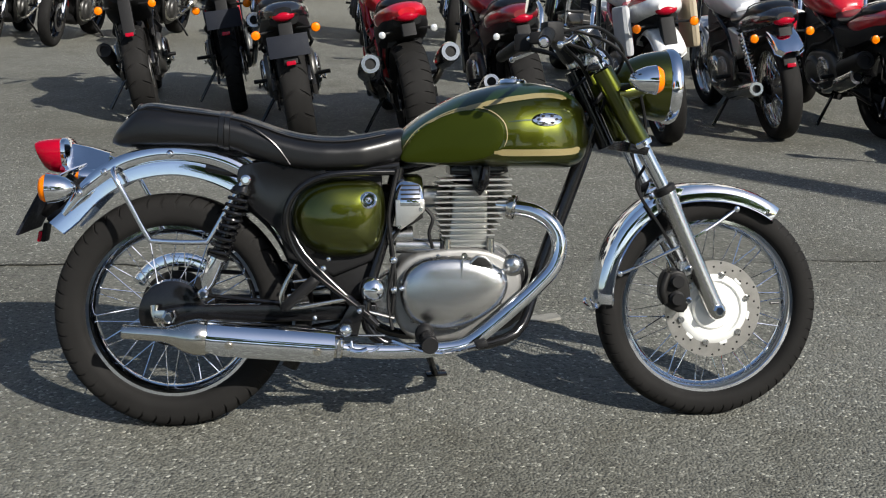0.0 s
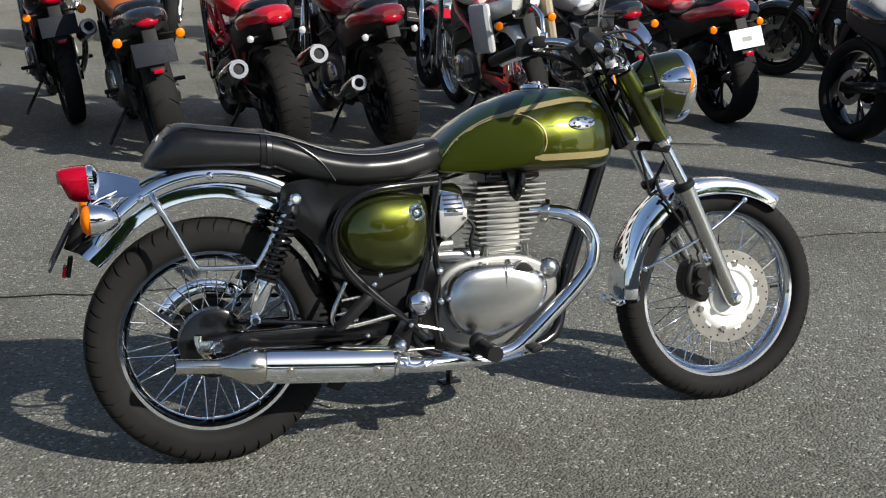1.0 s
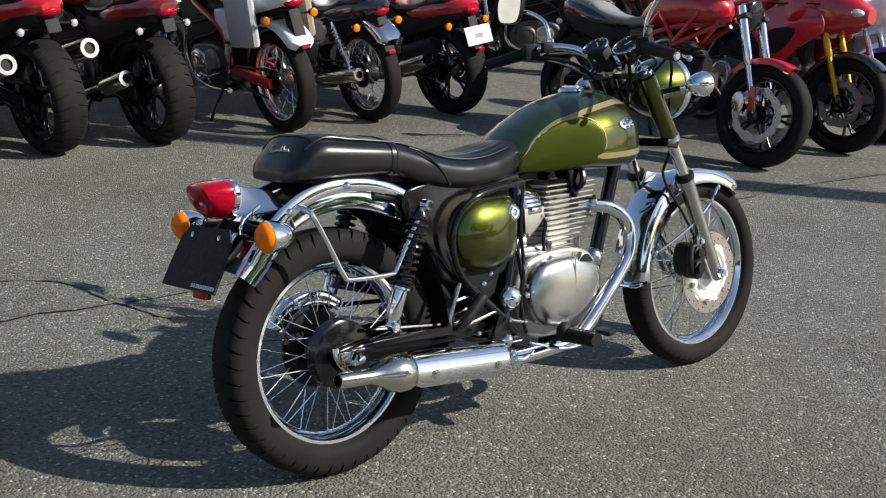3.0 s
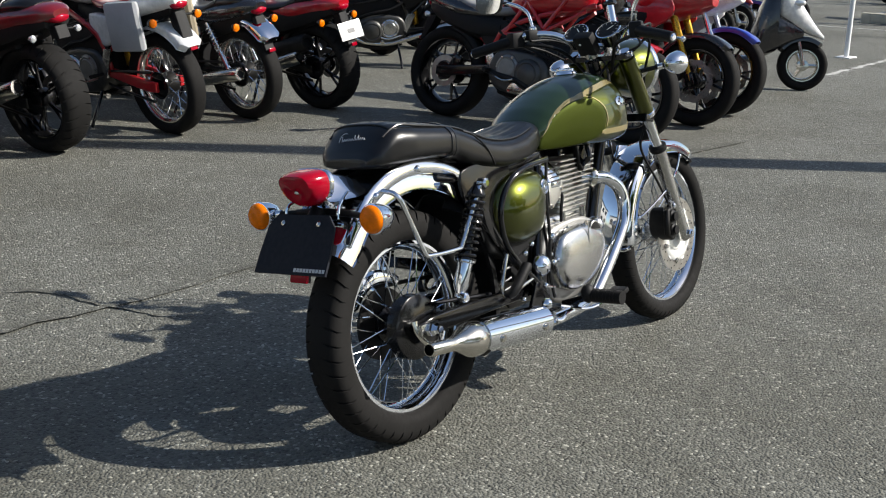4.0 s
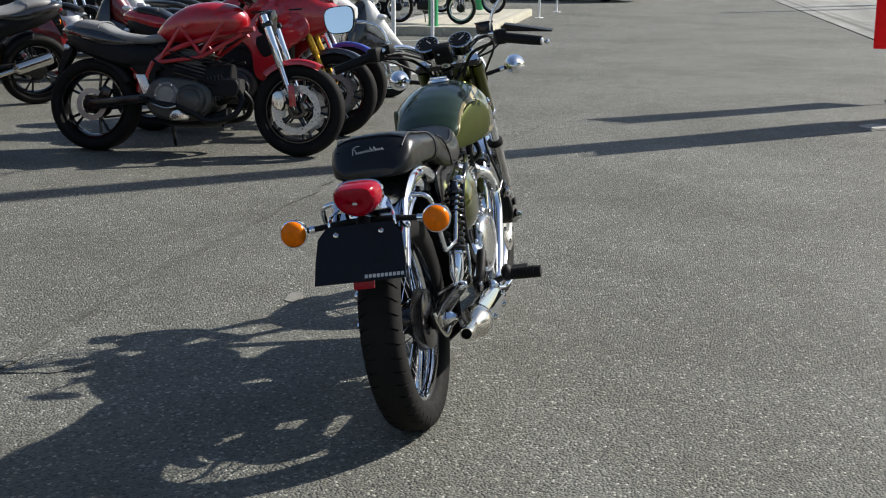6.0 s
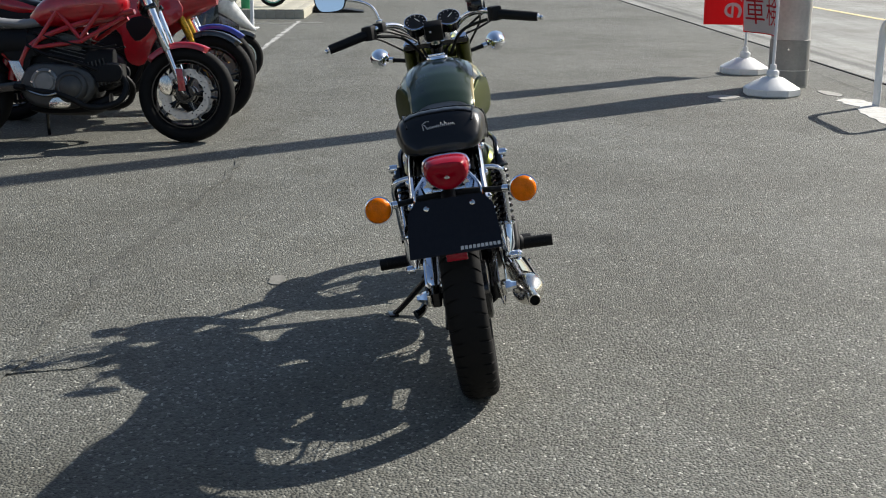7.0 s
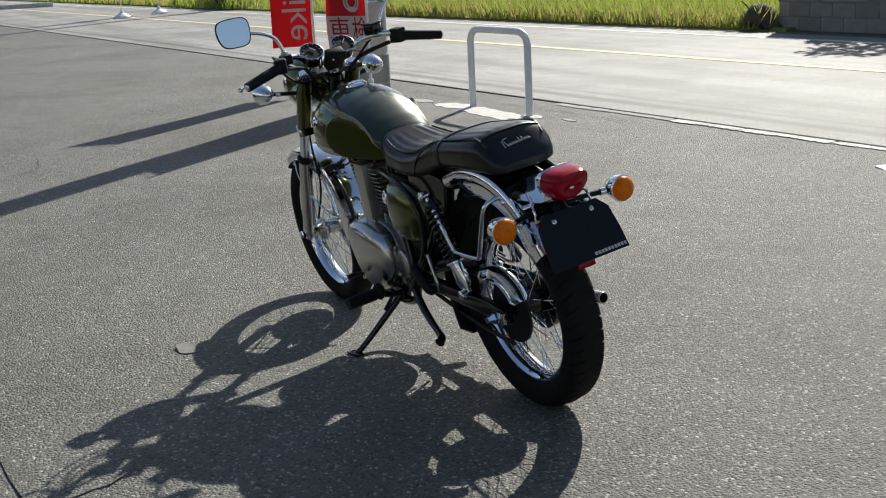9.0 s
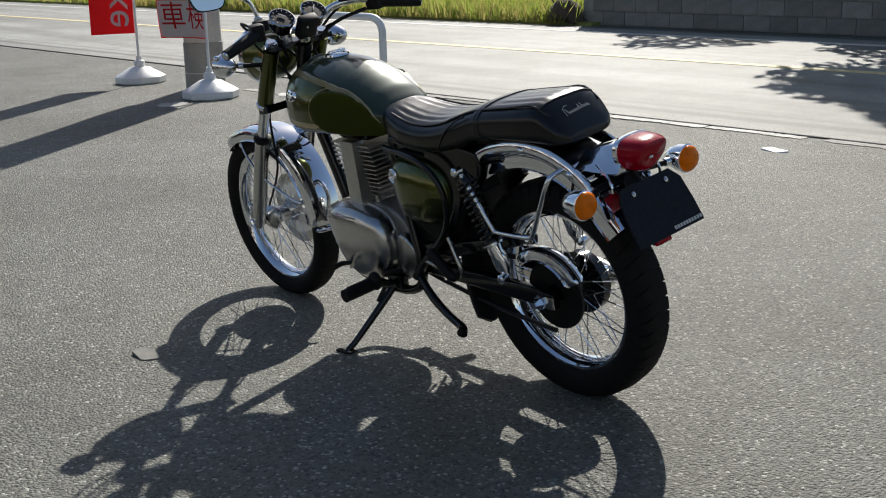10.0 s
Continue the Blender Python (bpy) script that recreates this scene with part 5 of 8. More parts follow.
for k in range(13):
    z = 0.470 + 0.0148 * k
    wx = interp([(0, 0.058), (4, 0.077), (8, 0.097), (12, 0.092)], k)
    wy = interp([(0, 0.066), (5, 0.080), (12, 0.092)], k)
    cxk = 0.073 + 0.0019 * k
    ol = smooth_outline([(cxk - wx, -wy * 0.8), (cxk - wx * 0.86, -wy), (cxk + wx * 0.86, -wy), (cxk + wx, -wy * 0.8), (cxk + wx, wy * 0.8), (cxk + wx * 0.86, wy), (cxk - wx * 0.86, wy), (cxk - wx, wy * 0.8)], 2)
    bm = bmesh.new()
    skin(bm, [[V((x, y, z - 0.002)) for x, y in ol], [V((x, y, z + 0.0018)) for x, y in ol]])
    part("cooling_fin", bm, FIN, barrel)
head = part("cylinder_head", prism([(0.03, 0.66), (0.16, 0.655), (0.185, 0.665), (0.18, 0.69), (0.05, 0.695), (0.03, 0.68)], -0.07, 0.07, 0.008), BLACK, bike, "black cam cover")
part("head_bracket", prism([(0.075, 0.70), (0.135, 0.70), (0.128, 0.635), (0.105, 0.605), (0.088, 0.625)], -0.104, -0.084, 0.004), BLACK, head)
part("spark_plug_cap", tube([(0.105, -0.098, 0.625), (0.11, -0.125, 0.650), (0.12, -0.11, 0.690)], 0.009, 8, 3), BLACK, head)
for s in (-1, 1):
    part("cylinder_stud", tube([(0.02, s * 0.07, 0.45), (0.02, s * 0.07, 0.49)], 0.010, 10, 1), DULLCHROME, barrel)
    part("cylinder_stud", tube([(0.135, s * 0.07, 0.45), (0.135, s * 0.07, 0.49)], 0.010, 10, 1), DULLCHROME, barrel)
part("cam_chain_tunnel", block((0.07, 0.05, 0.22), pose(0.085, 0.088, 0.555), 0.014), FIN, bike)
rings = []
for x, f in ((-0.118, 0.55), (-0.114, 0.85), (-0.104, 1.0), (-0.055, 1.0), (-0.045, 0.85), (-0.041, 0.55)):
    rings.append([V((x, -0.070 + 0.044 * f * math.copysign(abs(math.cos(a)) ** 0.75, math.cos(a)), 0.618 + 0.045 * f * math.copysign(abs(math.sin(a)) ** 0.75, math.sin(a)))) for a in (2 * math.pi * k / 24 for k in range(24))])
for row in rings:
    for p in row:
        p.y += (p.z - 0.618) * 0.5
box = part("carburettor_cover", skin(bmesh.new(), rings), CHROME, bike, "chrome ribbed carburettor cover")
for k in range(4):
    part("cover_slot", block((0.05, 0.004, 0.005), pose(-0.079, -0.1215 + 0.0062 * k, 0.602 + 0.011 * k, -24, 0, 0), 0.001), MATTE, box)
part("carburettor_plate", prism([(-0.118, 0.600), (-0.043, 0.600), (-0.041, 0.572), (-0.070, 0.545), (-0.104, 0.522), (-0.118, 0.532)], -0.121, -0.112, 0.003), FIN, box, "grey cast side plate")
for x, z in ((-0.052, 0.575), (-0.108, 0.530)):
    part("plate_screw", lathe([(0, 0.006), (0.004, 0.005)], axis((x, -0.121, z), (x, -1, z)), 8), DULLCHROME, box)
part("carburettor", tube([(-0.10, 0, 0.60), (0.03, 0, 0.60)], 0.030, 18, 1), FIN, bike)
part("float_bowl", prism([(-0.11, 0.58), (-0.045, 0.58), (-0.045, 0.55), (-0.085, 0.525), (-0.11, 0.535)], -0.10, -0.02, 0.006), IRON, bike)
part("intake_hose", tube([(-0.16, 0, 0.60), (-0.10, 0, 0.60)], 0.034, 16, 1), MATTE, bike)
part("starter_cover", tube([(-0.115, -0.06, 0.475), (0.0, -0.06, 0.470)], 0.020, 14, 1), ALLOY, bike)
part("starter_cover", tube([(-0.135, -0.05, 0.50), (-0.07, -0.05, 0.50)], 0.026, 14, 1), ALLOY, bike)
for pts in ([(-0.045, -0.095, 0.58), (-0.02, -0.10, 0.55), (-0.03, -0.10, 0.51), (-0.02, -0.09, 0.47)], [(-0.10, -0.09, 0.53), (-0.13, -0.10, 0.48), (-0.12, -0.10, 0.40), (-0.13, -0.10, 0.30)],
            [(-0.11, -0.115, 0.68), (-0.135, -0.120, 0.56), (-0.125, -0.115, 0.44), (-0.14, -0.115, 0.34), (-0.13, -0.12, 0.26)], [(0.19, -0.07, 0.44), (0.225, -0.06, 0.43), (0.235, -0.05, 0.38), (0.21, -0.05, 0.34)]):
    part("hose", tube(pts, 0.005, 7, 5), MATTE, bike)

# exhaust
pipe = part("exhaust_pipe", tube([(0.160, -0.050, 0.578), (0.205, -0.075, 0.570), (0.250, -0.095, 0.560), (0.292, -0.108, 0.530), (0.312, -0.115, 0.480), (0.298, -0.120, 0.420), (0.250, -0.123, 0.366), (0.180, -0.127, 0.306), (0.105, -0.130, 0.246), (0.058, -0.133, 0.219), (0.0, -0.136, 0.210), (-0.10, -0.142, 0.208), (-0.20, -0.152, 0.213), (-0.285, -0.163, 0.226)], 0.0205, 20, 5), CHROME, bike, "chrome exhaust pipe")
part("exhaust_flange", lathe([(-0.012, 0.030), (-0.004, 0.033), (0.006, 0.033), (0.010, 0.026)], axis((0.196, -0.071, 0.572), (0.25, -0.095, 0.562)), 20), DULLCHROME, pipe)
MA, MB = V((-0.272, -0.163, 0.226)), V((-0.812, -0.190, 0.286))
mm = axis(MA, MB)
muf = part("muffler", lathe([(0.0, 0.0215), (0.006, 0.024), (0.020, 0.034), (0.032, 0.0375), (0.322, 0.0395), (0.335, 0.0465), (0.362, 0.0475), (0.385, 0.042), (0.412, 0.029), (0.432, 0.0205), (0.446, 0.0185), (0.538, 0.0185), (0.542, 0.0165), (0.542, 0.0145), (0.50, 0.0145)], mm, 36), DULLCHROME, bike, "polished steel muffler")
part("muffler_mouth", lathe([(0.505, 0.0146), (0.506, 0.0)], mm, 20), MATTE, muf)
# the shield's arc starts where the muffler's side looks down and out
probe = [(mm.to_3x3() @ V((math.cos(radians(a)), math.sin(radians(a)), 0))) for a in range(360)]
SHIELD = max(range(360), key=lambda a: probe[a].dot(V((0, -0.94, 0.34)))) - 75
bm = bmesh.new()
ring1 = []
for i in range(25):
    h = 0.012 + 0.320 * i / 24
    e = min(1.0, 6 * min(i, 24 - i) / 24 + 0.45)
    row = [mm @ V((0.0480 * math.cos(a), 0.0480 * math.sin(a), h)) for a in (radians(SHIELD + (1 - e) * 40 + (150 - (1 - e) * 80) * j / 14) for j in range(15))]
    row += [mm @ V((0.0425 * math.cos(a), 0.0425 * math.sin(a), h)) for a in (radians(SHIELD + (1 - e) * 40 + (150 - (1 - e) * 80) * j / 14) for j in reversed(range(15)))]
    ring1.append(row)
shield = part("heat_shield", skin(bm, ring1), CHROME, muf, "chrome heat shield")
for h in (0.055, 0.275):
    for a in (SHIELD + 48,):
        d = mm.to_3x3() @ V((math.cos(radians(a)), math.sin(radians(a)), 0))
        q = mm @ V((0, 0, h)) + d * 0.0475
        part("shield_bolt", lathe([(0, 0.0115), (0.003, 0.0115), (0.003, 0.008), (0.007, 0.007)], axis(q, q + d), 12), DULLCHROME, shield)
part("muffler_clamp", lathe([(-0.012, 0.026), (-0.010, 0.029), (0.012, 0.029), (0.014, 0.026)], mm, 20), DULLCHROME, muf)
part("clamp_bolt", tube([mm @ V((0.03, -0.02, 0.0)), mm @ V((0.045, 0.03, 0.0))], 0.005, 8, 1), CHROME, muf)
part("muffler_bracket", prism([(-0.24, 0.33), (-0.20, 0.33), (-0.22, 0.25), (-0.28, 0.26)], -0.135, -0.125, 0.002), BLACK, bike)

# pegs, pedals, stand
for s in SIDES:
    peg = part("footpeg", tube([(-0.045, 0.190 * s, 0.252), (-0.045, 0.195 * s, 0.252), (-0.045, 0.300 * s, 0.250)], 0.0205, 14, 1), MATTE, bike, "black rubber footpeg")
    part("peg_mount", tube([(-0.06, 0.10 * s, 0.222), (-0.05, 0.15 * s, 0.235), (-0.045, 0.195 * s, 0.252)], 0.011, 10, 3), BLACK, peg)
    part("peg_pivot", ellipsoid((-0.050, 0.186 * s, 0.258), (0.026, 0.020, 0.030), seg=14, rings=8), MATTE, peg)
    for k in range(7):
        part("peg_rib", lathe([(-0.002, 0.0220), (0.002, 0.0220)], along_y((-0.045, (0.205 + 0.012 * k) * s, 0.2512)), 12), MATTE, peg)
    part("passenger_peg", tube([(-0.405, 0.145 * s, 0.335), (-0.40, 0.165 * s, 0.338), (-0.335, 0.168 * s, 0.395), (-0.325, 0.168 * s, 0.405)], [0.010, 0.014, 0.016, 0.012], 12, 3), MATTE, bike, "folded black passenger footpeg")
part("brake_pedal", tube([(-0.13, -0.135, 0.235), (-0.06, -0.165, 0.212), (0.0, -0.172, 0.205), (0.055, -0.185, 0.216), (0.085, -0.200, 0.226)], [0.009, 0.008, 0.008, 0.009, 0.011], 10, 4, flat=0.7), CHROME, bike, "chrome brake pedal")
part("pedal_pad", block((0.030, 0.055, 0.016), pose(0.092, -0.208, 0.236, 0, -14, 0), 0.005), MATTE, bike, "black rubber pedal pad")
part("brake_rod", tube([(-0.15, -0.12, 0.245), (-0.40, -0.122, 0.252), (-0.645, -0.11, 0.262)], 0.004, 8, 2), DULLCHROME, bike)
arm = part("brake_arm", tube([(-0.742, -0.092, 0.335), (-0.738, -0.098, 0.300), (-0.690, -0.105, 0.252), (-0.640, -0.108, 0.258)], [0.011, 0.009, 0.007, 0.008], 10, 3, flat=0.6), DULLCHROME, bike)
part("torque_arm", tube([(-0.64, -0.082, 0.36), (-0.42, -0.10, 0.335)], 0.006, 8, 1), BLACK, bike)
part("shift_pedal", tube([(-0.10, 0.125, 0.28), (-0.03, 0.145, 0.27), (0.06, 0.16, 0.285), (0.10, 0.19, 0.288), (0.10, 0.225, 0.288)], [0.007, 0.006, 0.006, 0.008, 0.010], 10, 4), IRON, bike, "gear shift pedal")
st = part("side_stand", tube([(-0.035, 0.105, 0.215), (-0.03, 0.135, 0.185), (0.003, 0.250, 0.078), (0.014, 0.288, 0.049)], [0.014, 0.012, 0.010, 0.010], 12, 3), BLACK, bike, "black side stand swung out")
part("stand_foot", block((0.062, 0.034, 0.007), pose(0.016, 0.292, 0.0495, 9.2, 0, 10), 0.002), BLACK, st)
part("stand_spring", tube([(-0.02, 0.118, 0.225), (-0.015, 0.165, 0.172)], 0.007, 8, 1), IRON, st)
part("stand_mount", block((0.07, 0.03, 0.05), pose(-0.05, 0.10, 0.225), 0.006), BLACK, bike)
part("shift_linkage", tube([(-0.19, 0.118, 0.275), (-0.255, 0.130, 0.225), (-0.335, 0.142, 0.190), (-0.405, 0.158, 0.178), (-0.425, 0.178, 0.172)], [0.012, 0.013, 0.012, 0.013, 0.016], 10, 3), BLACK, bike)
# chain run on the far side
part("sprocket", lathe([(0.052, 0.03), (0.052, 0.098), (0.060, 0.098), (0.060, 0.03)], along_y(RC), 44, closed=True), IRON, rear).matrix_basis = Matrix.Translation(-RC)
guard = part("chain_guard", fender(RC, [(20, 0.15), (75, 0.145), (130, 0.142)], 45, 150, 0.022, 0.030, 22), CHROME, bike, "chrome chain guard")
for v in guard.data.vertices:
    v.co.y += 0.082
part("chain_guard_front", prism([(-0.62, 0.445), (-0.60, 0.47), (-0.30, 0.395), (-0.20, 0.38), (-0.20, 0.345), (-0.33, 0.355)], 0.062, 0.102, 0.008), BLACK, bike, "black chain guard")
part("chain", tube([(-0.70, 0.07, 0.205), (-0.45, 0.07, 0.225), (-0.15, 0.07, 0.275), (-0.12, 0.07, 0.31), (-0.15, 0.07, 0.345), (-0.45, 0.07, 0.385), (-0.70, 0.07, 0.408)], 0.008, 6, 3, flat=0.8), IRON, bike)
part("sprocket_cover", prism(smooth_outline([(-0.20, 0.30), (-0.16, 0.37), (-0.10, 0.39), (-0.09, 0.28), (-0.14, 0.26)], 3), 0.05, 0.112, 0.008), ALLOY, bike)


# ---- parked motorcycles ----
def petal_disc(ro, ri, y):
    """A drilled disc with a scalloped edge, cut into cells with some left open."""
    n, rows = 120, 5
    bm = bmesh.new()
    for dy in (-0.0025, 0.0025):
        ring = []
        for k in range(n):
            a = 2 * math.pi * k / n
            edge = 0.5 + 0.5 * math.cos(a * 10)
            lo, hi = ri - 0.006 * edge, ro - 0.009 * (1 - edge) ** 2
            ring.append([bm.verts.new(((lo + (hi - lo) * j / rows) * math.cos(a), y + dy, (lo + (hi - lo) * j / rows) * math.sin(a))) for j in range(rows + 1)])
        for k in range(n):
            for j in range(rows):
                if j in (1, 3) and (k + 3 * (j // 2)) % 6 == 0:
                    continue
                p, q = ring[k], ring[(k + 1) % n]
                bm.faces.new((p[j], p[j + 1], q[j + 1], q[j]))
    return bm


def cast_wheel(name, bike, c, R, rim, half, colour, arms=5, discs=0, grooves=0, wire=False, dr=0.152, petal=False):
    """hub > tyre, rim, arms or spokes, brake discs."""
    hub = part(name, lathe([(-0.05, 0.02), (-0.045, 0.05 if not wire else 0.07), (-0.02, 0.055 if not wire else 0.075), (0.02, 0.055), (0.045, 0.05), (0.05, 0.02)], along_y((0, 0, 0)), 24), IRON if wire else colour, bike)
    hub.matrix_basis = Matrix.Translation(c)
    part("tyre", tyre_mesh(R, rim - 0.004, half, 90, grooves, 0.009), RUBBER, hub, "black tyre")
    part("rim", rim_mesh(rim, half * 0.66, 48), DULLCHROME if wire else colour, hub)
    if wire:
        bm = bmesh.new()
        for k in range(36):
            a, s = 2 * math.pi * k / 36, (0.75 if k % 4 < 2 else -0.75)
            y = 0.04 if k % 2 else -0.04
            tube([(0.05 * math.cos(a), y, 0.05 * math.sin(a)), ((rim - 0.02) * math.cos(a + s), 0, (rim - 0.02) * math.sin(a + s))], 0.002, 4, 1, bm)
        part("spokes", bm, CHROME, hub, "bright wire spokes")
    else:
        arm = None
        for k in range(arms):
            m = pose(0, 0, 0, 0, -360 * k / arms, 0)
            if arm is None:
                bm = tube([(0.03, 0, 0), (rim * 0.45, 0, 0.006), (rim - 0.010, 0, 0.034)], [0.018, 0.011, 0.012], 8, 2, flat=0.8)
                tube([(0.03, 0, 0), (rim * 0.45, 0, -0.006), (rim - 0.010, 0, -0.034)], [0.018, 0.011, 0.012], 8, 2, bm, flat=0.8)
                arm = part("wheel_arm", bm, colour, hub)
            else:
                again(arm, m, hub)
    for s in ([-1, 1] if discs == 2 else [-1] if discs == 1 else []):
        if petal:
            dk = part("brake_disc", petal_disc(dr, dr - 0.044, s * 0.075), DISC if dr > 0.16 else SHADEDDISC, hub, "drilled steel petal disc")
            part("disc_hub", lathe([(-0.008, 0.03), (-0.008, 0.058), (0.006, 0.062), (0.006, 0.03)], along_y((0, s * 0.072, 0)), 24, closed=True), colour, dk)
            for k in range(5):
                a = 1.2566 * k
                part("disc_arm", tube([(0.055 * math.cos(a), s * 0.073, 0.055 * math.sin(a)), ((dr - 0.042) * math.cos(a + 0.15), s * 0.073, (dr - 0.042) * math.sin(a + 0.15))], 0.007, 6, 1), colour, dk)
            continue
        part("brake_disc", lathe([(-0.003, dr - 0.036), (-0.003, dr), (0.003, dr), (0.003, dr - 0.036)], along_y((0, s * 0.075, 0)), 40, closed=True), DISC, hub, "steel brake disc")
        part("disc_carrier", lathe([(-0.004, 0.04), (-0.004, dr - 0.044), (0.004, dr - 0.044), (0.004, 0.04)], along_y((0, s * 0.072, 0)), 20, closed=True), colour, hub)
    return hub


def bulge(stations, k=20, p=2.4):
    """A body from stations of (x, zbottom, ztop, half-width)."""
    rings = []
    st = spline([(x, b, t) for x, b, t, w in stations], 3)
    wd = spline([(x, w, 0) for x, b, t, w in stations], 3)
    for q, ww in zip(st, wd):
        c, h = (q.y + q.z) / 2, max(0.004, (q.z - q.y) / 2)
        rings.append([V((q.x, max(0.004, ww.y) * math.copysign(abs(math.cos(a)) ** (2 / p), math.cos(a)), c + h * math.copysign(abs(math.sin(a)) ** (2 / p), math.sin(a)))) for a in (2 * math.pi * j / k for j in range(k))])
    return skin(bmesh.new(), rings)


def parked(m, label, tank=RED, tail=RED, seat=VINYL, frame=BLACK, wheel=BLACK, wb=1.42, R=0.315, Rf=0.310, half=0.085, fhalf=0.06, wire=False, grooves=0, sh=0.80, pipes=(), fork=CHROME, fairing=None,
           trellis=None, ffender=None, rfender=None, plate=None, cases=None, shocks=False, amber=True, discs=2, swing=BLACK, bars=1.02, drum=False, flap=True, group="motorcycles parked in the yard", rspan=0.0):
    """A parked motorcycle: the origin is under the rear axle, x ahead."""
    b = thing("motorcycle", m, label, "motorcycle", group)
    rr, rf = R * 0.715, Rf * 0.715
    if wire:
        rr, rf = R * 0.76, Rf * 0.77
    cast_wheel("rear_wheel", b, (0, 0, R), R, rr, half, wheel, 5, 0 if drum else 1, grooves, wire, 0.108)
    cast_wheel("front_wheel", b, (wb, 0, Rf), Rf, rf, fhalf, wheel, 5, discs, 0, wire, 0.166 if trellis else 0.152, not wire)
    top = V((wb - (0.34 if wire else 0.225 if trellis else 0.285), 0, 0.92))
    foot = V((wb, 0, Rf))
    for s in SIDES:
        y = 0.10 * s
        a, c = foot + V((0, y, 0)), top + V((0, y, 0))
        leg = part("fork_leg", tube([a, a + (c - a) * 0.45, a + (c - a) * 0.46, c], [0.024, 0.026, 0.020, 0.020] if fork is CHROME and not trellis else [0.018, 0.020, 0.027, 0.027], 12, 2), fork, b, "telescopic fork leg")
        part("fork_foot", block((0.05, 0.035, 0.09), pose(wb - 0.005, y, Rf + 0.01, 0, -27, 0), 0.008), BLACK, leg)
        if trellis:
            part("fork_guard", prism([(wb - 0.030, Rf + 0.02), (wb + 0.016, Rf + 0.02), (wb - 0.006, Rf + 0.16), (wb - 0.044, Rf + 0.16)], y + 0.020 * s, y + 0.032 * s, 0.003), REDFRAME, leg, "red fork guard")
            # bright metal piece added to lighten the dark lower engine
            part("pump_cover", prism(smooth_outline([(0.60, 0.225), (0.72, 0.225), (0.735, 0.265), (0.70, 0.295), (0.62, 0.285)], 3), 0.150 * s - 0.024, 0.150 * s + 0.024, 0.006), DULLCHROME, b, "bright metal block added low on the engine")
        if discs == 2:
            part("front_caliper", prism(smooth_outline([(wb - 0.15, Rf + 0.02), (wb - 0.09, Rf - 0.01), (wb - 0.07, Rf + 0.06), (wb - 0.10, Rf + 0.12), (wb - 0.15, Rf + 0.10)], 2), 0.095 * s - 0.026, 0.095 * s + 0.026, 0.006), DULLCHROME if trellis else IRON, leg, "brake caliper")
            part("fork_clamp", block((0.07, 0.055, 0.035), pose(top.x + 0.03, y, 0.86, 0, -25, 0), 0.008), BLACK, leg)
        part("swing_arm", prism([(-0.03, R - 0.03), (0.05, R - 0.035), (0.42, R + 0.02), (0.42, R + 0.08), (0.05, R + 0.035), (-0.03, R + 0.03)], (half + 0.035) * s - 0.014, (half + 0.035) * s + 0.014, 0.006), swing, b)
        part("frame_tube", tube([(0.40, 0.10 * s, R + 0.05), (0.46, 0.12 * s, 0.60), (0.75, 0.12 * s, 0.74), (wb - 0.33, 0.03 * s, 0.84)], 0.018, 8, 3), trellis or frame, b)
        part("frame_tube", tube([(0.46, 0.10 * s, 0.62), (0.20, 0.10 * s, sh - 0.07), (-0.12, 0.07 * s, sh - 0.02)], 0.013, 8, 3), trellis or frame, b)
        part("frame_tube", tube([(0.44, 0.10 * s, 0.45), (0.12, 0.10 * s, sh - 0.08)], 0.011, 8, 1), trellis or frame, b)
        if trellis:
            for x0, z0, x1, z1 in ((0.50, 0.60, 0.66, 0.83), (0.66, 0.83, 0.80, 0.66), (0.80, 0.66, 0.95, 0.86), (0.50, 0.60, 0.80, 0.64), (0.80, 0.64, 1.06, 0.80), (0.62, 0.82, 1.06, 0.88)):
                part("frame_tube", tube([(x0, 0.135 * s, z0), (x1, (0.135 if x1 < 1 else 0.06) * s, z1)], 0.014, 8, 1), trellis, b, "red trellis frame tube")
        part("handlebar", tube([(wb - 0.36, 0, bars - 0.02), (wb - 0.38, 0.09 * s, bars), (wb - 0.45, 0.20 * s, bars + 0.03), (wb - 0.54, 0.36 * s, bars)], 0.012, 8, 4), BLACK, b)
        part("grip", tube([(wb - 0.485, 0.26 * s, bars + 0.022), (wb - 0.545, 0.385 * s, bars - 0.003)], 0.018, 10, 1), MATTE, b)
        part("footpeg", tube([(0.44, 0.10 * s, 0.36), (0.44, 0.24 * s, 0.36)], 0.013, 8, 1), MATTE, b)
        if amber is not None:
            c = (-0.14 - rspan, (0.17 if amber else 0.15) * s, sh - 0.10)
            q = 1.0 if amber else 0.72
            ind = part("indicator", lathe([(-0.03 * q, 0.010 * q), (-0.018 * q, 0.022 * q), (0.004 * q, 0.027 * q), (0.012 * q, 0.028 * q)], axis(c, (c[0] - 1, c[1], c[2])), 14), BLACK if amber else CLEAR, b)
            part("indicator_lens", lathe([(0.010 * q, 0.027 * q), (0.020 * q, 0.024 * q), (0.026 * q, 0.010 * q), (0.027 * q, 0.0)], axis(c, (c[0] - 1, c[1], c[2])), 14), AMBER if amber else CLEAR, ind, "amber lens" if amber else "clear lens")
            part("indicator_stalk", tube([c, (c[0] + 0.03, 0.06 * s, c[2] + 0.01)], 0.008, 6, 1), MATTE, ind)
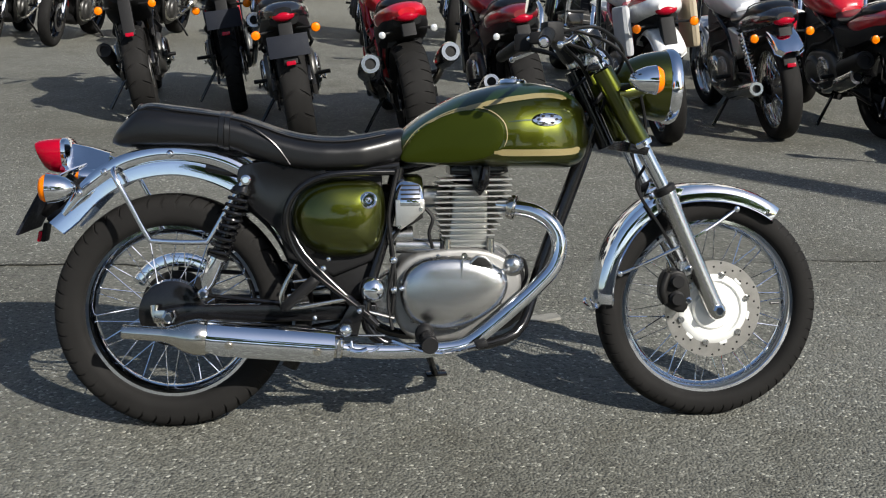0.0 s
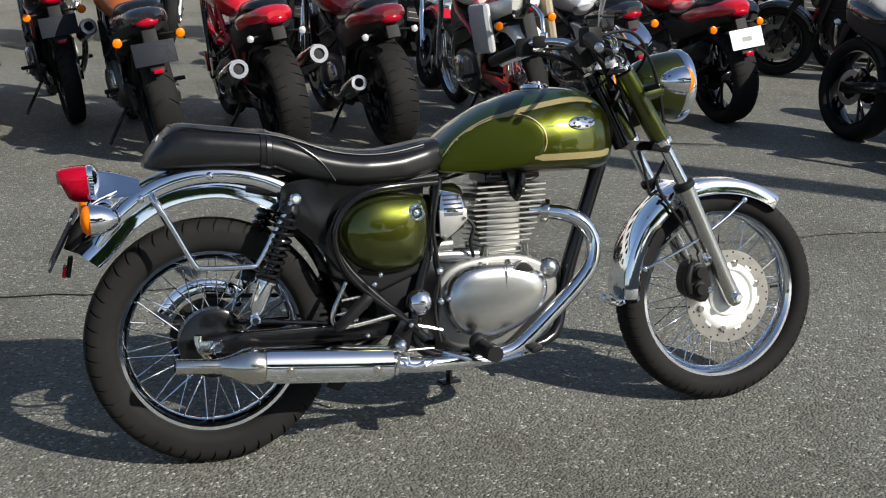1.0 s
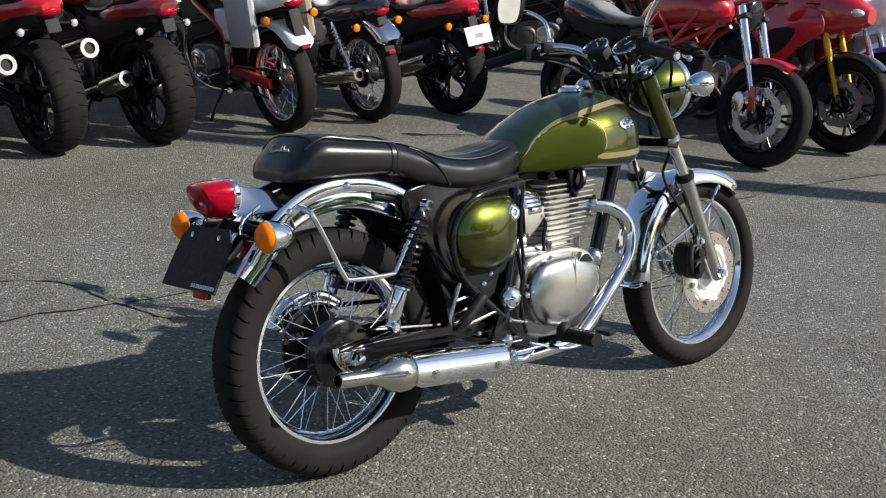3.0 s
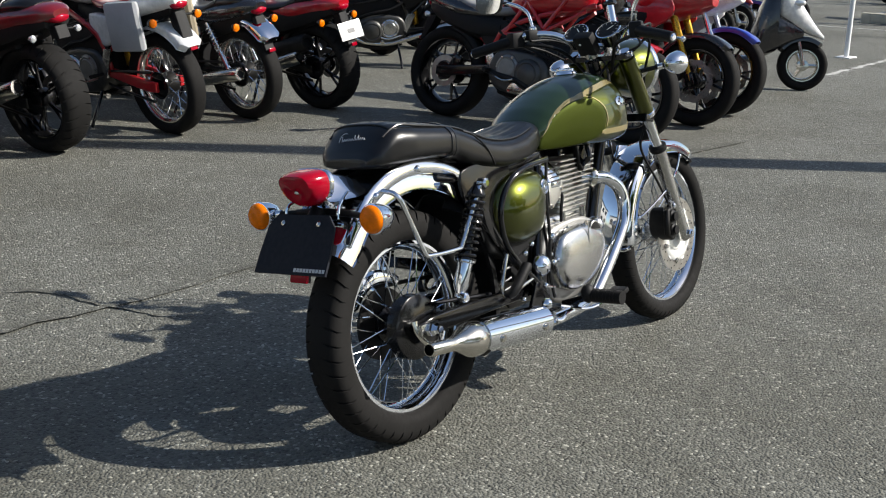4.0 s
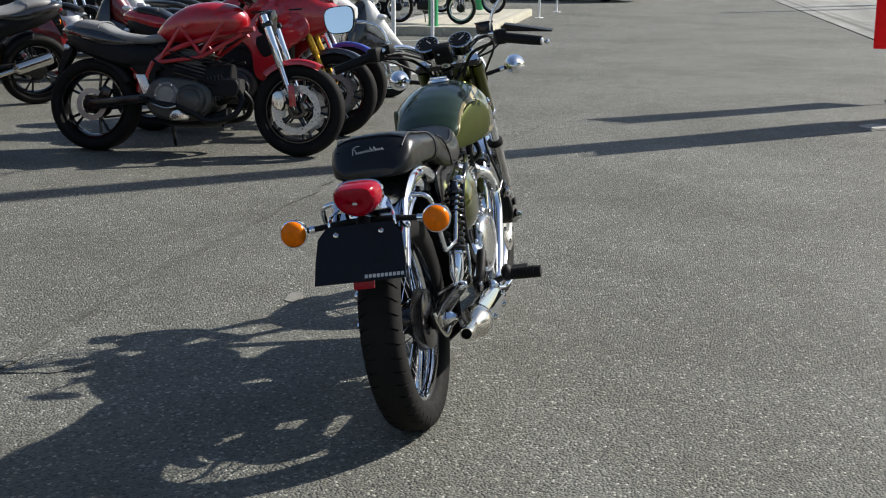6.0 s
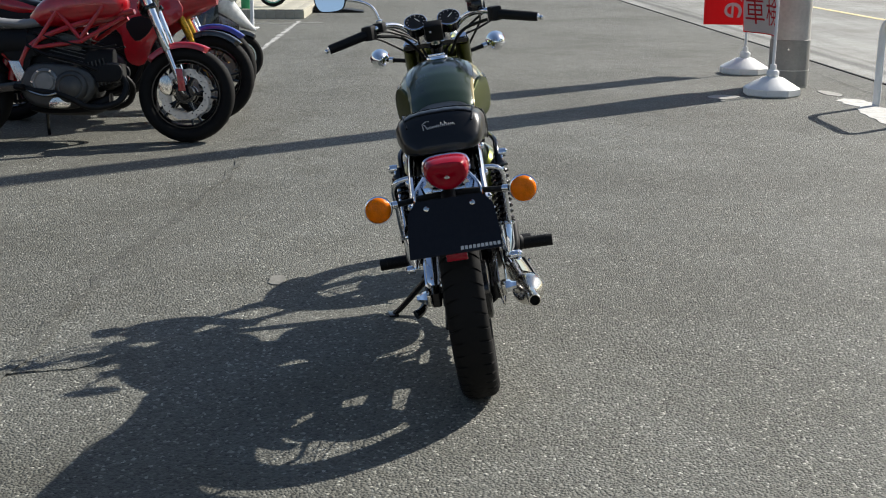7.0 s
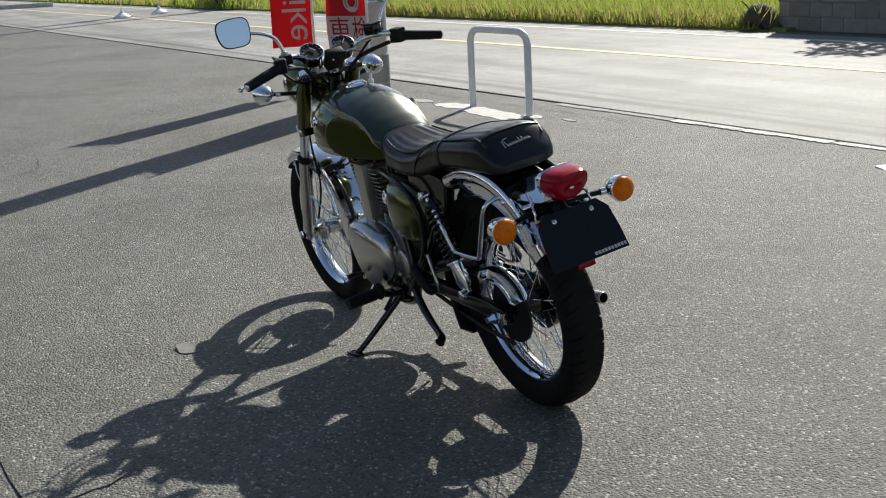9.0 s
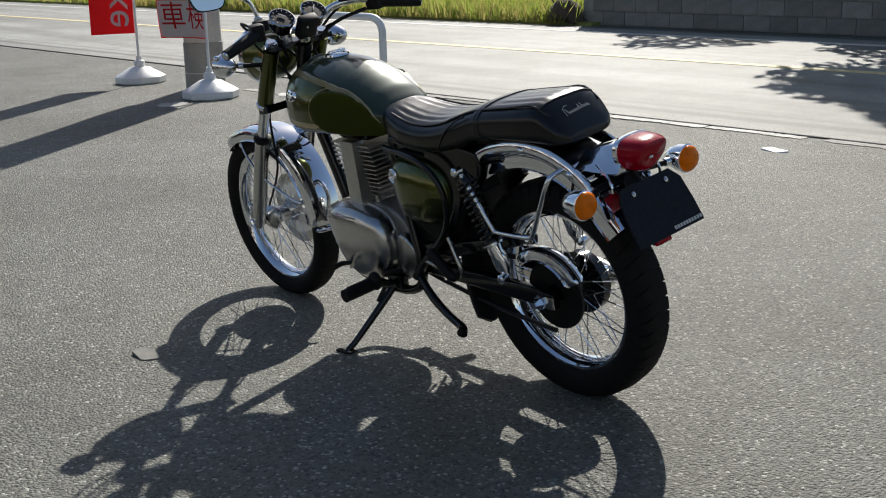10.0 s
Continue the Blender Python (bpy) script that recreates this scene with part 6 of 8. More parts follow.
        if shocks:
            U, D = V((0.17, 0.135 * s, sh - 0.10)), V((0.02, 0.125 * s, R + 0.05))
            shk = part("shock_absorber", tube([U, U + (D - U) * 0.6, D], [0.014, 0.014, 0.020], 10, 2), CHROME, b, "chrome shock absorber")
            sm, ls = axis(U, D), (D - U).length
            part("shock_spring", tube([sm @ V((0.026 * math.cos(a), 0.026 * math.sin(a), 0.03 + ls * 0.62 * a / 50.3)) for a in (50.3 * i / 90 for i in range(91))], 0.005, 5, 1), CHROME, shk)
    # engine
    w = 0.145 if wire else 0.160
    part("crankcase", prism(smooth_outline([(0.42, 0.40), (0.50, 0.50), (0.72, 0.50), (0.86, 0.44), (0.88, 0.32), (0.76, 0.22), (0.52, 0.23), (0.43, 0.30)], 3), -w, w, 0.03), ENGINE, b, "dark cast engine crankcase")
    for s in SIDES:
        ec = part("engine_cover", lathe([(0.0, 0.105), (0.018, 0.102), (0.030, 0.090), (0.034, 0.078), (0.030, 0.070), (0.036, 0.060), (0.038, 0.0)], axis((0.74, (w - 0.004) * s, 0.355), (0.74, s, 0.355)), 28), DULLCHROME if wire else ENGINE, b, "round engine cover")
        cl = part("clutch_cover", lathe([(0.0, 0.088), (0.016, 0.086), (0.024, 0.072), (0.020, 0.062), (0.026, 0.056), (0.028, 0.0)], axis((0.575, (w - 0.006) * s, 0.385), (0.575, s, 0.385)), 28), ALLOY if not wire and not trellis else CASTING, b, "round clutch cover")
        for k in range(6):
            a = k * 1.047
            part("cover_bolt", lathe([(0, 0.008), (0.006, 0.007)], axis((0.575 + 0.078 * math.cos(a), (w + 0.012) * s, 0.385 + 0.078 * math.sin(a)), (0.575 + 0.078 * math.cos(a), s * 2, 0.385 + 0.078 * math.sin(a))), 6), DULLCHROME, cl)
        part("sump_bolt", lathe([(0, 0.020), (0.010, 0.020), (0.014, 0.012)], axis((0.64, w * s, 0.258), (0.64, s, 0.258)), 10), DULLCHROME, ec)
        part("hose", tube([(0.46, (w - 0.03) * s, 0.62), (0.58, (w - 0.005) * s, 0.56), (0.72, (w + 0.004) * s, 0.53), (0.90, w * 0.8 * s, 0.46)], 0.011, 8, 4), MATTE, b)
        part("hose", tube([(0.50, w * 0.8 * s, 0.70), (0.70, w * 0.9 * s, 0.64), (0.90, w * 0.8 * s, 0.60), (wb - 0.42, 0.12 * s, 0.62)], 0.008, 8, 4), IRON, b)
        part("peg_bracket", prism([(0.34, 0.52), (0.41, 0.52), (0.48, 0.35), (0.42, 0.33)], 0.125 * s - 0.008, 0.125 * s + 0.008, 0.003), ALLOY, b)
        part("heel_plate", prism(smooth_outline([(0.38, 0.44), (0.40, 0.58), (0.27, sh - 0.12), (0.32, sh - 0.14), (0.47, 0.62), (0.46, 0.42)], 2), 0.112 * s - 0.010, 0.112 * s + 0.010, 0.004), MATTE, b, "black heel plate")
        part("pedal", tube([(0.46, (w + 0.02) * s, 0.335), (0.58, (w + 0.05) * s, 0.30), (0.66, (w + 0.05) * s, 0.315)], 0.007, 8, 3), DULLCHROME, b)
    cyl = part("cylinder", prism([(0.60, 0.48), (0.77, 0.48), (0.82, 0.68), (0.65, 0.70)], -0.095, 0.095, 0.02), ENGINE, b)
    for k in range(8):
        part("cooling_fin", block((0.215, 0.235, 0.006), pose(0.692 + 0.008 * k, 0, 0.515 + 0.023 * k, 0, 14, 0), 0), ENGINE, cyl)
    if trellis:
        fwd = part("front_cylinder", prism([(0.80, 0.34), (0.98, 0.385), (1.04, 0.40), (1.03, 0.505), (0.97, 0.515), (0.79, 0.49)], -0.085, 0.085, 0.015), ENGINE, b, "forward cylinder of the twin")
        for k in range(6):
            part("cooling_fin", block((0.006, 0.215, 0.165), pose(0.83 + 0.024 * k, 0, 0.425 + 0.006 * k, 0, -14, 0), 0), ENGINE, fwd)
        for s in SIDES:
            part("cam_belt_cover", prism(smooth_outline([(0.76, 0.40), (0.80, 0.47), (1.00, 0.50), (1.05, 0.47), (1.04, 0.41), (0.98, 0.385)], 3), 0.105 * s - 0.016, 0.105 * s + 0.016, 0.008), MATTE, b, "black belt cover")
            part("header_pipe", tube([(1.03, 0.05 * s, 0.42), (1.07, 0.09 * s, 0.35), (1.02, 0.14 * s, 0.255), (0.86, (w + 0.015) * s, 0.225), (0.70, (w + 0.02) * s, 0.30), (0.52, (w + 0.01) * s, 0.33), (0.38, 0.14 * s, 0.36)], 0.021, 10, 4), IRON, b, "dark exhaust header")
            part("reservoir", lathe([(0, 0.024), (0.05, 0.026), (0.056, 0.020)], pose(0.50, 0.10 * s, 0.55), 14), MATTE, b)
        # black filler mass added to darken the gaps and thicken the cast shadow
        part("engine_core", bulge([(0.44, 0.34, 0.58, 0.08), (0.56, 0.30, 0.66, 0.105), (0.80, 0.30, 0.64, 0.105), (0.98, 0.36, 0.60, 0.07)], 14, 3.2), MATTE, b)
    else:
        # the same black filler, wider, added for dark gaps and a fuller shadow
        part("engine_core", bulge([(0.36, 0.34, 0.60, 0.08), (0.46, 0.27, 0.68, 0.115), (0.66, 0.26, 0.73, 0.125), (0.86, 0.26, 0.76, 0.125), (wb - 0.42, 0.36, 0.80, 0.10), (wb - 0.34, 0.55, 0.78, 0.05)], 16, 3.2), MATTE, b)
        for s in SIDES:
            part("header_pipe", tube([(0.80, 0.06 * s, 0.62), (0.93, 0.10 * s, 0.55), (0.97, 0.115 * s, 0.40), (0.90, 0.115 * s, 0.26), (0.74, 0.10 * s, 0.195), (0.50, 0.09 * s, 0.20)], 0.020, 10, 4), DULLCHROME if wire else IRON, b, "exhaust header")
        if not wire:
            rad = part("radiator", block((0.030, 0.30, 0.26), pose(wb - 0.40, 0, 0.60, 0, -20, 0), 0.008), MATTE, b)
            for k in range(5):
                part("radiator_fin", block((0.004, 0.27, 0.004), pose(wb - 0.385 - 0.017 * (k - 2), 0, 0.60 + 0.045 * (k - 2), 0, -20, 0), 0), ENGINE, rad)
    part("belly_cover", bulge([(0.45, 0.20, 0.24, 0.06), (0.60, 0.175, 0.24, 0.10), (0.85, 0.18, 0.28, 0.10), (0.95, 0.24, 0.32, 0.06)], 12), MATTE, b)
    part("air_box", bulge([(0.14, sh - 0.15, sh - 0.06, 0.06), (0.24, sh - 0.22, sh - 0.05, 0.085), (0.38, 0.48, sh - 0.05, 0.10), (0.56, 0.52, sh - 0.04, 0.10), (0.70, 0.60, sh - 0.03, 0.07)], 14, 3.0), MATTE, b)
    part("rear_shock", tube([(0.36, 0, 0.66), (0.24, 0, 0.42)], 0.032, 12, 1), REDFRAME if trellis else IRON, b)
    # black under-tail, swollen into an added mass so that its shadow falls nearer
    w = 0.12 if wire else 0.165
    part("under_tail", bulge([(0.46, 0.54, sh - 0.06, w * 0.8), (0.26, sh - 0.24, sh - 0.05, w * 0.9), (0.08, sh - 0.19, sh - 0.03, w * 0.9), (-0.08, sh - 0.13, sh - 0.0, w * 0.8), (-0.17 - rspan, sh - 0.07, sh + 0.01, w * 0.5)], 14, 3.0), MATTE, b, "black under-tail panel")
    part("drive_hub", lathe([(0.0, 0.085), (0.012, 0.085), (0.016, 0.04)], axis((0, half * 0.8, R), (0, 1, R)), 20), BLACK, b)
    part("rear_caliper", block((0.07, 0.04, 0.10), pose(0.11, -half - 0.01, R + 0.07, 0, 30, 0), 0.01), BLACK, b)
    # bodywork
    part("fuel_tank", bulge([(0.47, sh - 0.03, sh + 0.03, 0.07), (0.55, sh - 0.06, sh + 0.12, 0.12), (0.70, sh - 0.06, sh + 0.20, 0.155), (0.88, sh - 0.03, sh + 0.22, 0.16), (wb - 0.42, sh + 0.0, sh + 0.19, 0.11), (wb - 0.36, sh + 0.06, sh + 0.13, 0.04)]), tank, b, "painted fuel tank")
    part("seat", bulge([(0.54, sh - 0.06, sh + 0.02, 0.08), (0.40, sh - 0.075, sh - 0.005, 0.13), (0.20, sh - 0.06, sh + 0.02, 0.14), (0.08, sh - 0.03, sh + 0.075, 0.13), (-0.06, sh + 0.0, sh + 0.095, 0.12), (-0.14, sh + 0.02, sh + 0.07, 0.07)]), seat, b, "padded seat")
    part("tail_cowl", bulge([(0.36, sh - 0.10, sh - 0.02, 0.10), (0.16, sh - 0.12, sh + 0.02, 0.155), (-0.02, sh - 0.09, sh + 0.055, 0.145), (-0.15 - rspan, sh - 0.045, sh + 0.065, 0.105), (-0.22 - rspan, sh - 0.01, sh + 0.04, 0.05)]), tail, b, "painted tail cowl")
    part("side_panel", prism(smooth_outline([(0.30, sh - 0.12), (0.52, sh - 0.10), (0.50, sh - 0.24), (0.40, sh - 0.30), (0.30, sh - 0.22)], 3), -0.125, 0.125, 0.02), tank if wire else MATTE, b)
    part("tail_lamp", ellipsoid((-0.195 - rspan, 0, sh - 0.01), (0.035, 0.065, 0.03), seg=16, rings=8), RED_LENS, b, "red tail lamp")
    low = 1.0 if flap else 0.3
    guard = part("plate_bracket", prism([(-0.13 - rspan, sh - 0.05), (-0.20 - rspan, sh - 0.05), (-0.20 - rspan - 0.07 * low, sh - 0.05 - 0.22 * low), (-0.175 - rspan - 0.065 * low, sh - 0.06 - 0.22 * low), (-0.16 - rspan, sh - 0.10 - 0.04 * low)], -0.040, 0.040, 0.006), MATTE, b, "black plate bracket")
    if plate:
        pl = part("plate", block((0.004, 0.23, 0.125), pose(-0.262 - rspan, 0, sh - 0.17, 0, 18, 0), 0.001), plate, b, "blank plate")
        if plate is PLATE_WHITE:
            part("printed_bar", block((0.002, 0.070, 0.030), pose(-0.2655 - rspan, 0, sh - 0.172, 0, 18, 0), 0.0), GREYSEAT, pl)
    if flap:
        part("rear_reflector", block((0.012, 0.052, 0.024), pose(-0.283 - rspan, 0, sh - 0.265, 0, 15, 0), 0.003), RED_LENS, b, "red reflector")
    if rfender is not None:
        part("rear_fender", fender(V((0, 0, R)), [(40, R + 0.07), (90, R + 0.09), (150, R + 0.10)], 50, 140, half + 0.025, 0.05, 20), rfender, b, "rear fender")
    else:
        part("hugger", fender(V((0, 0, R)), [(0, R + 0.025), (90, R + 0.025)], 25, 88, half + 0.008, 0.05, 12), MATTE, b)
    if wire and rfender is WHITE:
        part("front_fender", bulge([(wb - 0.26, 0.70, 0.74, 0.05), (wb - 0.10, 0.71, 0.76, 0.08), (wb + 0.15, 0.73, 0.77, 0.08), (wb + 0.36, 0.70, 0.73, 0.04)], 12), ffender or WHITE, b)
    else:
        part("front_fender", fender(V((wb, 0, Rf)), [(40, Rf + 0.025), (150, Rf + 0.03)], 62 if trellis else 48, 138 if trellis else 168, fhalf + 0.014, 0.04, 20), ffender or tank, b, "front fender")
    part("headlamp", lathe([(0, 0.03), (0.03, 0.07), (0.09, 0.09), (0.115, 0.092), (0.12, 0.085), (0.13, 0.06), (0.133, 0.0)], axis((wb - 0.30, 0, 0.88), (wb, 0, 0.86)), 24), BLACK, b, "round headlamp")
    if fairing is not None:
        part("fairing", bulge([(wb - 0.62, 0.76, 0.90, 0.13), (wb - 0.45, 0.68, 1.02, 0.20), (wb - 0.25, 0.70, 1.07, 0.19), (wb - 0.08, 0.76, 1.01, 0.13), (wb + 0.05, 0.83, 0.92, 0.05)], 24, 3.0), fairing, b, "glossy painted fairing")
        for s in SIDES:
            part("side_fairing", prism(smooth_outline([(wb - 0.70, 0.72), (wb - 0.55, 0.86), (wb - 0.24, 0.88), (wb - 0.16, 0.74), (wb - 0.34, 0.60), (wb - 0.44, 0.40), (wb - 0.56, 0.42), (wb - 0.60, 0.60)], 3), 0.185 * s - 0.012, 0.185 * s + 0.012, 0.008), fairing, b, "painted side fairing panel")
            part("fairing_vent", prism(smooth_outline([(wb - 0.56, 0.70), (wb - 0.36, 0.74), (wb - 0.40, 0.62), (wb - 0.50, 0.56)], 3), 0.190 * s - 0.010, 0.190 * s + 0.010, 0.003), MATTE, b, "black vent opening")
            part("fairing_line", prism([(wb - 0.60, 0.875), (wb - 0.22, 0.905), (wb - 0.22, 0.915), (wb - 0.60, 0.887)], 0.186 * s - 0.012, 0.186 * s + 0.012, 0.002), MATTE, b)
            part("headlight", ellipsoid((wb - 0.02, 0.065 * s, 0.885), (0.05, 0.05, 0.030), pose(0, 0, 0, 0, 0, 0), 14, 8), CLEAR, b, "slanted clear headlight")
        part("screen", bulge([(wb - 0.28, 1.02, 1.10, 0.14), (wb - 0.14, 1.00, 1.16, 0.12), (wb - 0.02, 0.97, 1.04, 0.08)], 14), CLEAR, b)
    if not wire:
        for s in SIDES:
            ms = part("mirror_stem", tube([(wb - 0.44, 0.22 * s, bars + 0.03), (wb - 0.42, 0.27 * s, bars + 0.12), (wb - 0.43, 0.31 * s, bars + 0.16)], 0.006, 8, 3), BLACK, b, "black mirror stem")
            part("mirror", ellipsoid((0, 0, 0), (0.020, 0.058, 0.036), pose(wb - 0.43, 0.345 * s, bars + 0.175), 16, 8), BLACK, ms)
            part("lever", tube([(wb - 0.42, 0.20 * s, bars + 0.02), (wb - 0.43, 0.28 * s, bars + 0.01), (wb - 0.49, 0.38 * s, bars - 0.01)], 0.006, 6, 3), DULLCHROME, b)
        part("instrument_pod", bulge([(wb - 0.42, bars - 0.01, bars + 0.05, 0.06), (wb - 0.37, bars - 0.02, bars + 0.10, 0.085), (wb - 0.32, bars - 0.01, bars + 0.07, 0.06)], 14), MATTE, b, "black instrument pod")
    part("tank_cap", lathe([(0, 0.042), (0.008, 0.040), (0.011, 0.025), (0.012, 0.0)], pose(0.86, 0, sh + 0.213), 18), DULLCHROME, b)
    part("seat_seam", tube([(0.075, -0.135, sh + 0.03), (0.085, -0.10, sh + 0.07), (0.09, 0, sh + 0.082), (0.085, 0.10, sh + 0.07), (0.075, 0.135, sh + 0.03)], 0.004, 6, 3), seat, b)
    # exhausts: (side, height, out, colour, radius, length, high end)
    for s, zz, out, colour, rad, ln, x1 in pipes:
        pts = [(0.80, 0.06 * s, 0.58), (0.92, 0.10 * s, 0.48), (0.88, 0.13 * s, 0.28), (0.60, 0.15 * s, 0.24), (0.36, out * 0.92 * s, 0.24 + (zz - 0.24) * 0.35), (x1 + ln, out * s, zz - 0.10)]
        part("exhaust_pipe", tube(pts, 0.022, 10, 4), colour if colour in (BLACK, IRON) else DULLCHROME, b)
        em = axis((x1 + ln, out * s, zz - 0.10), (x1, out * s, zz))
        mf = part("muffler", lathe([(0, 0.025), (0.03, rad), (ln - 0.02, rad * 1.03), (ln, rad * 0.92), (ln, rad * 0.55), (ln - 0.05, rad * 0.5)], em, 24), colour, b, "round muffler")
        part("muffler_mouth", lathe([(ln - 0.012, rad * 0.53), (ln - 0.011, 0.0)], em, 16), MATTE, mf)
    part("side_stand", tube([(0.50, 0.12, 0.25), (0.47, 0.22, 0.12), (0.46, 0.275, 0.045)], 0.011, 8, 2), BLACK, b)
    part("chain", tube([(0.0, 0.11, R - 0.09), (0.42, 0.11, R - 0.03), (0.45, 0.11, R + 0.02), (0.42, 0.11, R + 0.06), (0.0, 0.11, R + 0.09)], 0.009, 6, 2), IRON, b)
    if not shocks:
        part("monoshock", tube([(0.32, 0.0, 0.40), (0.36, 0.0, 0.66)], 0.035, 12, 1), REDFRAME if trellis or tank is RED else FORKGOLD, b)
    if cases is not None:
        for s, c in cases:
            part("side_case", block((0.30, 0.055, 0.30), pose(0.06, 0.20 * s, sh - 0.13, 0, 6, 0), 0.03), c, b, "flat rectangular number panel case")
    for s in SIDES:
        st = part("mirror_stem", tube([(wb - 0.43, 0.20 * s, bars + 0.03), (wb - 0.40, 0.24 * s, bars + 0.13), (wb - 0.39, 0.30 * s, bars + 0.16)], 0.006, 6, 3), BLACK, b)
        part("mirror", ellipsoid((wb - 0.39, 0.33 * s, bars + 0.165), (0.015, 0.06, 0.035), seg=14, rings=8), BLACK, st)
    return b


def stand_at(x, y, heading, lean=8.0):
    return pose(x, y, 0.0, -lean, 0, heading)


STEEL_CAN = (1, 0.46, 0.20, DULLCHROME, 0.055, 0.34, -0.10)
parked(stand_at(-1.72, 4.98, 99), "dark supermoto motorcycle with amber indicators and fat road tyre", NAVY, BLACKPAINT, sh=0.86, half=0.078, wb=1.45, grooves=18, pipes=[(1, 0.50, 0.20, IRON, 0.05, 0.36, 0.0)])
parked(stand_at(-1.15, 5.30, 98), "black trail motorcycle with narrow tyre and high muffler", RED, BLACKPAINT, sh=0.84, half=0.058, fhalf=0.045, R=0.31, wire=True, wheel=BLACK, grooves=30, pipes=[(-1, 0.62, 0.20, ALLOY, 0.055, 0.40, -0.10)], plate=PLATE_DARK, rspan=0.03)
parked(stand_at(-0.62, 4.00, 96), "black and orange adventure motorcycle with chunky rear tyre", ORANGE, BLACKPAINT, sh=0.80, half=0.082, R=0.328, grooves=15, pipes=[], plate=PLATE_DARK, rspan=0.05, swing=IRON)
parked(stand_at(0.07, 3.97, 97), "red sport motorcycle with twin round polished mufflers", RED, RED, sh=0.80, half=0.092, grooves=30, pipes=[(1, 0.55, 0.235, DULLCHROME, 0.058, 0.38, -0.14), (-1, 0.55, 0.235, DULLCHROME, 0.058, 0.38, -0.14)], amber=False, flap=False, trellis=REDFRAME, rspan=0.02)
parked(stand_at(0.72, 4.02, 96), "black naked motorcycle with dark red tail and wide tyre", DARKRED, DARKRED, sh=0.79, half=0.092, grooves=30, pipes=[(1, 0.42, 0.18, DULLCHROME, 0.05, 0.30, -0.05)], amber=False, rspan=0.05, flap=False)
parked(stand_at(1.58, 4.05, 92), "red and white trail motorcycle with pale number panels", WHITE, WHITE, seat=RED, sh=0.83, half=0.062, fhalf=0.045, R=0.315, wire=True, rfender=WHITE, cases=[(1, CASE), (-1, TAN)], swing=REDFRAME, frame=REDFRAME, drum=True, discs=1, pipes=[], rspan=0.02)
parked(stand_at(2.31, 4.17, 92), "classic black and silver motorcycle with chrome rear fender", SILVER, BLACKPAINT, sh=0.76, half=0.060, fhalf=0.05, R=0.315, wire=True, rfender=CHROME, shocks=True, drum=True, discs=1, pipes=[(1, 0.36, 0.17, DULLCHROME, 0.045, 0.50, -0.15)], rspan=0.0, plate=None)
parked(stand_at(3.02, 4.18, 94), "red sport motorcycle with white plate and steel muffler", RED, RED, sh=0.76, half=0.090, grooves=30, pipes=[(1, 0.42, 0.19, DULLCHROME, 0.052, 0.30, 0.0), (1, 0.52, 0.16, IRON, 0.06, 0.34, -0.05)], plate=PLATE_WHITE, rspan=0.04)
parked(stand_at(5.65, 5.25, 138), "black adventure motorcycle with silver tank and grey seat", SILVER, BLACKPAINT, seat=GREYSEAT, sh=0.86, half=0.078, fork=IRON, ffender=BLACKPAINT, pipes=[STEEL_CAN], rspan=0.02)
parked(stand_at(3.44, 3.40, -86), "red naked motorcycle with trellis frame and black wheels", RED, BLACKPAINT, seat=GREYSEAT, trellis=REDFRAME, sh=0.79, half=0.085, wb=1.44, ffender=RED, pipes=[], amber=False)
parked(stand_at(4.40, 3.47, -87), "red touring motorcycle with tall fairing and gold fork", RED, RED, sh=0.84, half=0.085, wb=1.45, fairing=RED, fork=FORKGOLD, ffender=BLACKPAINT, pipes=[], amber=False)
parked(stand_at(5.02, 3.55, -86), "white and blue sport motorcycle with full fairing", WHITE, BLUE, sh=0.80, half=0.08, wb=1.42, fairing=WHITE, ffender=BLUE, pipes=[STEEL_CAN], amber=False)
# more of them in the rows behind
far = [(-5.2, BLACKPAINT), (-4.4, NAVY), (-3.55, DARKRED), (-2.6, BLACKPAINT), (-1.5, RED), (-0.4, WHITE), (0.7, LIME), (1.9, SILVER), (3.1, RED), (4.3, BLACKPAINT), (5.5, NAVY)]
NAMED = {id(BLACKPAINT): "black", id(NAVY): "dark navy", id(DARKRED): "dark red", id(RED): "red", id(WHITE): "white", id(LIME): "lime green", id(SILVER): "silver"}
first = parked(stand_at(-6.0, 11.2, -92), "dark motorcycle parked in the row behind", BLACKPAINT, BLACKPAINT, pipes=[STEEL_CAN], amber=True)
for k, (x, c) in enumerate(far):
    o = copy_thing(first, stand_at(x, 11.2 + 0.15 * math.sin(k * 2.1), -92 + 5 * math.sin(k * 1.7)))
    for ch in o.children:
        if ch.name.startswith(("fuel_tank", "tail_cowl", "front_fender")):
            ch.data = ch.data.copy()
            ch.data.materials[0] = c
    tagged(o, NAMED[id(c)] + " motorcycle parked in a row behind the others", "motorcycle", "motorcycles parked in the yard")

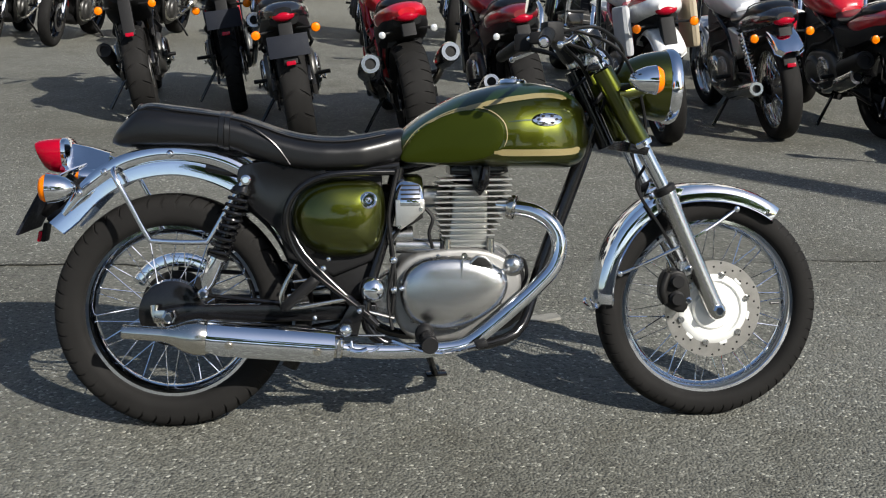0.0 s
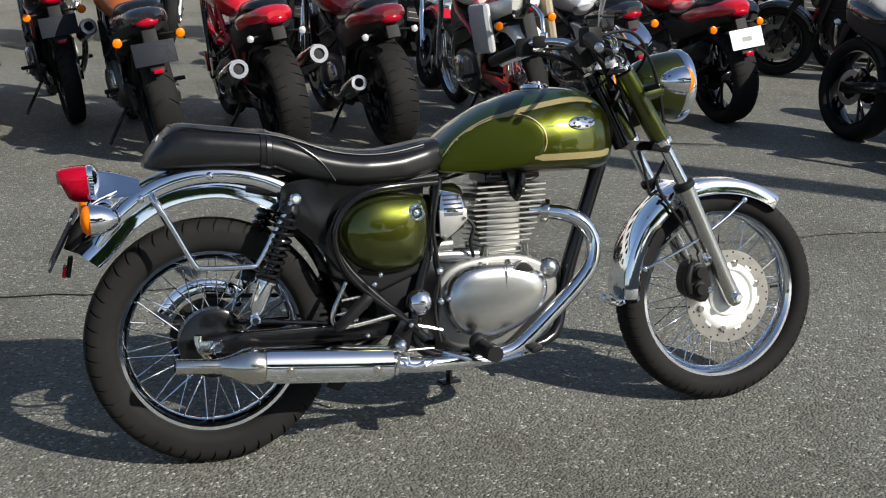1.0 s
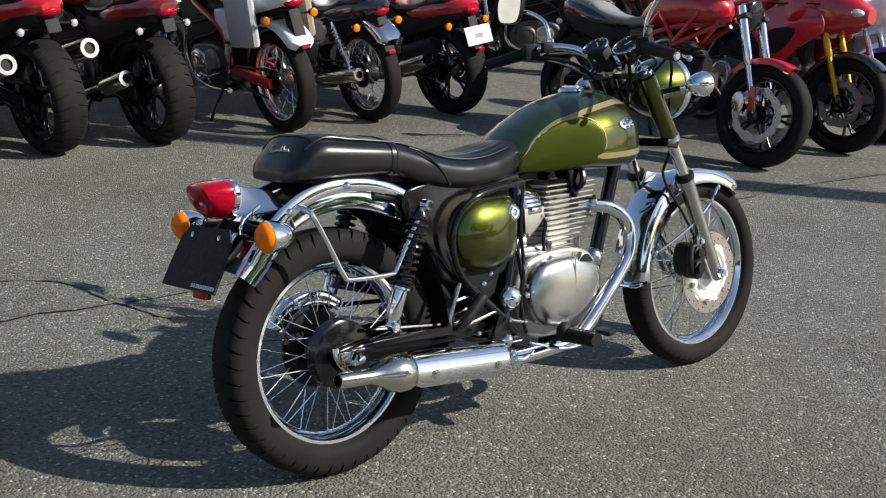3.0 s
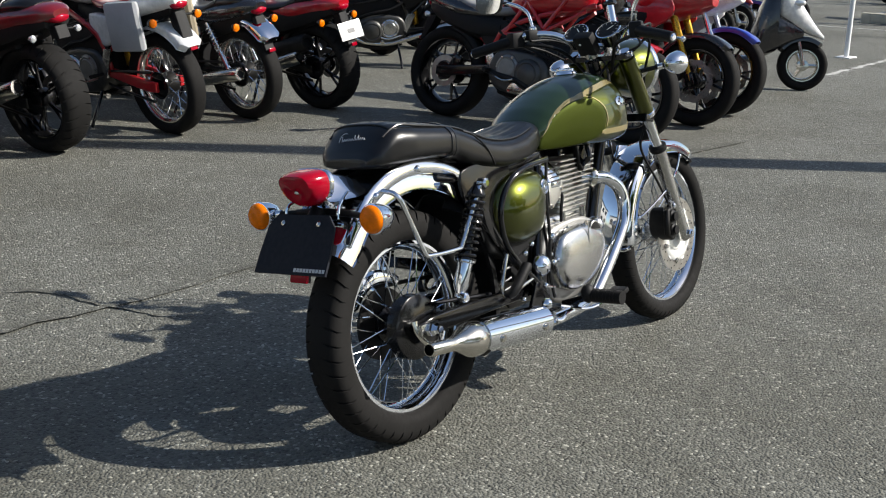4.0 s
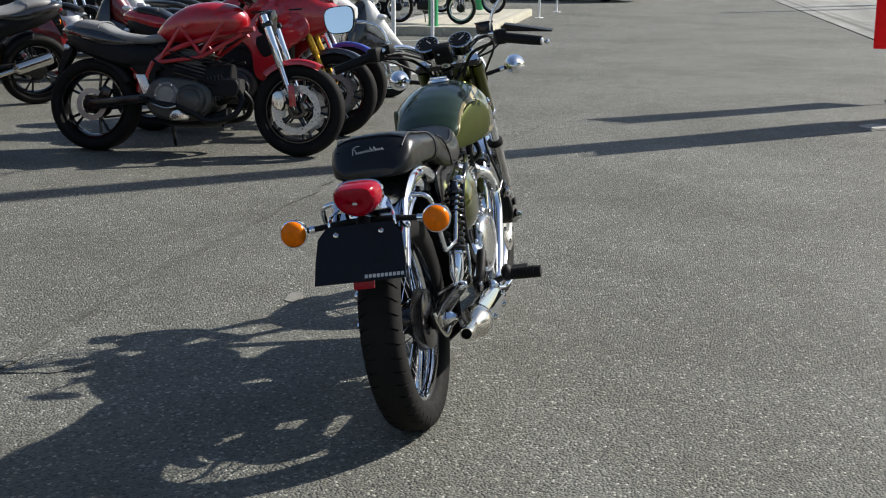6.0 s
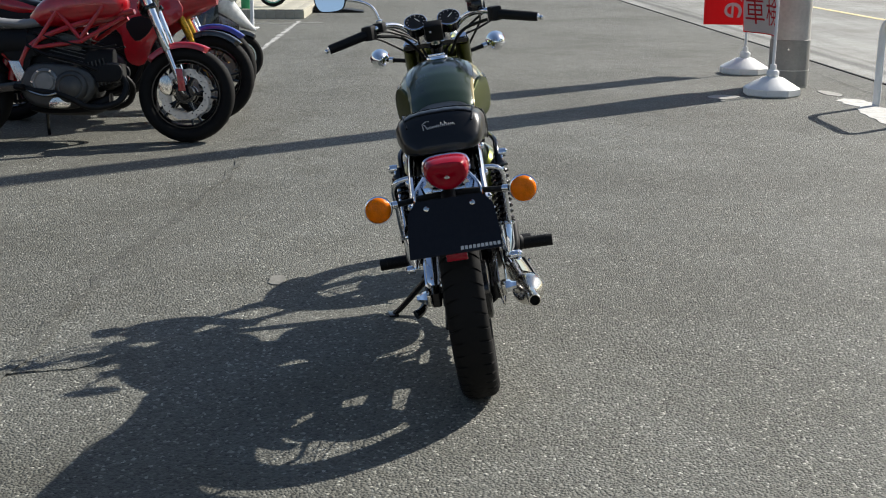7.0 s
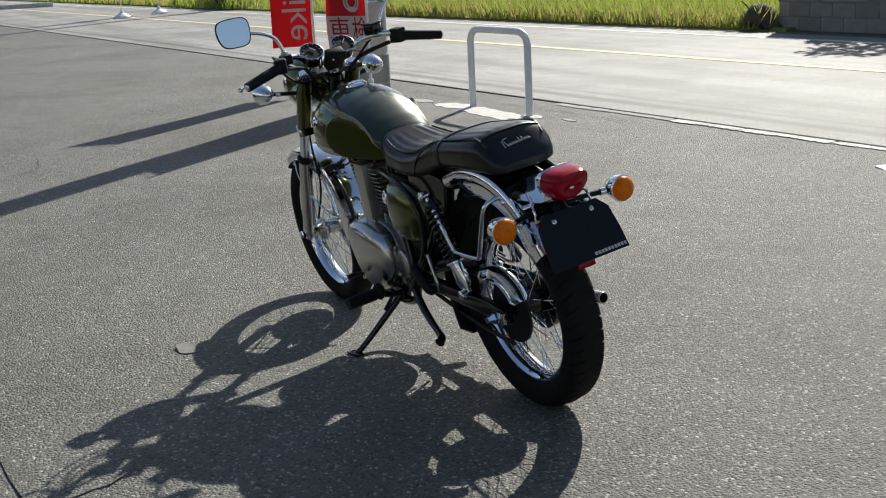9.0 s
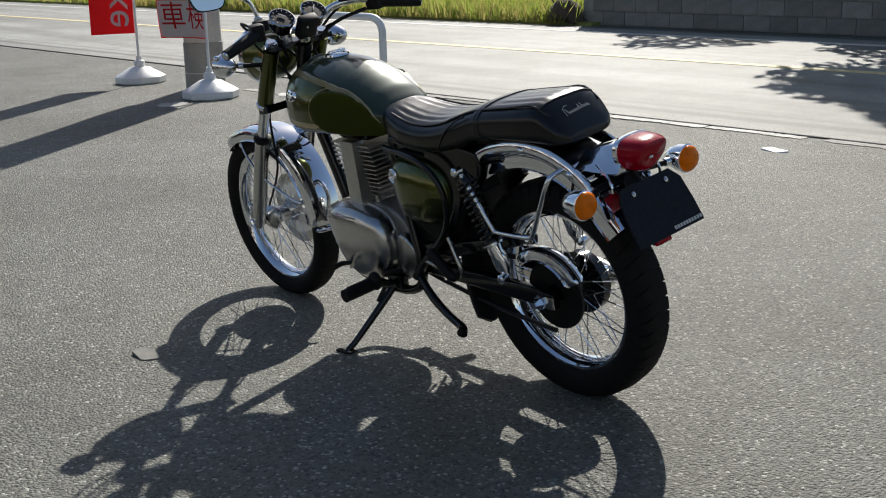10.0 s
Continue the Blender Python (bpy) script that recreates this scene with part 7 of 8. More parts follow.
for k, (x, y, c) in enumerate(((0.7, 8.3, BLACKPAINT), (1.45, 7.7, RED), (2.2, 7.6, BLACKPAINT), (2.95, 7.75, WHITE), (3.7, 7.7, RED), (4.4, 7.75, BLACKPAINT), (5.15, 7.8, RED), (5.9, 7.7, NAVY), (6.7, 7.9, RED), (7.5, 8.6, BLACKPAINT), (8.3, 8.7, RED), (9.1, 8.8, NAVY), (9.9, 8.9, SILVER), (10.8, 9.0, BLACKPAINT), (11.7, 9.1, RED))):
    o = copy_thing(first, stand_at(x, y, -91 + 6 * math.sin(k * 2.3)))
    for ch in o.children:
        if ch.name.startswith(("fuel_tank", "tail_cowl", "front_fender")):
            ch.data = ch.data.copy()
            ch.data.materials[0] = c
    tagged(o, NAMED[id(c)] + " motorcycle parked in a row behind the others", "motorcycle", "motorcycles parked in the yard")


# ---- scooters ----
def scooter(m, label, body=WHITE, lower=BLACKPAINT, group="scooters parked in a row"):
    """A parked scooter: the origin is under the rear axle, x ahead."""
    b = thing("scooter", m, label, "scooter", group)
    wb, R = 1.22, 0.215
    for nm, x in (("rear_wheel", 0), ("front_wheel", wb)):
        hub = part(nm, lathe([(-0.04, 0.02), (-0.035, 0.05), (0.035, 0.05), (0.04, 0.02)], along_y((0, 0, 0)), 20), DULLCHROME, b)
        hub.matrix_basis = Matrix.Translation((x, 0, R))
        part("tyre", tyre_mesh(R, 0.135, 0.048, 60), RUBBER, hub, "small black tyre")
        part("rim", rim_mesh(0.138, 0.034, 36), DULLCHROME, hub)
        arm = part("wheel_arm", tube([(0.03, 0, 0), (0.12, 0, 0)], [0.022, 0.014], 8, 1), DULLCHROME, hub)
        for k in (1, 2):
            again(arm, pose(0, 0, 0, 0, 120 * k, 0), hub)
    for s in SIDES:
        part("fork_leg", tube([(wb, 0.055 * s, R), (wb - 0.05, 0.055 * s, R + 0.20)], 0.017, 8, 1), ALLOY, b)
        part("grip", tube([(wb - 0.24, 0.16 * s, 0.96), (wb - 0.30, 0.32 * s, 0.95)], 0.016, 8, 1), MATTE, b)
        st = part("mirror_stem", tube([(wb - 0.22, 0.15 * s, 0.97), (wb - 0.22, 0.24 * s, 1.12)], 0.005, 6, 1), BLACK, b)
        part("mirror", ellipsoid((wb - 0.22, 0.27 * s, 1.14), (0.015, 0.055, 0.035), seg=12, rings=8), BLACK, st)
    part("front_fender", fender(V((wb, 0, R)), [(20, R + 0.03), (160, R + 0.04)], 50, 150, 0.06, 0.04, 14), lower, b)
    part("front_shield", bulge([(wb - 0.27, 0.66, 0.92, 0.10), (wb - 0.22, 0.60, 0.95, 0.150), (wb - 0.14, 0.56, 0.87, 0.140), (wb - 0.03, 0.50, 0.71, 0.105), (wb + 0.09, 0.46, 0.55, 0.055), (wb + 0.16, 0.44, 0.47, 0.02)], 20, 2.8), body, b, "glossy front shield")
    part("shield_lower", bulge([(wb - 0.34, 0.30, 0.68, 0.15), (wb - 0.24, 0.33, 0.66, 0.155), (wb - 0.12, 0.40, 0.60, 0.11), (wb - 0.02, 0.44, 0.54, 0.07)], 16, 2.8), lower, b, "dark lower shield")
    for s in SIDES:
        part("indicator", ellipsoid((wb - 0.09, 0.115 * s, 0.74), (0.06, 0.022, 0.030), seg=12, rings=8), CLEAR, b, "clear front indicator")
    part("leg_panel", bulge([(wb - 0.48, 0.22, 0.42, 0.14), (wb - 0.40, 0.24, 0.70, 0.19), (wb - 0.32, 0.28, 0.86, 0.20), (wb - 0.245, 0.32, 0.91, 0.19)], 16, 3.0), lower, b)
    part("floor_board", bulge([(0.28, 0.22, 0.30, 0.15), (0.55, 0.20, 0.27, 0.16), (wb - 0.36, 0.22, 0.30, 0.15)], 14, 3.4), lower, b, "dark footboard")
    part("rear_body", bulge([(0.42, 0.28, 0.62, 0.13), (0.30, 0.30, 0.70, 0.16), (0.05, 0.34, 0.72, 0.16), (-0.18, 0.44, 0.72, 0.12), (-0.30, 0.56, 0.68, 0.05)], 20, 2.8), body, b, "glossy rear body")
    part("seat", bulge([(0.44, 0.66, 0.72, 0.09), (0.30, 0.68, 0.77, 0.14), (0.05, 0.70, 0.79, 0.15), (-0.18, 0.71, 0.78, 0.11)], 16), VINYL, b, "black seat")
    part("engine", prism(smooth_outline([(-0.05, 0.16), (0.30, 0.18), (0.36, 0.30), (0.10, 0.32), (-0.06, 0.28)], 3), 0.05, 0.13, 0.02), IRON, b)
    part("headlamp", ellipsoid((wb - 0.14, 0, 0.90), (0.06, 0.11, 0.05), seg=16, rings=8), CLEAR, b)
    part("handlebar_cover", bulge([(wb - 0.34, 0.90, 0.98, 0.08), (wb - 0.22, 0.88, 1.02, 0.15), (wb - 0.10, 0.90, 0.97, 0.09)], 14), body, b)
    part("tail_lamp", ellipsoid((-0.27, 0, 0.64), (0.04, 0.07, 0.03), seg=14, rings=8), RED_LENS, b)
    return b


scooter(stand_at(6.30, 3.36, -59, 6), "white and black scooter standing alone by the row", WHITE, BLACKPAINT)
base = scooter(stand_at(8.9, 5.75, -74, 6), "white scooter in the row behind the first", WHITE, BLACKPAINT)
for k, (x, y, c, lo) in enumerate(((9.6, 5.9, WHITE, MATTE), (10.3, 6.0, RED, BLACKPAINT), (11.0, 6.1, WHITE, BLUE), (11.8, 6.2, BLUE, WHITE), (12.6, 6.3, SILVER, BLACKPAINT), (7.6, 6.6, DARKRED, BLACKPAINT), (8.3, 6.8, WHITE, MATTE))):
    scooter(stand_at(x, y, -74 + 4 * math.sin(k * 2.0), 6), ("white", "white", "red", "white and blue", "blue", "silver", "dark red", "white")[k] + " scooter parked in a row of scooters", c, lo)


# ---- things by the street ----
def flat_scrap(name, c, size, material, label, seed):
    r = random.Random(seed)
    ol = smooth_outline([(size[0] * math.cos(a) * (0.75 + 0.4 * r.random()), size[1] * math.sin(a) * (0.75 + 0.4 * r.random())) for a in (k * 0.785 for k in range(8))], 3)
    bm = bmesh.new()
    skin(bm, [[V((c[0] + x, c[1] + y, 0.001)) for x, y in ol], [V((c[0] + x * 0.97, c[1] + y * 0.97, 0.007 + 0.004 * math.sin(x * 40))) for x, y in ol]])
    return tagged(part(name, bm, material), label, "litter")


SCRAP = mat("weathered_card", (0.195, 0.190, 0.168), 0.85, 0.0, 0.25, 30, bump=0.3)
flat_scrap("flattened_scrap", (0.395, 0.815), (0.065, 0.036), SCRAP, "flattened grey scrap on the asphalt", 3)
flat_scrap("paper_scrap", (1.24, -3.46), (0.10, 0.05), WHITEPLASTIC, "white paper scrap lying by the kerb", 4)

tagged(part("barrier", tube([(5.57, -3.09, -0.02), (5.57, -3.09, 0.50), (5.565, -3.09, 0.585), (5.53, -3.092, 0.645), (5.45, -3.095, 0.672), (5.30, -3.10, 0.675), (4.95, -3.12, 0.675), (4.80, -3.125, 0.672), (4.72, -3.13, 0.645), (4.685, -3.135, 0.585), (4.68, -3.135, 0.50), (4.68, -3.135, -0.02)], 0.030, 16, 3), GALV), "white tubular hoop barrier set in concrete", "barrier")
BRIGHTCON = mat("bright_concrete", (0.56, 0.55, 0.51), 0.85, 0.0, 0.3, 14, bump=0.4, bscale=70)
rng = random.Random(21)
for cx_, cy_, rx_, ry_, turn, surface in ((5.05, -2.98, 0.50, 0.165, -3, BRIGHTCON), (5.72, -2.99, 0.29, 0.13, 8, BRIGHTCON), (4.62, -3.13, 0.13, 0.06, 0, BRIGHTCON), (6.32, -2.93, 0.20, 0.075, 12, CONCRETE), (6.02, -1.95, 0.13, 0.15, 30, CONCRETE), (4.22, -3.22, 0.10, 0.03, 0, CONCRETE)):
    tm = pose(cx_, cy_, 0, 0, 0, turn)
    ol = smooth_outline([(rx_ * math.cos(a) * rng.uniform(0.80, 1.10), ry_ * math.sin(a) * rng.uniform(0.72, 1.12)) for a in (k * 0.2618 for k in range(24))], 3)
    bm = bmesh.new()
    skin(bm, [[tm @ V((x, y, z)) for x, y in ol] for z in (-0.01, 0.004 + 0.0015 * rng.random())])
    tagged(part("concrete_patch", bm, surface), "pale broken concrete patch in the asphalt", "concrete", kind="structure")

POLE = V((6.86, -2.69, 0))
pole = thing("utility_pole", Matrix.Translation(POLE), "tall round grey concrete utility pole", "pole")
part("shaft", lathe([(-0.1, 0.170), (0.9, 0.168), (9.0, 0.115)], IDENT, 32), POLECON, pole)
band = part("band", lathe([(0.012, 0.171), (0.012, 0.177), (0.42, 0.176), (0.424, 0.172), (0.424, 0.169)], IDENT, 32), SLEEVE, pole, "dark grey protective sleeve")
part("band_seam", lathe([(0.148, 0.1765), (0.150, 0.1785), (0.156, 0.1785), (0.158, 0.1765)], IDENT, 32), POLECON, band)
part("band_rivet", lathe([(0, 0.009), (0.004, 0.008), (0.006, 0.003)], axis((-0.168, 0.052, 0.345), (-1.168, 0.372, 0.345)), 10), DULLCHROME, band)
for z in (0.9, 1.9):
    part("strap", lathe([(z, 0.169), (z + 0.02, 0.171), (z + 0.03, 0.166)], IDENT, 28), DULLCHROME, pole)


def glyph(ch, size, thick, grow=0.0):
    """A character of the built-in font as a mesh, centred, in x and y."""
    cu = bpy.data.curves.new("glyph", "FONT")
    cu.body, cu.size, cu.align_x, cu.align_y, cu.extrude, cu.offset = ch, size, "CENTER", "CENTER", thick, grow
    ob = bpy.data.objects.new("glyph", cu)
    scene.collection.objects.link(ob)
    bpy.context.view_layer.update()
    me = bpy.data.meshes.new_from_object(ob.evaluated_get(bpy.context.evaluated_depsgraph_get()))
    bpy.data.objects.remove(ob)
    bpy.data.curves.remove(cu)
    bm = bmesh.new()
    bm.from_mesh(me)
    bpy.data.meshes.remove(me)
    return bm


def sheet_piece(w, h, thick):
    """A thin panel cut into small squares, so that it can follow the cloth."""
    nu, nz = max(1, round(w / 0.04)), max(1, round(h / 0.06))
    bm = bmesh.new()
    for z in (-thick / 2, thick / 2):
        grid = [[bm.verts.new((w * (i / nu - 0.5), h * (j / nz - 0.5), z)) for i in range(nu + 1)] for j in range(nz + 1)]
        for j in range(nz):
            for i in range(nu):
                bm.faces.new((grid[j][i], grid[j][i + 1], grid[j + 1][i + 1], grid[j + 1][i]))
    return bm


def banner(c, toward, label, marks, cloth, z0=0.62, z1=2.40, w=0.58, curl=0.06, group="shop banners on white stands"):
    """A banner on a white pole in a water-filled foot; marks are (text, size, u, z, colour, outline)."""
    b = thing("banner", Matrix.Translation(c), label, "banner", group)
    oct_ = [(0.24 * math.cos(a), 0.24 * math.sin(a)) for a in (radians(22.5 + 45 * k) for k in range(8))]
    bm = bmesh.new()
    skin(bm, [[V((x * f, y * f, z)) for x, y in oct_] for z, f in ((0.0, 0.95), (0.012, 1.0), (0.062, 1.0), (0.072, 0.96), (0.140, 0.46), (0.150, 0.40), (0.156, 0.28))])
    foot = part("stand_foot", bm, WHITEPLASTIC, b, "white plastic water-filled foot")
    part("foot_cap", lathe([(0.150, 0.040), (0.165, 0.052), (0.195, 0.054), (0.212, 0.044), (0.218, 0.028), (0.26, 0.026)], IDENT, 16), WHITEPLASTIC, foot)
    part("pole", tube([(0, 0, 0.2), (0, 0, z1 + 0.08)], 0.013, 10, 1), WHITEPLASTIC, b, "thin white pole")
    d = V((math.cos(radians(toward)), math.sin(radians(toward)), 0))
    n = V((d.y, -d.x, 0))
    part("cross_bar", tube([V((0, 0, z1 + 0.06)), d * w + V((0, 0, z1 + 0.06))], 0.007, 8, 1), WHITEPLASTIC, b)

    def at(u, z, off):
        sway = curl * math.sin(u * 5.0 + z * 2.2) * (1.2 - (z - z0) / (z1 - z0)) * u / w
        return d * u + V((0, 0, z)) + n * (sway + off)

    bm = bmesh.new()
    nu, nz = 14, 30
    for off, flip in ((0.0012, False), (-0.0012, True)):
        grid = [[bm.verts.new(at(0.015 + (w - 0.015) * i / nu, z0 + (z1 - z0) * j / nz, off)) for i in range(nu + 1)] for j in range(nz + 1)]
        for j in range(nz):
            for i in range(nu):
                q = (grid[j][i], grid[j][i + 1], grid[j + 1][i + 1], grid[j + 1][i])
                bm.faces.new(tuple(reversed(q)) if flip else q)
    sheet = part("cloth", bm, cloth, b, "printed cloth")
    for text, size, u, z, ink, outline in marks:
        for grow, thick, material in ((outline, 0.0022, WHITEINK), (0.0, 0.0032, ink)) if outline else ((0.0, 0.0030, ink),):
            g = sheet_piece(size[0], size[1], 0.0044) if isinstance(size, tuple) else glyph(text.strip("|~"), size, thick, grow)
            if text.startswith("|"):
                g.transform(Matrix.Rotation(radians(-90), 4, "Z"))
            if text.startswith("~"):
                g.transform(Matrix.Scale(-1, 4, (1, 0, 0)))
            for v in g.verts:
                v.co = at(u + v.co.x, z + v.co.y, v.co.z)
            part("printed_bar" if isinstance(size, tuple) else "character", g, material, sheet)
    return b


banner(V((6.2, -2.4, 0)), 9, "red banner with a white lettered lower end on a white stand",
       [("検", 0.46, 0.30, 1.30, INK, 0.014), ("車", 0.46, 0.30, 1.84, INK, 0.014), ("O", 0.24, 0.24, 0.93, GREYINK, 0.012), ("", (0.53, 0.31), 0.287, 0.655, WHITEINK, 0), ("~検", 0.25, 0.155, 0.665, CLOTH, 0), ("~車", 0.25, 0.415, 0.665, CLOTH, 0)], CLOTH, z0=0.49, w=0.56, curl=0.09)
banner(V((7.85, -2.5, 0)), 76, "red banner with white lettering on a white stand",
       [("|bike", 0.36, 0.17, 0.83, WHITEINK, 0), ("", (0.12, 1.0), 0.33, 1.75, INK, 0)], CLOTH, z0=0.47, w=0.42)
banner(V((33.0, -9.6, 0)), 170, "orange and white banner beside a far pole", [("", (0.5, 0.7), 0.30, 1.30, AMBER, 0)], WHITEINK, w=0.65)
banner(V((30.5, -5.2, 0)), 95, "plain white banner across the street", [], WHITEINK)
banner(V((32.0, -6.6, 0)), 95, "plain white banner across the street", [], WHITEINK)
far_pole = thing("utility_pole", Matrix.Translation((32.3, -8.8, 0)), "leaning grey utility pole with dark footing", "pole")
part("shaft", tube([(0, 0, 0), (-0.4, 0.1, 8.0)], [0.17, 0.12], 14, 1), CONCRETE, far_pole)
part("footing", lathe([(0, 0.42), (0.75, 0.38), (0.85, 0.28)], IDENT, 10), IRON, far_pole, "dark timber footing")

# ---- block wall, grass, trees ----
wall = tagged(slab("wall_far", -22, 9.35, -7.30, -7.12, 0, 1.1, CONCRETE), "dark weathered block wall along the street", "wall", kind="structure")
first_block = None
k = 0
for row in range(5):
    for col in range(60):
        m = ROAD @ pose(9.15 - 0.40 * col - (0.2 if row % 2 else 0), -7.105, 0.105 + 0.2 * row)
        if first_block is None:
            first_block = part("block", block((0.392, 0.03, 0.192), IDENT, 0.004), BLOCKWALL, wall)
            first_block.matrix_basis = m
        else:
            again(first_block, m, wall)
heap = tagged(new("debris_heap"), "dark heap of branches and litter at the wall end", "debris")
heap.matrix_basis = ROAD @ pose(9.62, -7.0, 0.0)
rng = random.Random(8)
mound = bulge([(-0.34, 0.0, 0.05, 0.08), (-0.20, 0.0, 0.24, 0.20), (0.0, 0.0, 0.36, 0.26), (0.18, 0.0, 0.22, 0.20), (0.34, 0.0, 0.04, 0.08)], 14, 2.2)
for v in mound.verts:
    v.co += V((rng.uniform(-0.03, 0.03), rng.uniform(-0.03, 0.03), rng.uniform(0, 0.05) if v.co.z > 0.02 else 0))
part("mound", mound, BARK, heap)
for k in range(22):
    a, r = 6.283 * rng.random(), 0.28 * rng.random()
    p = V((r * math.cos(a), 0.7 * r * math.sin(a), 0.05 + 0.25 * rng.random()))
    q = p + V((rng.uniform(-0.22, 0.22), rng.uniform(-0.18, 0.18), rng.uniform(-0.04, 0.20)))
    part("branch", tube([p, (p + q) / 2 + V((0, 0, 0.02)), q], [0.014, 0.010, 0.005], 6, 2), BARK, heap)


def blades(name, boxes, count, h0, h1, material, label, seed, width=0.012):
    """Grass as many bent blades, in boxes of the street's plan."""
    r = np.random.RandomState(seed)
    verts, faces = [], []
    for (x0, x1, y0, y1), share in boxes:
        n = int(count * share)
        xs_, ys_ = r.uniform(x0, x1, n), r.uniform(y0, y1, n)
        hs, an, ln = r.uniform(h0, h1, n), r.uniform(0, 6.283, n), r.uniform(-0.5, 0.5, (n, 2))
        for x, y, h, a, (lx, ly) in zip(xs_, ys_, hs, an, ln):
            far_ = 1 + max(0, (x - 12) / 14)
            w = width * far_
            p = ROAD @ V((x, y, 0.04))
            dx, dy = w * math.cos(a), w * math.sin(a)
            i = len(verts)
            verts += [(p.x - dx, p.y - dy, p.z), (p.x + dx, p.y + dy, p.z), (p.x + lx * h * 0.5 + dx * 0.6, p.y + ly * h * 0.5 + dy * 0.6, p.z + h * 0.6), (p.x + lx * h, p.y + ly * h, p.z + h)]
            faces += [(i, i + 1, i + 2), (i, i + 2, i + 3)]
    me = bpy.data.meshes.new(name)
    me.from_pydata(verts, [], faces)
    me.materials.append(material)
    return tagged(new(name, me), label, "grass", kind="stuff")


blades("grass", [((9.3, 22, -12, -6.75), 0.5), ((22, 60, -22, -6.8), 0.5)], 42000, 0.12, 0.42, GRASS, "tall sunlit green grass on the verge", 3)
blades("dry_grass", [((9.4, 24, -8.3, -6.7), 0.7), ((24, 50, -9, -6.8), 0.3)], 9000, 0.10, 0.34, DRY, "yellow dry grass along the street edge", 4)
blades("weeds", [((30.5, 36.5, -7.6, -6.5), 1.0)], 1500, 0.1, 0.4, GRASS, "weeds round the far pole", 6)


def leafy(name, m, label, trunk_h, crown, count, size, seed, category="tree"):
    """trunk with limbs, and a crown of separate leaves in clumps."""
    r = random.Random(seed)
    t = thing(name, m, label, category)
    bm = bmesh.new()
    tube([(0, 0, 0), (0.08, 0.04, trunk_h * 0.5), (0.0, 0.1, trunk_h)], [0.20, 0.15, 0.11], 10, 3, bm)
    clumps = []
    for k in range(16):
        a, e = 6.283 * r.random(), r.random()
        q = V((crown[0] * math.cos(a) * (0.35 + 0.6 * r.random()), crown[1] * math.sin(a) * (0.35 + 0.6 * r.random()), trunk_h + crown[2] * (e * 1.6 - 0.4)))
        clumps.append((q, 0.55 + 0.5 * r.random()))
        tube([(0, 0.05, trunk_h * (0.6 + 0.4 * r.random())), (q.x * 0.5, q.y * 0.5, trunk_h + (q.z - trunk_h) * 0.6), q], [0.07, 0.045, 0.015], 6, 2, bm)
    part("trunk", bm, BARK, t, "rough brown trunk with limbs")
    verts, faces = [], []
    for k in range(count):
        q, s = clumps[k % len(clumps)]
        d = V((r.gauss(0, 1), r.gauss(0, 1), r.gauss(0, 0.8)))
        p = q + d.normalized() * s * crown[2] * 0.55 * (r.random() ** 0.4)
        rot = Euler((r.random() * 6.28, r.random() * 6.28, r.random() * 6.28)).to_matrix()
        i = len(verts)
        for u, v in ((-1, 0), (0, -0.45), (1, 0), (0, 0.45)):
            verts.append(p + rot @ V((u * size, v * size, 0)))
        faces.append((i, i + 1, i + 2, i + 3))
    me = bpy.data.meshes.new("crown")
    me.from_pydata([tuple(v) for v in verts], [], faces)
    me.materials.append(LEAF)
    ob = new("crown", me)
    ob.parent = t
    return t


leafy("tree", pose(4.5, -12.0, 0), "broad green tree behind the block wall", 3.6, (2.6, 2.4, 1.9), 13000, 0.13, 1)
leafy("tree", pose(1.6, -12.2, 0), "broad green tree behind the block wall", 3.4, (3.0, 2.4, 1.9), 13000, 0.13, 2)
leafy("tree", pose(9.4, -13.2, 0), "slim green tree behind the block wall", 2.2, (1.5, 1.3, 1.1), 3000, 0.11, 5)
for k in range(9):
    leafy("bush", pose(8.0 - 1.25 * k, -11.25 - 0.08 * (k - 1), 0), "leafy green bush growing over the block wall", 0.9, (0.85, 0.55, 0.42), 900, 0.13, 20 + k, "bush")
leafy("bush", pose(34.8, -10.9, 0), "dark green rounded bush by the street", 0.7, (0.9, 0.9, 1.5), 5000, 0.11, 3, "bush")


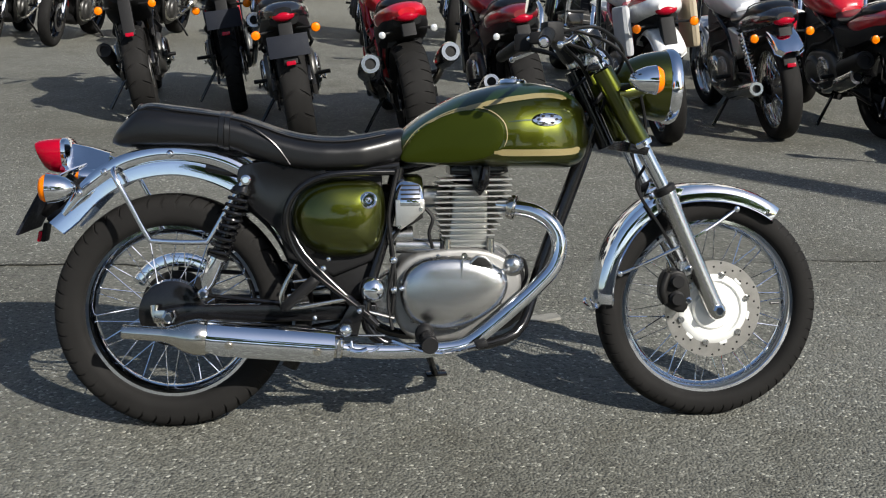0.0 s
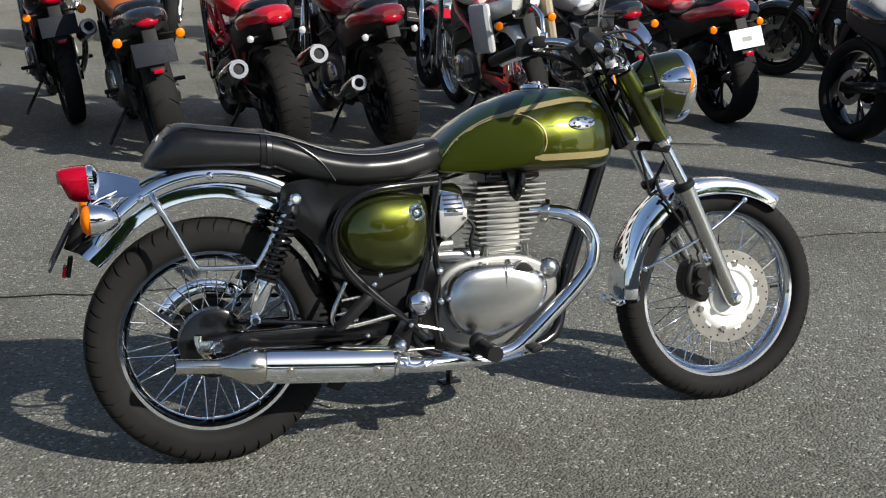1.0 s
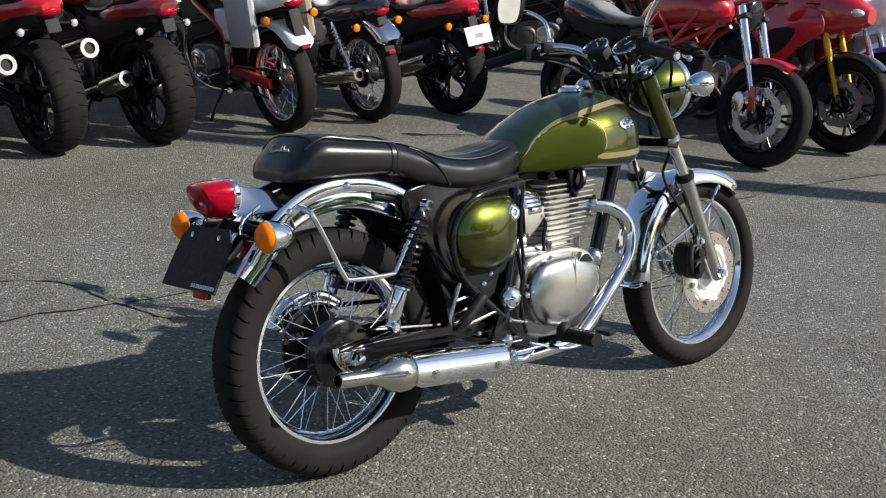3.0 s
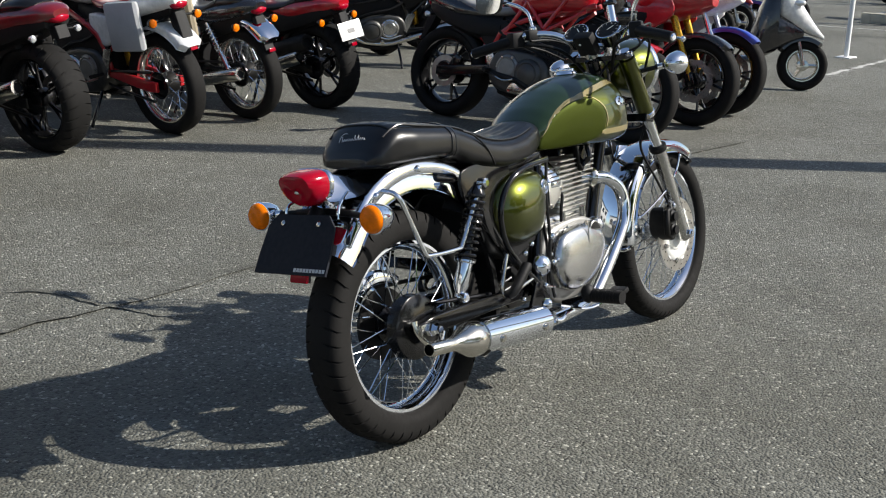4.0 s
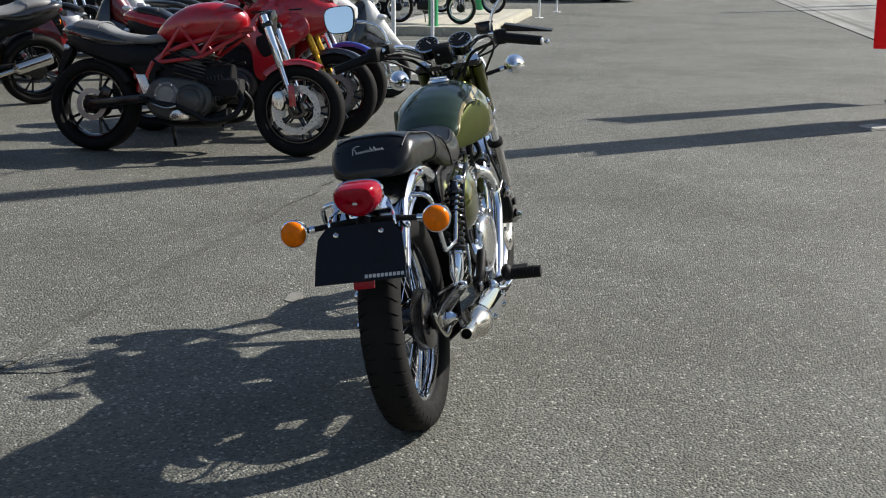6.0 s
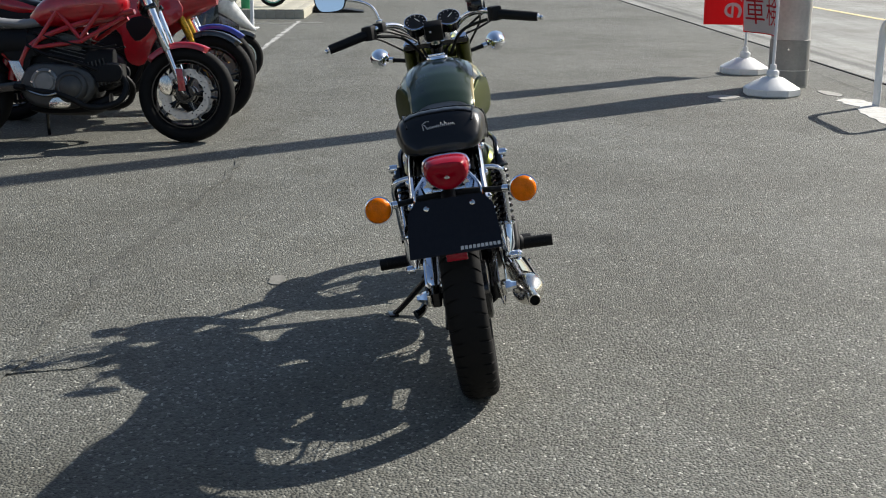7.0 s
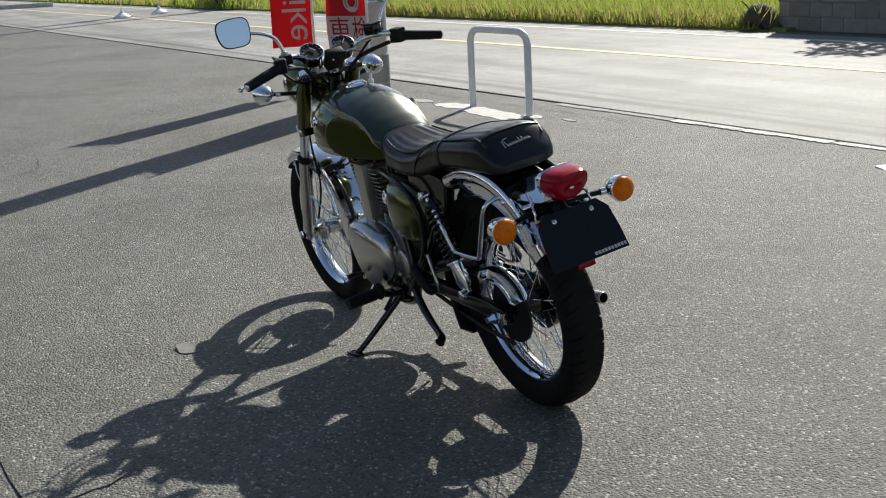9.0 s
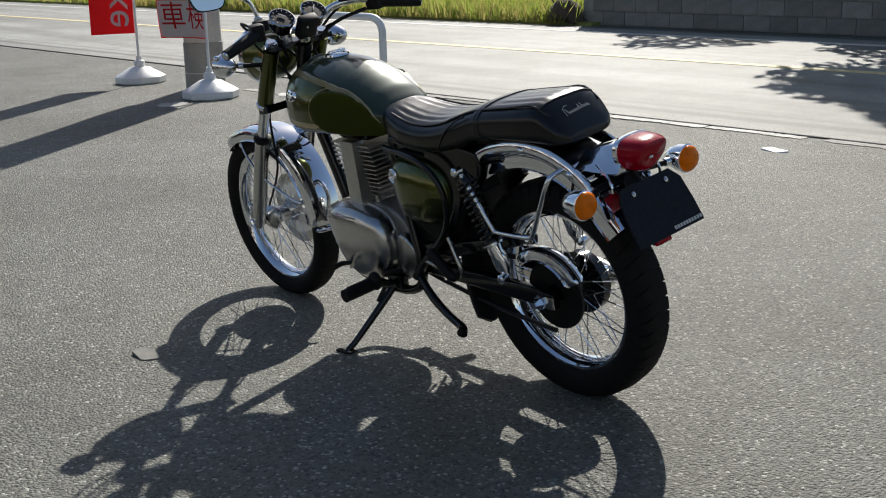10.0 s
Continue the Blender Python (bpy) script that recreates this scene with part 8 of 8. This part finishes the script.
# ---- vehicles and added buildings further off ----
def van(m, label, body=WHITE, length=4.7, height=1.85):
    c = thing("van", m, label, "van", "vehicles parked far off")
    h, x = height, length
    part("body", bulge([(-0.95, 0.34, h * 0.55, 0.72), (-0.92, 0.26, h * 0.93, 0.80), (-0.6, 0.22, h, 0.84), (x * 0.25, 0.20, h, 0.85), (x * 0.48, 0.20, h * 0.98, 0.85), (x * 0.60, 0.22, h * 0.74, 0.84), (x * 0.76, 0.24, h * 0.56, 0.82), (x * 0.795, 0.34, h * 0.45, 0.74)], 28, 6.0), body, c, "smooth painted body")
    for s in SIDES:
        for x0, x1 in ((-0.75, 0.45), (0.52, 1.62), (1.70, 2.55)):
            part("window", prism([(x0, h * 0.60), (x1 + (0.25 if x1 > 2 else 0), h * 0.60), (x1 - (0.12 if x1 > 2 else 0), h * 0.90), (x0 + 0.04, h * 0.90)], s * 0.845 - 0.012, s * 0.845 + 0.012, 0.004), GLASS, c, "dark tinted window")
        part("door_seam", block((0.008, 0.01, h * 0.42), pose(1.66, s * 0.853, h * 0.40), 0), MATTE, c)
        part("side_rail", block((1.5, 0.012, 0.02), pose(0.1, s * 0.853, h * 0.55), 0), MATTE, c)
        part("sill", block((2.0, 0.05, 0.06), pose(1.35, s * 0.82, 0.22), 0.01), MATTE, c)
        part("headlamp", ellipsoid((x * 0.765, s * 0.66, h * 0.44), (0.10, 0.12, 0.08), seg=12, rings=8), CLEAR, c)
        for wx in (0.0, 2.78):
            hub = part("wheel", lathe([(-0.02, 0.04), (0.09, 0.20), (0.10, 0.21), (0.105, 0.19), (0.08, 0.05), (0.085, 0.0)], axis((wx, s * 0.70, 0.315), (wx, s, 0.315)), 24), DULLCHROME, c)
            tm = tyre_mesh(0.315, 0.205, 0.095, 40)
            tm.transform(Matrix.Translation((wx, s * 0.72, 0.315)))
            part("tyre", tm, RUBBER, hub)
            for k in range(6):
                part("wheel_slot", block((0.03, 0.012, 0.09), pose(wx, s * 0.806, 0.315) @ pose(0, 0, 0, 0, 60 * k, 0) @ pose(0, 0, 0.12), 0.004), MATTE, hub)
    part("windscreen", prism([(x * 0.52, h * 0.90), (x * 0.50, h * 0.93), (x * 0.665, h * 0.62), (x * 0.69, h * 0.60)], -0.70, 0.70, 0.01), GLASS, c)
    return c


van(pose(31.32, 2.68, 0, 0, 0, 81), "white minivan parked at the far end of the yard", WHITE)
van(pose(46.0, -26.5, 0, 0, 0, -35), "silver van parked beyond the grass field", SILVER)
plat = tagged(slab("platform", 0, 7.0, 0, 1.9, 0, 0.135, CONCRETE, pose(15.35, 3.08, 0, 0, 0, 3.6)), "low buff tiled display platform", "platform", kind="structure")
PM2 = pose(15.35, 3.08, 0, 0, 0, 3.6)
tile = None
for k in range(46 + 12):
    m = PM2 @ (pose(0.075 + 0.152 * k, 0.07, 0.142) if k < 46 else pose(0.07, 0.23 + 0.152 * (k - 46), 0.142))
    if tile is None:
        tile = part("tile", block((0.147, 0.147, 0.016), IDENT, 0.003), TILE, plat)
        tile.matrix_basis = m
    else:
        again(tile, m, plat)
tile2 = part("tile", block((0.147, 0.016, 0.13), IDENT, 0.003), TILE, plat)
tile2.matrix_basis = PM2 @ pose(0.075, -0.006, 0.066)
for k in range(1, 46):
    again(tile2, PM2 @ pose(0.075 + 0.152 * k, -0.006, 0.066), plat)
for k in range(13):
    again(tile2, PM2 @ pose(-0.006, 0.075 + 0.152 * k, 0.066, 0, 0, 90), plat)
big = part("tile", block((0.29, 0.29, 0.012), IDENT, 0.003), TILE, plat)
big.matrix_basis = PM2 @ pose(0.30, 0.30, 0.140)
for i in range(22):
    for j in range(5):
        if i or j:
            again(big, PM2 @ pose(0.30 + 0.30 * i, 0.30 + 0.30 * j, 0.140), plat)
ramp = tagged(part("ramp", prism([(0, 0.0), (0.85, 0.0), (0.85, 0.02), (0, 0.12)], -0.28, 0.28, 0.004), IRON), "dark checkered steel loading ramp", "ramp")
ramp.matrix_basis = pose(17.2, 3.15, 0, 0, 0, -84)
for x, y, r, hgt, mm_, nm in ((10.0, 3.15, 0.028, 2.6, GALV, "white"), (13.3, 3.5, 0.028, 2.6, GALV, "white"), (15.55, 4.05, 0.085, 3.0, GREENPOLE, "green"), (21.6, 4.55, 0.095, 3.0, GREENPOLE, "green"), (21.4, 3.2, 0.024, 2.6, GALV, "white"), (24.0, 3.2, 0.024, 2.6, GALV, "white")):
    p = thing("post", pose(x, y, 0.0 if nm == "white" else 0.148), nm + " painted steel canopy post", "post")
    part("shaft", tube([(0, 0, 0.0), (0, 0, hgt)], r, 12, 1), mm_, p)
    part("foot_plate", block((0.22, 0.16, 0.012), pose(0, 0, 0.006), 0.002), GALV if nm == "white" else GREENPOLE, p)


def moped(m, label, body):
    b = thing("moped", m, label, "moped", "mopeds on the display platform")
    R, wb = 0.27, 1.18
    for nm, x in (("rear_wheel", 0), ("front_wheel", wb)):
        cast_wheel(nm, b, (x, 0, R), R, R * 0.80, 0.035, CHROME, 5, 0, 0, True)
    part("leg_shield", bulge([(wb - 0.42, 0.30, 0.52, 0.16), (wb - 0.34, 0.34, 0.78, 0.20), (wb - 0.27, 0.45, 0.84, 0.15)], 14, 3.0), body, b, "cream leg shield")
    part("body", bulge([(0.85, 0.42, 0.50, 0.05), (0.55, 0.42, 0.56, 0.08), (0.25, 0.48, 0.66, 0.11), (-0.10, 0.54, 0.66, 0.09), (-0.30, 0.50, 0.56, 0.05)], 14), NAVY, b)
    part("seat", bulge([(0.45, 0.66, 0.72, 0.08), (0.25, 0.68, 0.77, 0.12), (0.0, 0.70, 0.77, 0.11)], 12), VINYL, b)
    part("engine", block((0.30, 0.18, 0.16), pose(0.52, 0, 0.30), 0.04), IRON, b)
    part("rear_fender", fender(V((0, 0, R)), [(20, R + 0.03), (150, R + 0.04)], 20, 150, 0.05, 0.03, 14), NAVY, b)
    part("front_fender", fender(V((wb, 0, R)), [(20, R + 0.03), (150, R + 0.03)], 40, 165, 0.05, 0.03, 14), NAVY, b)
    part("handlebar", tube([(wb - 0.28, 0.30, 0.97), (wb - 0.22, 0, 0.92), (wb - 0.28, -0.30, 0.97)], 0.013, 8, 3), CHROME, b)
    part("headlamp", ellipsoid((wb - 0.16, 0, 0.90), (0.08, 0.08, 0.08), seg=14, rings=8), body, b)
    for s in SIDES:
        part("fork_leg", tube([(wb, 0.06 * s, R), (wb - 0.20, 0.06 * s, 0.82)], 0.016, 8, 1), NAVY, b)
    part("side_stand", tube([(0.45, 0.08, 0.25), (0.42, 0.22, 0.035)], 0.01, 6, 1), BLACK, b)
    return b


moped(pose(16.385, 4.89, 0.146, -7, 0, -100), "dark blue and cream moped on the platform", WHITE)
moped(pose(20.2, 5.05, 0.146, -7, 0, -104), "silver moped standing on the platform", SILVER)
scooter(stand_at(20.6, 6.6, -70, 6), "white scooter beside the display platform", WHITE, BLACKPAINT)
scooter(stand_at(22.0, 6.8, -70, 6), "red scooter beside the display platform", DARKRED, BLACKPAINT)


def trailer(m, label, size):
    b = thing("box_trailer", m, label, "trailer")
    L, W, H = size
    part("box", block((L, W, H - 0.55), pose(0, 0, 0.55 + (H - 0.55) / 2), 0.02), BOXWHITE, b, "plain pale box body")
    part("sub_frame", block((L * 0.98, W * 0.7, 0.14), pose(0, 0, 0.46), 0.01), IRON, b)
    for s in (-1, 1):
        part("support_leg", prism([(-0.32, 0.0), (0.32, 0.0), (0.10, 0.42), (-0.10, 0.42)], W * 0.3 - 0.08, W * 0.3 + 0.08, 0.01), IRON, b).matrix_basis = pose(s * L * 0.32, 0, 0)
    part("vent", block((0.5, 0.03, 0.35), pose(-L * 0.1, W / 2 + 0.01, 1.7), 0.01), IRON, b)
    for k in range(5):
        part("box_rib", block((0.04, 0.03, H - 0.7), pose(-L * 0.4 + L * 0.2 * k, W / 2 + 0.012, 0.6 + (H - 0.6) / 2), 0.004), BOXWHITE, b)
    return b


trailer(pose(57.5, -13.5, 0, 0, 0, 78), "pale box trailer on stands across the street", (5.6, 2.4, 2.9))
trailer(pose(71, -33, 0, 0, 0, 60), "long pale box trailer beyond the field", (11.0, 2.5, 3.0))


def building(name, m, size, label, storeys=2, bays=8):
    L, W, H = size
    b = thing(name, m, label, "building")
    part("wall", block((L, W, H), pose(0, 0, H / 2), 0.03), POLECON, b, "plain grey wall")
    part("roof", block((L + 0.6, W + 0.6, 0.3), pose(0, 0, H + 0.15), 0.03), IRON, b, "flat dark roof edge")
    for i in range(bays):
        for j in range(storeys):
            w = part("window", block((L / bays * 0.62, 0.08, H / storeys * 0.5), pose(-L / 2 + L / bays * (i + 0.5), -W / 2 - 0.02, H / storeys * (j + 0.52)), 0.01), DULLCHROME, b, "metal window frame")
            part("pane", block((L / bays * 0.56, 0.02, H / storeys * 0.45), pose(-L / 2 + L / bays * (i + 0.5), -W / 2 - 0.065, H / storeys * (j + 0.52)), 0), GLASS, w)
    return b


# unseen buildings, added to close the yard and stand in reflections
building("shop_building", pose(4, 24, 0, 0, 0, 2), (46, 9, 6.5), "long two-storey backdrop building added behind the yard", 2, 12)
building("shop_building", pose(-26, 2, 0, 0, 0, 90), (30, 8, 5.5), "low grey backdrop building added to close the yard", 1, 6)
tagged(slab("far_kerb", 0, 40, 0, 0.25, 0, 0.18, PALE, pose(48, -6, 0, 0, 0, 80)), "long pale kerb at the yard's end", "kerb", kind="structure")
fence = thing("guard_fence", pose(60, -4, 0, 0, 0, 88), "white guard fence at the far end of the yard", "fence")
for k in range(16):
    part("post", block((0.10, 0.10, 1.1), pose(2.0 * k, 0, 0.55), 0.01), GALV, fence)
for z in (0.45, 0.95):
    part("rail", block((31, 0.05, 0.16), pose(15, -0.07, z), 0.01), GALV, fence)
sign = thing("sign_board", pose(43, -1.6, 0, 0, 0, 95), "small coloured sign board on a stand", "sign")
part("panel", block((0.9, 0.05, 1.2), pose(0, 0, 0.85), 0.01), ORANGE, sign)
part("stripe", block((0.7, 0.02, 0.3), pose(0, 0.03, 1.1), 0.0), YELLOW, sign)
part("leg", block((0.06, 0.06, 0.4), pose(-0.3, 0, 0.15), 0.0), GALV, sign)
part("leg", block((0.06, 0.06, 0.4), pose(0.3, 0, 0.15), 0.0), GALV, sign)
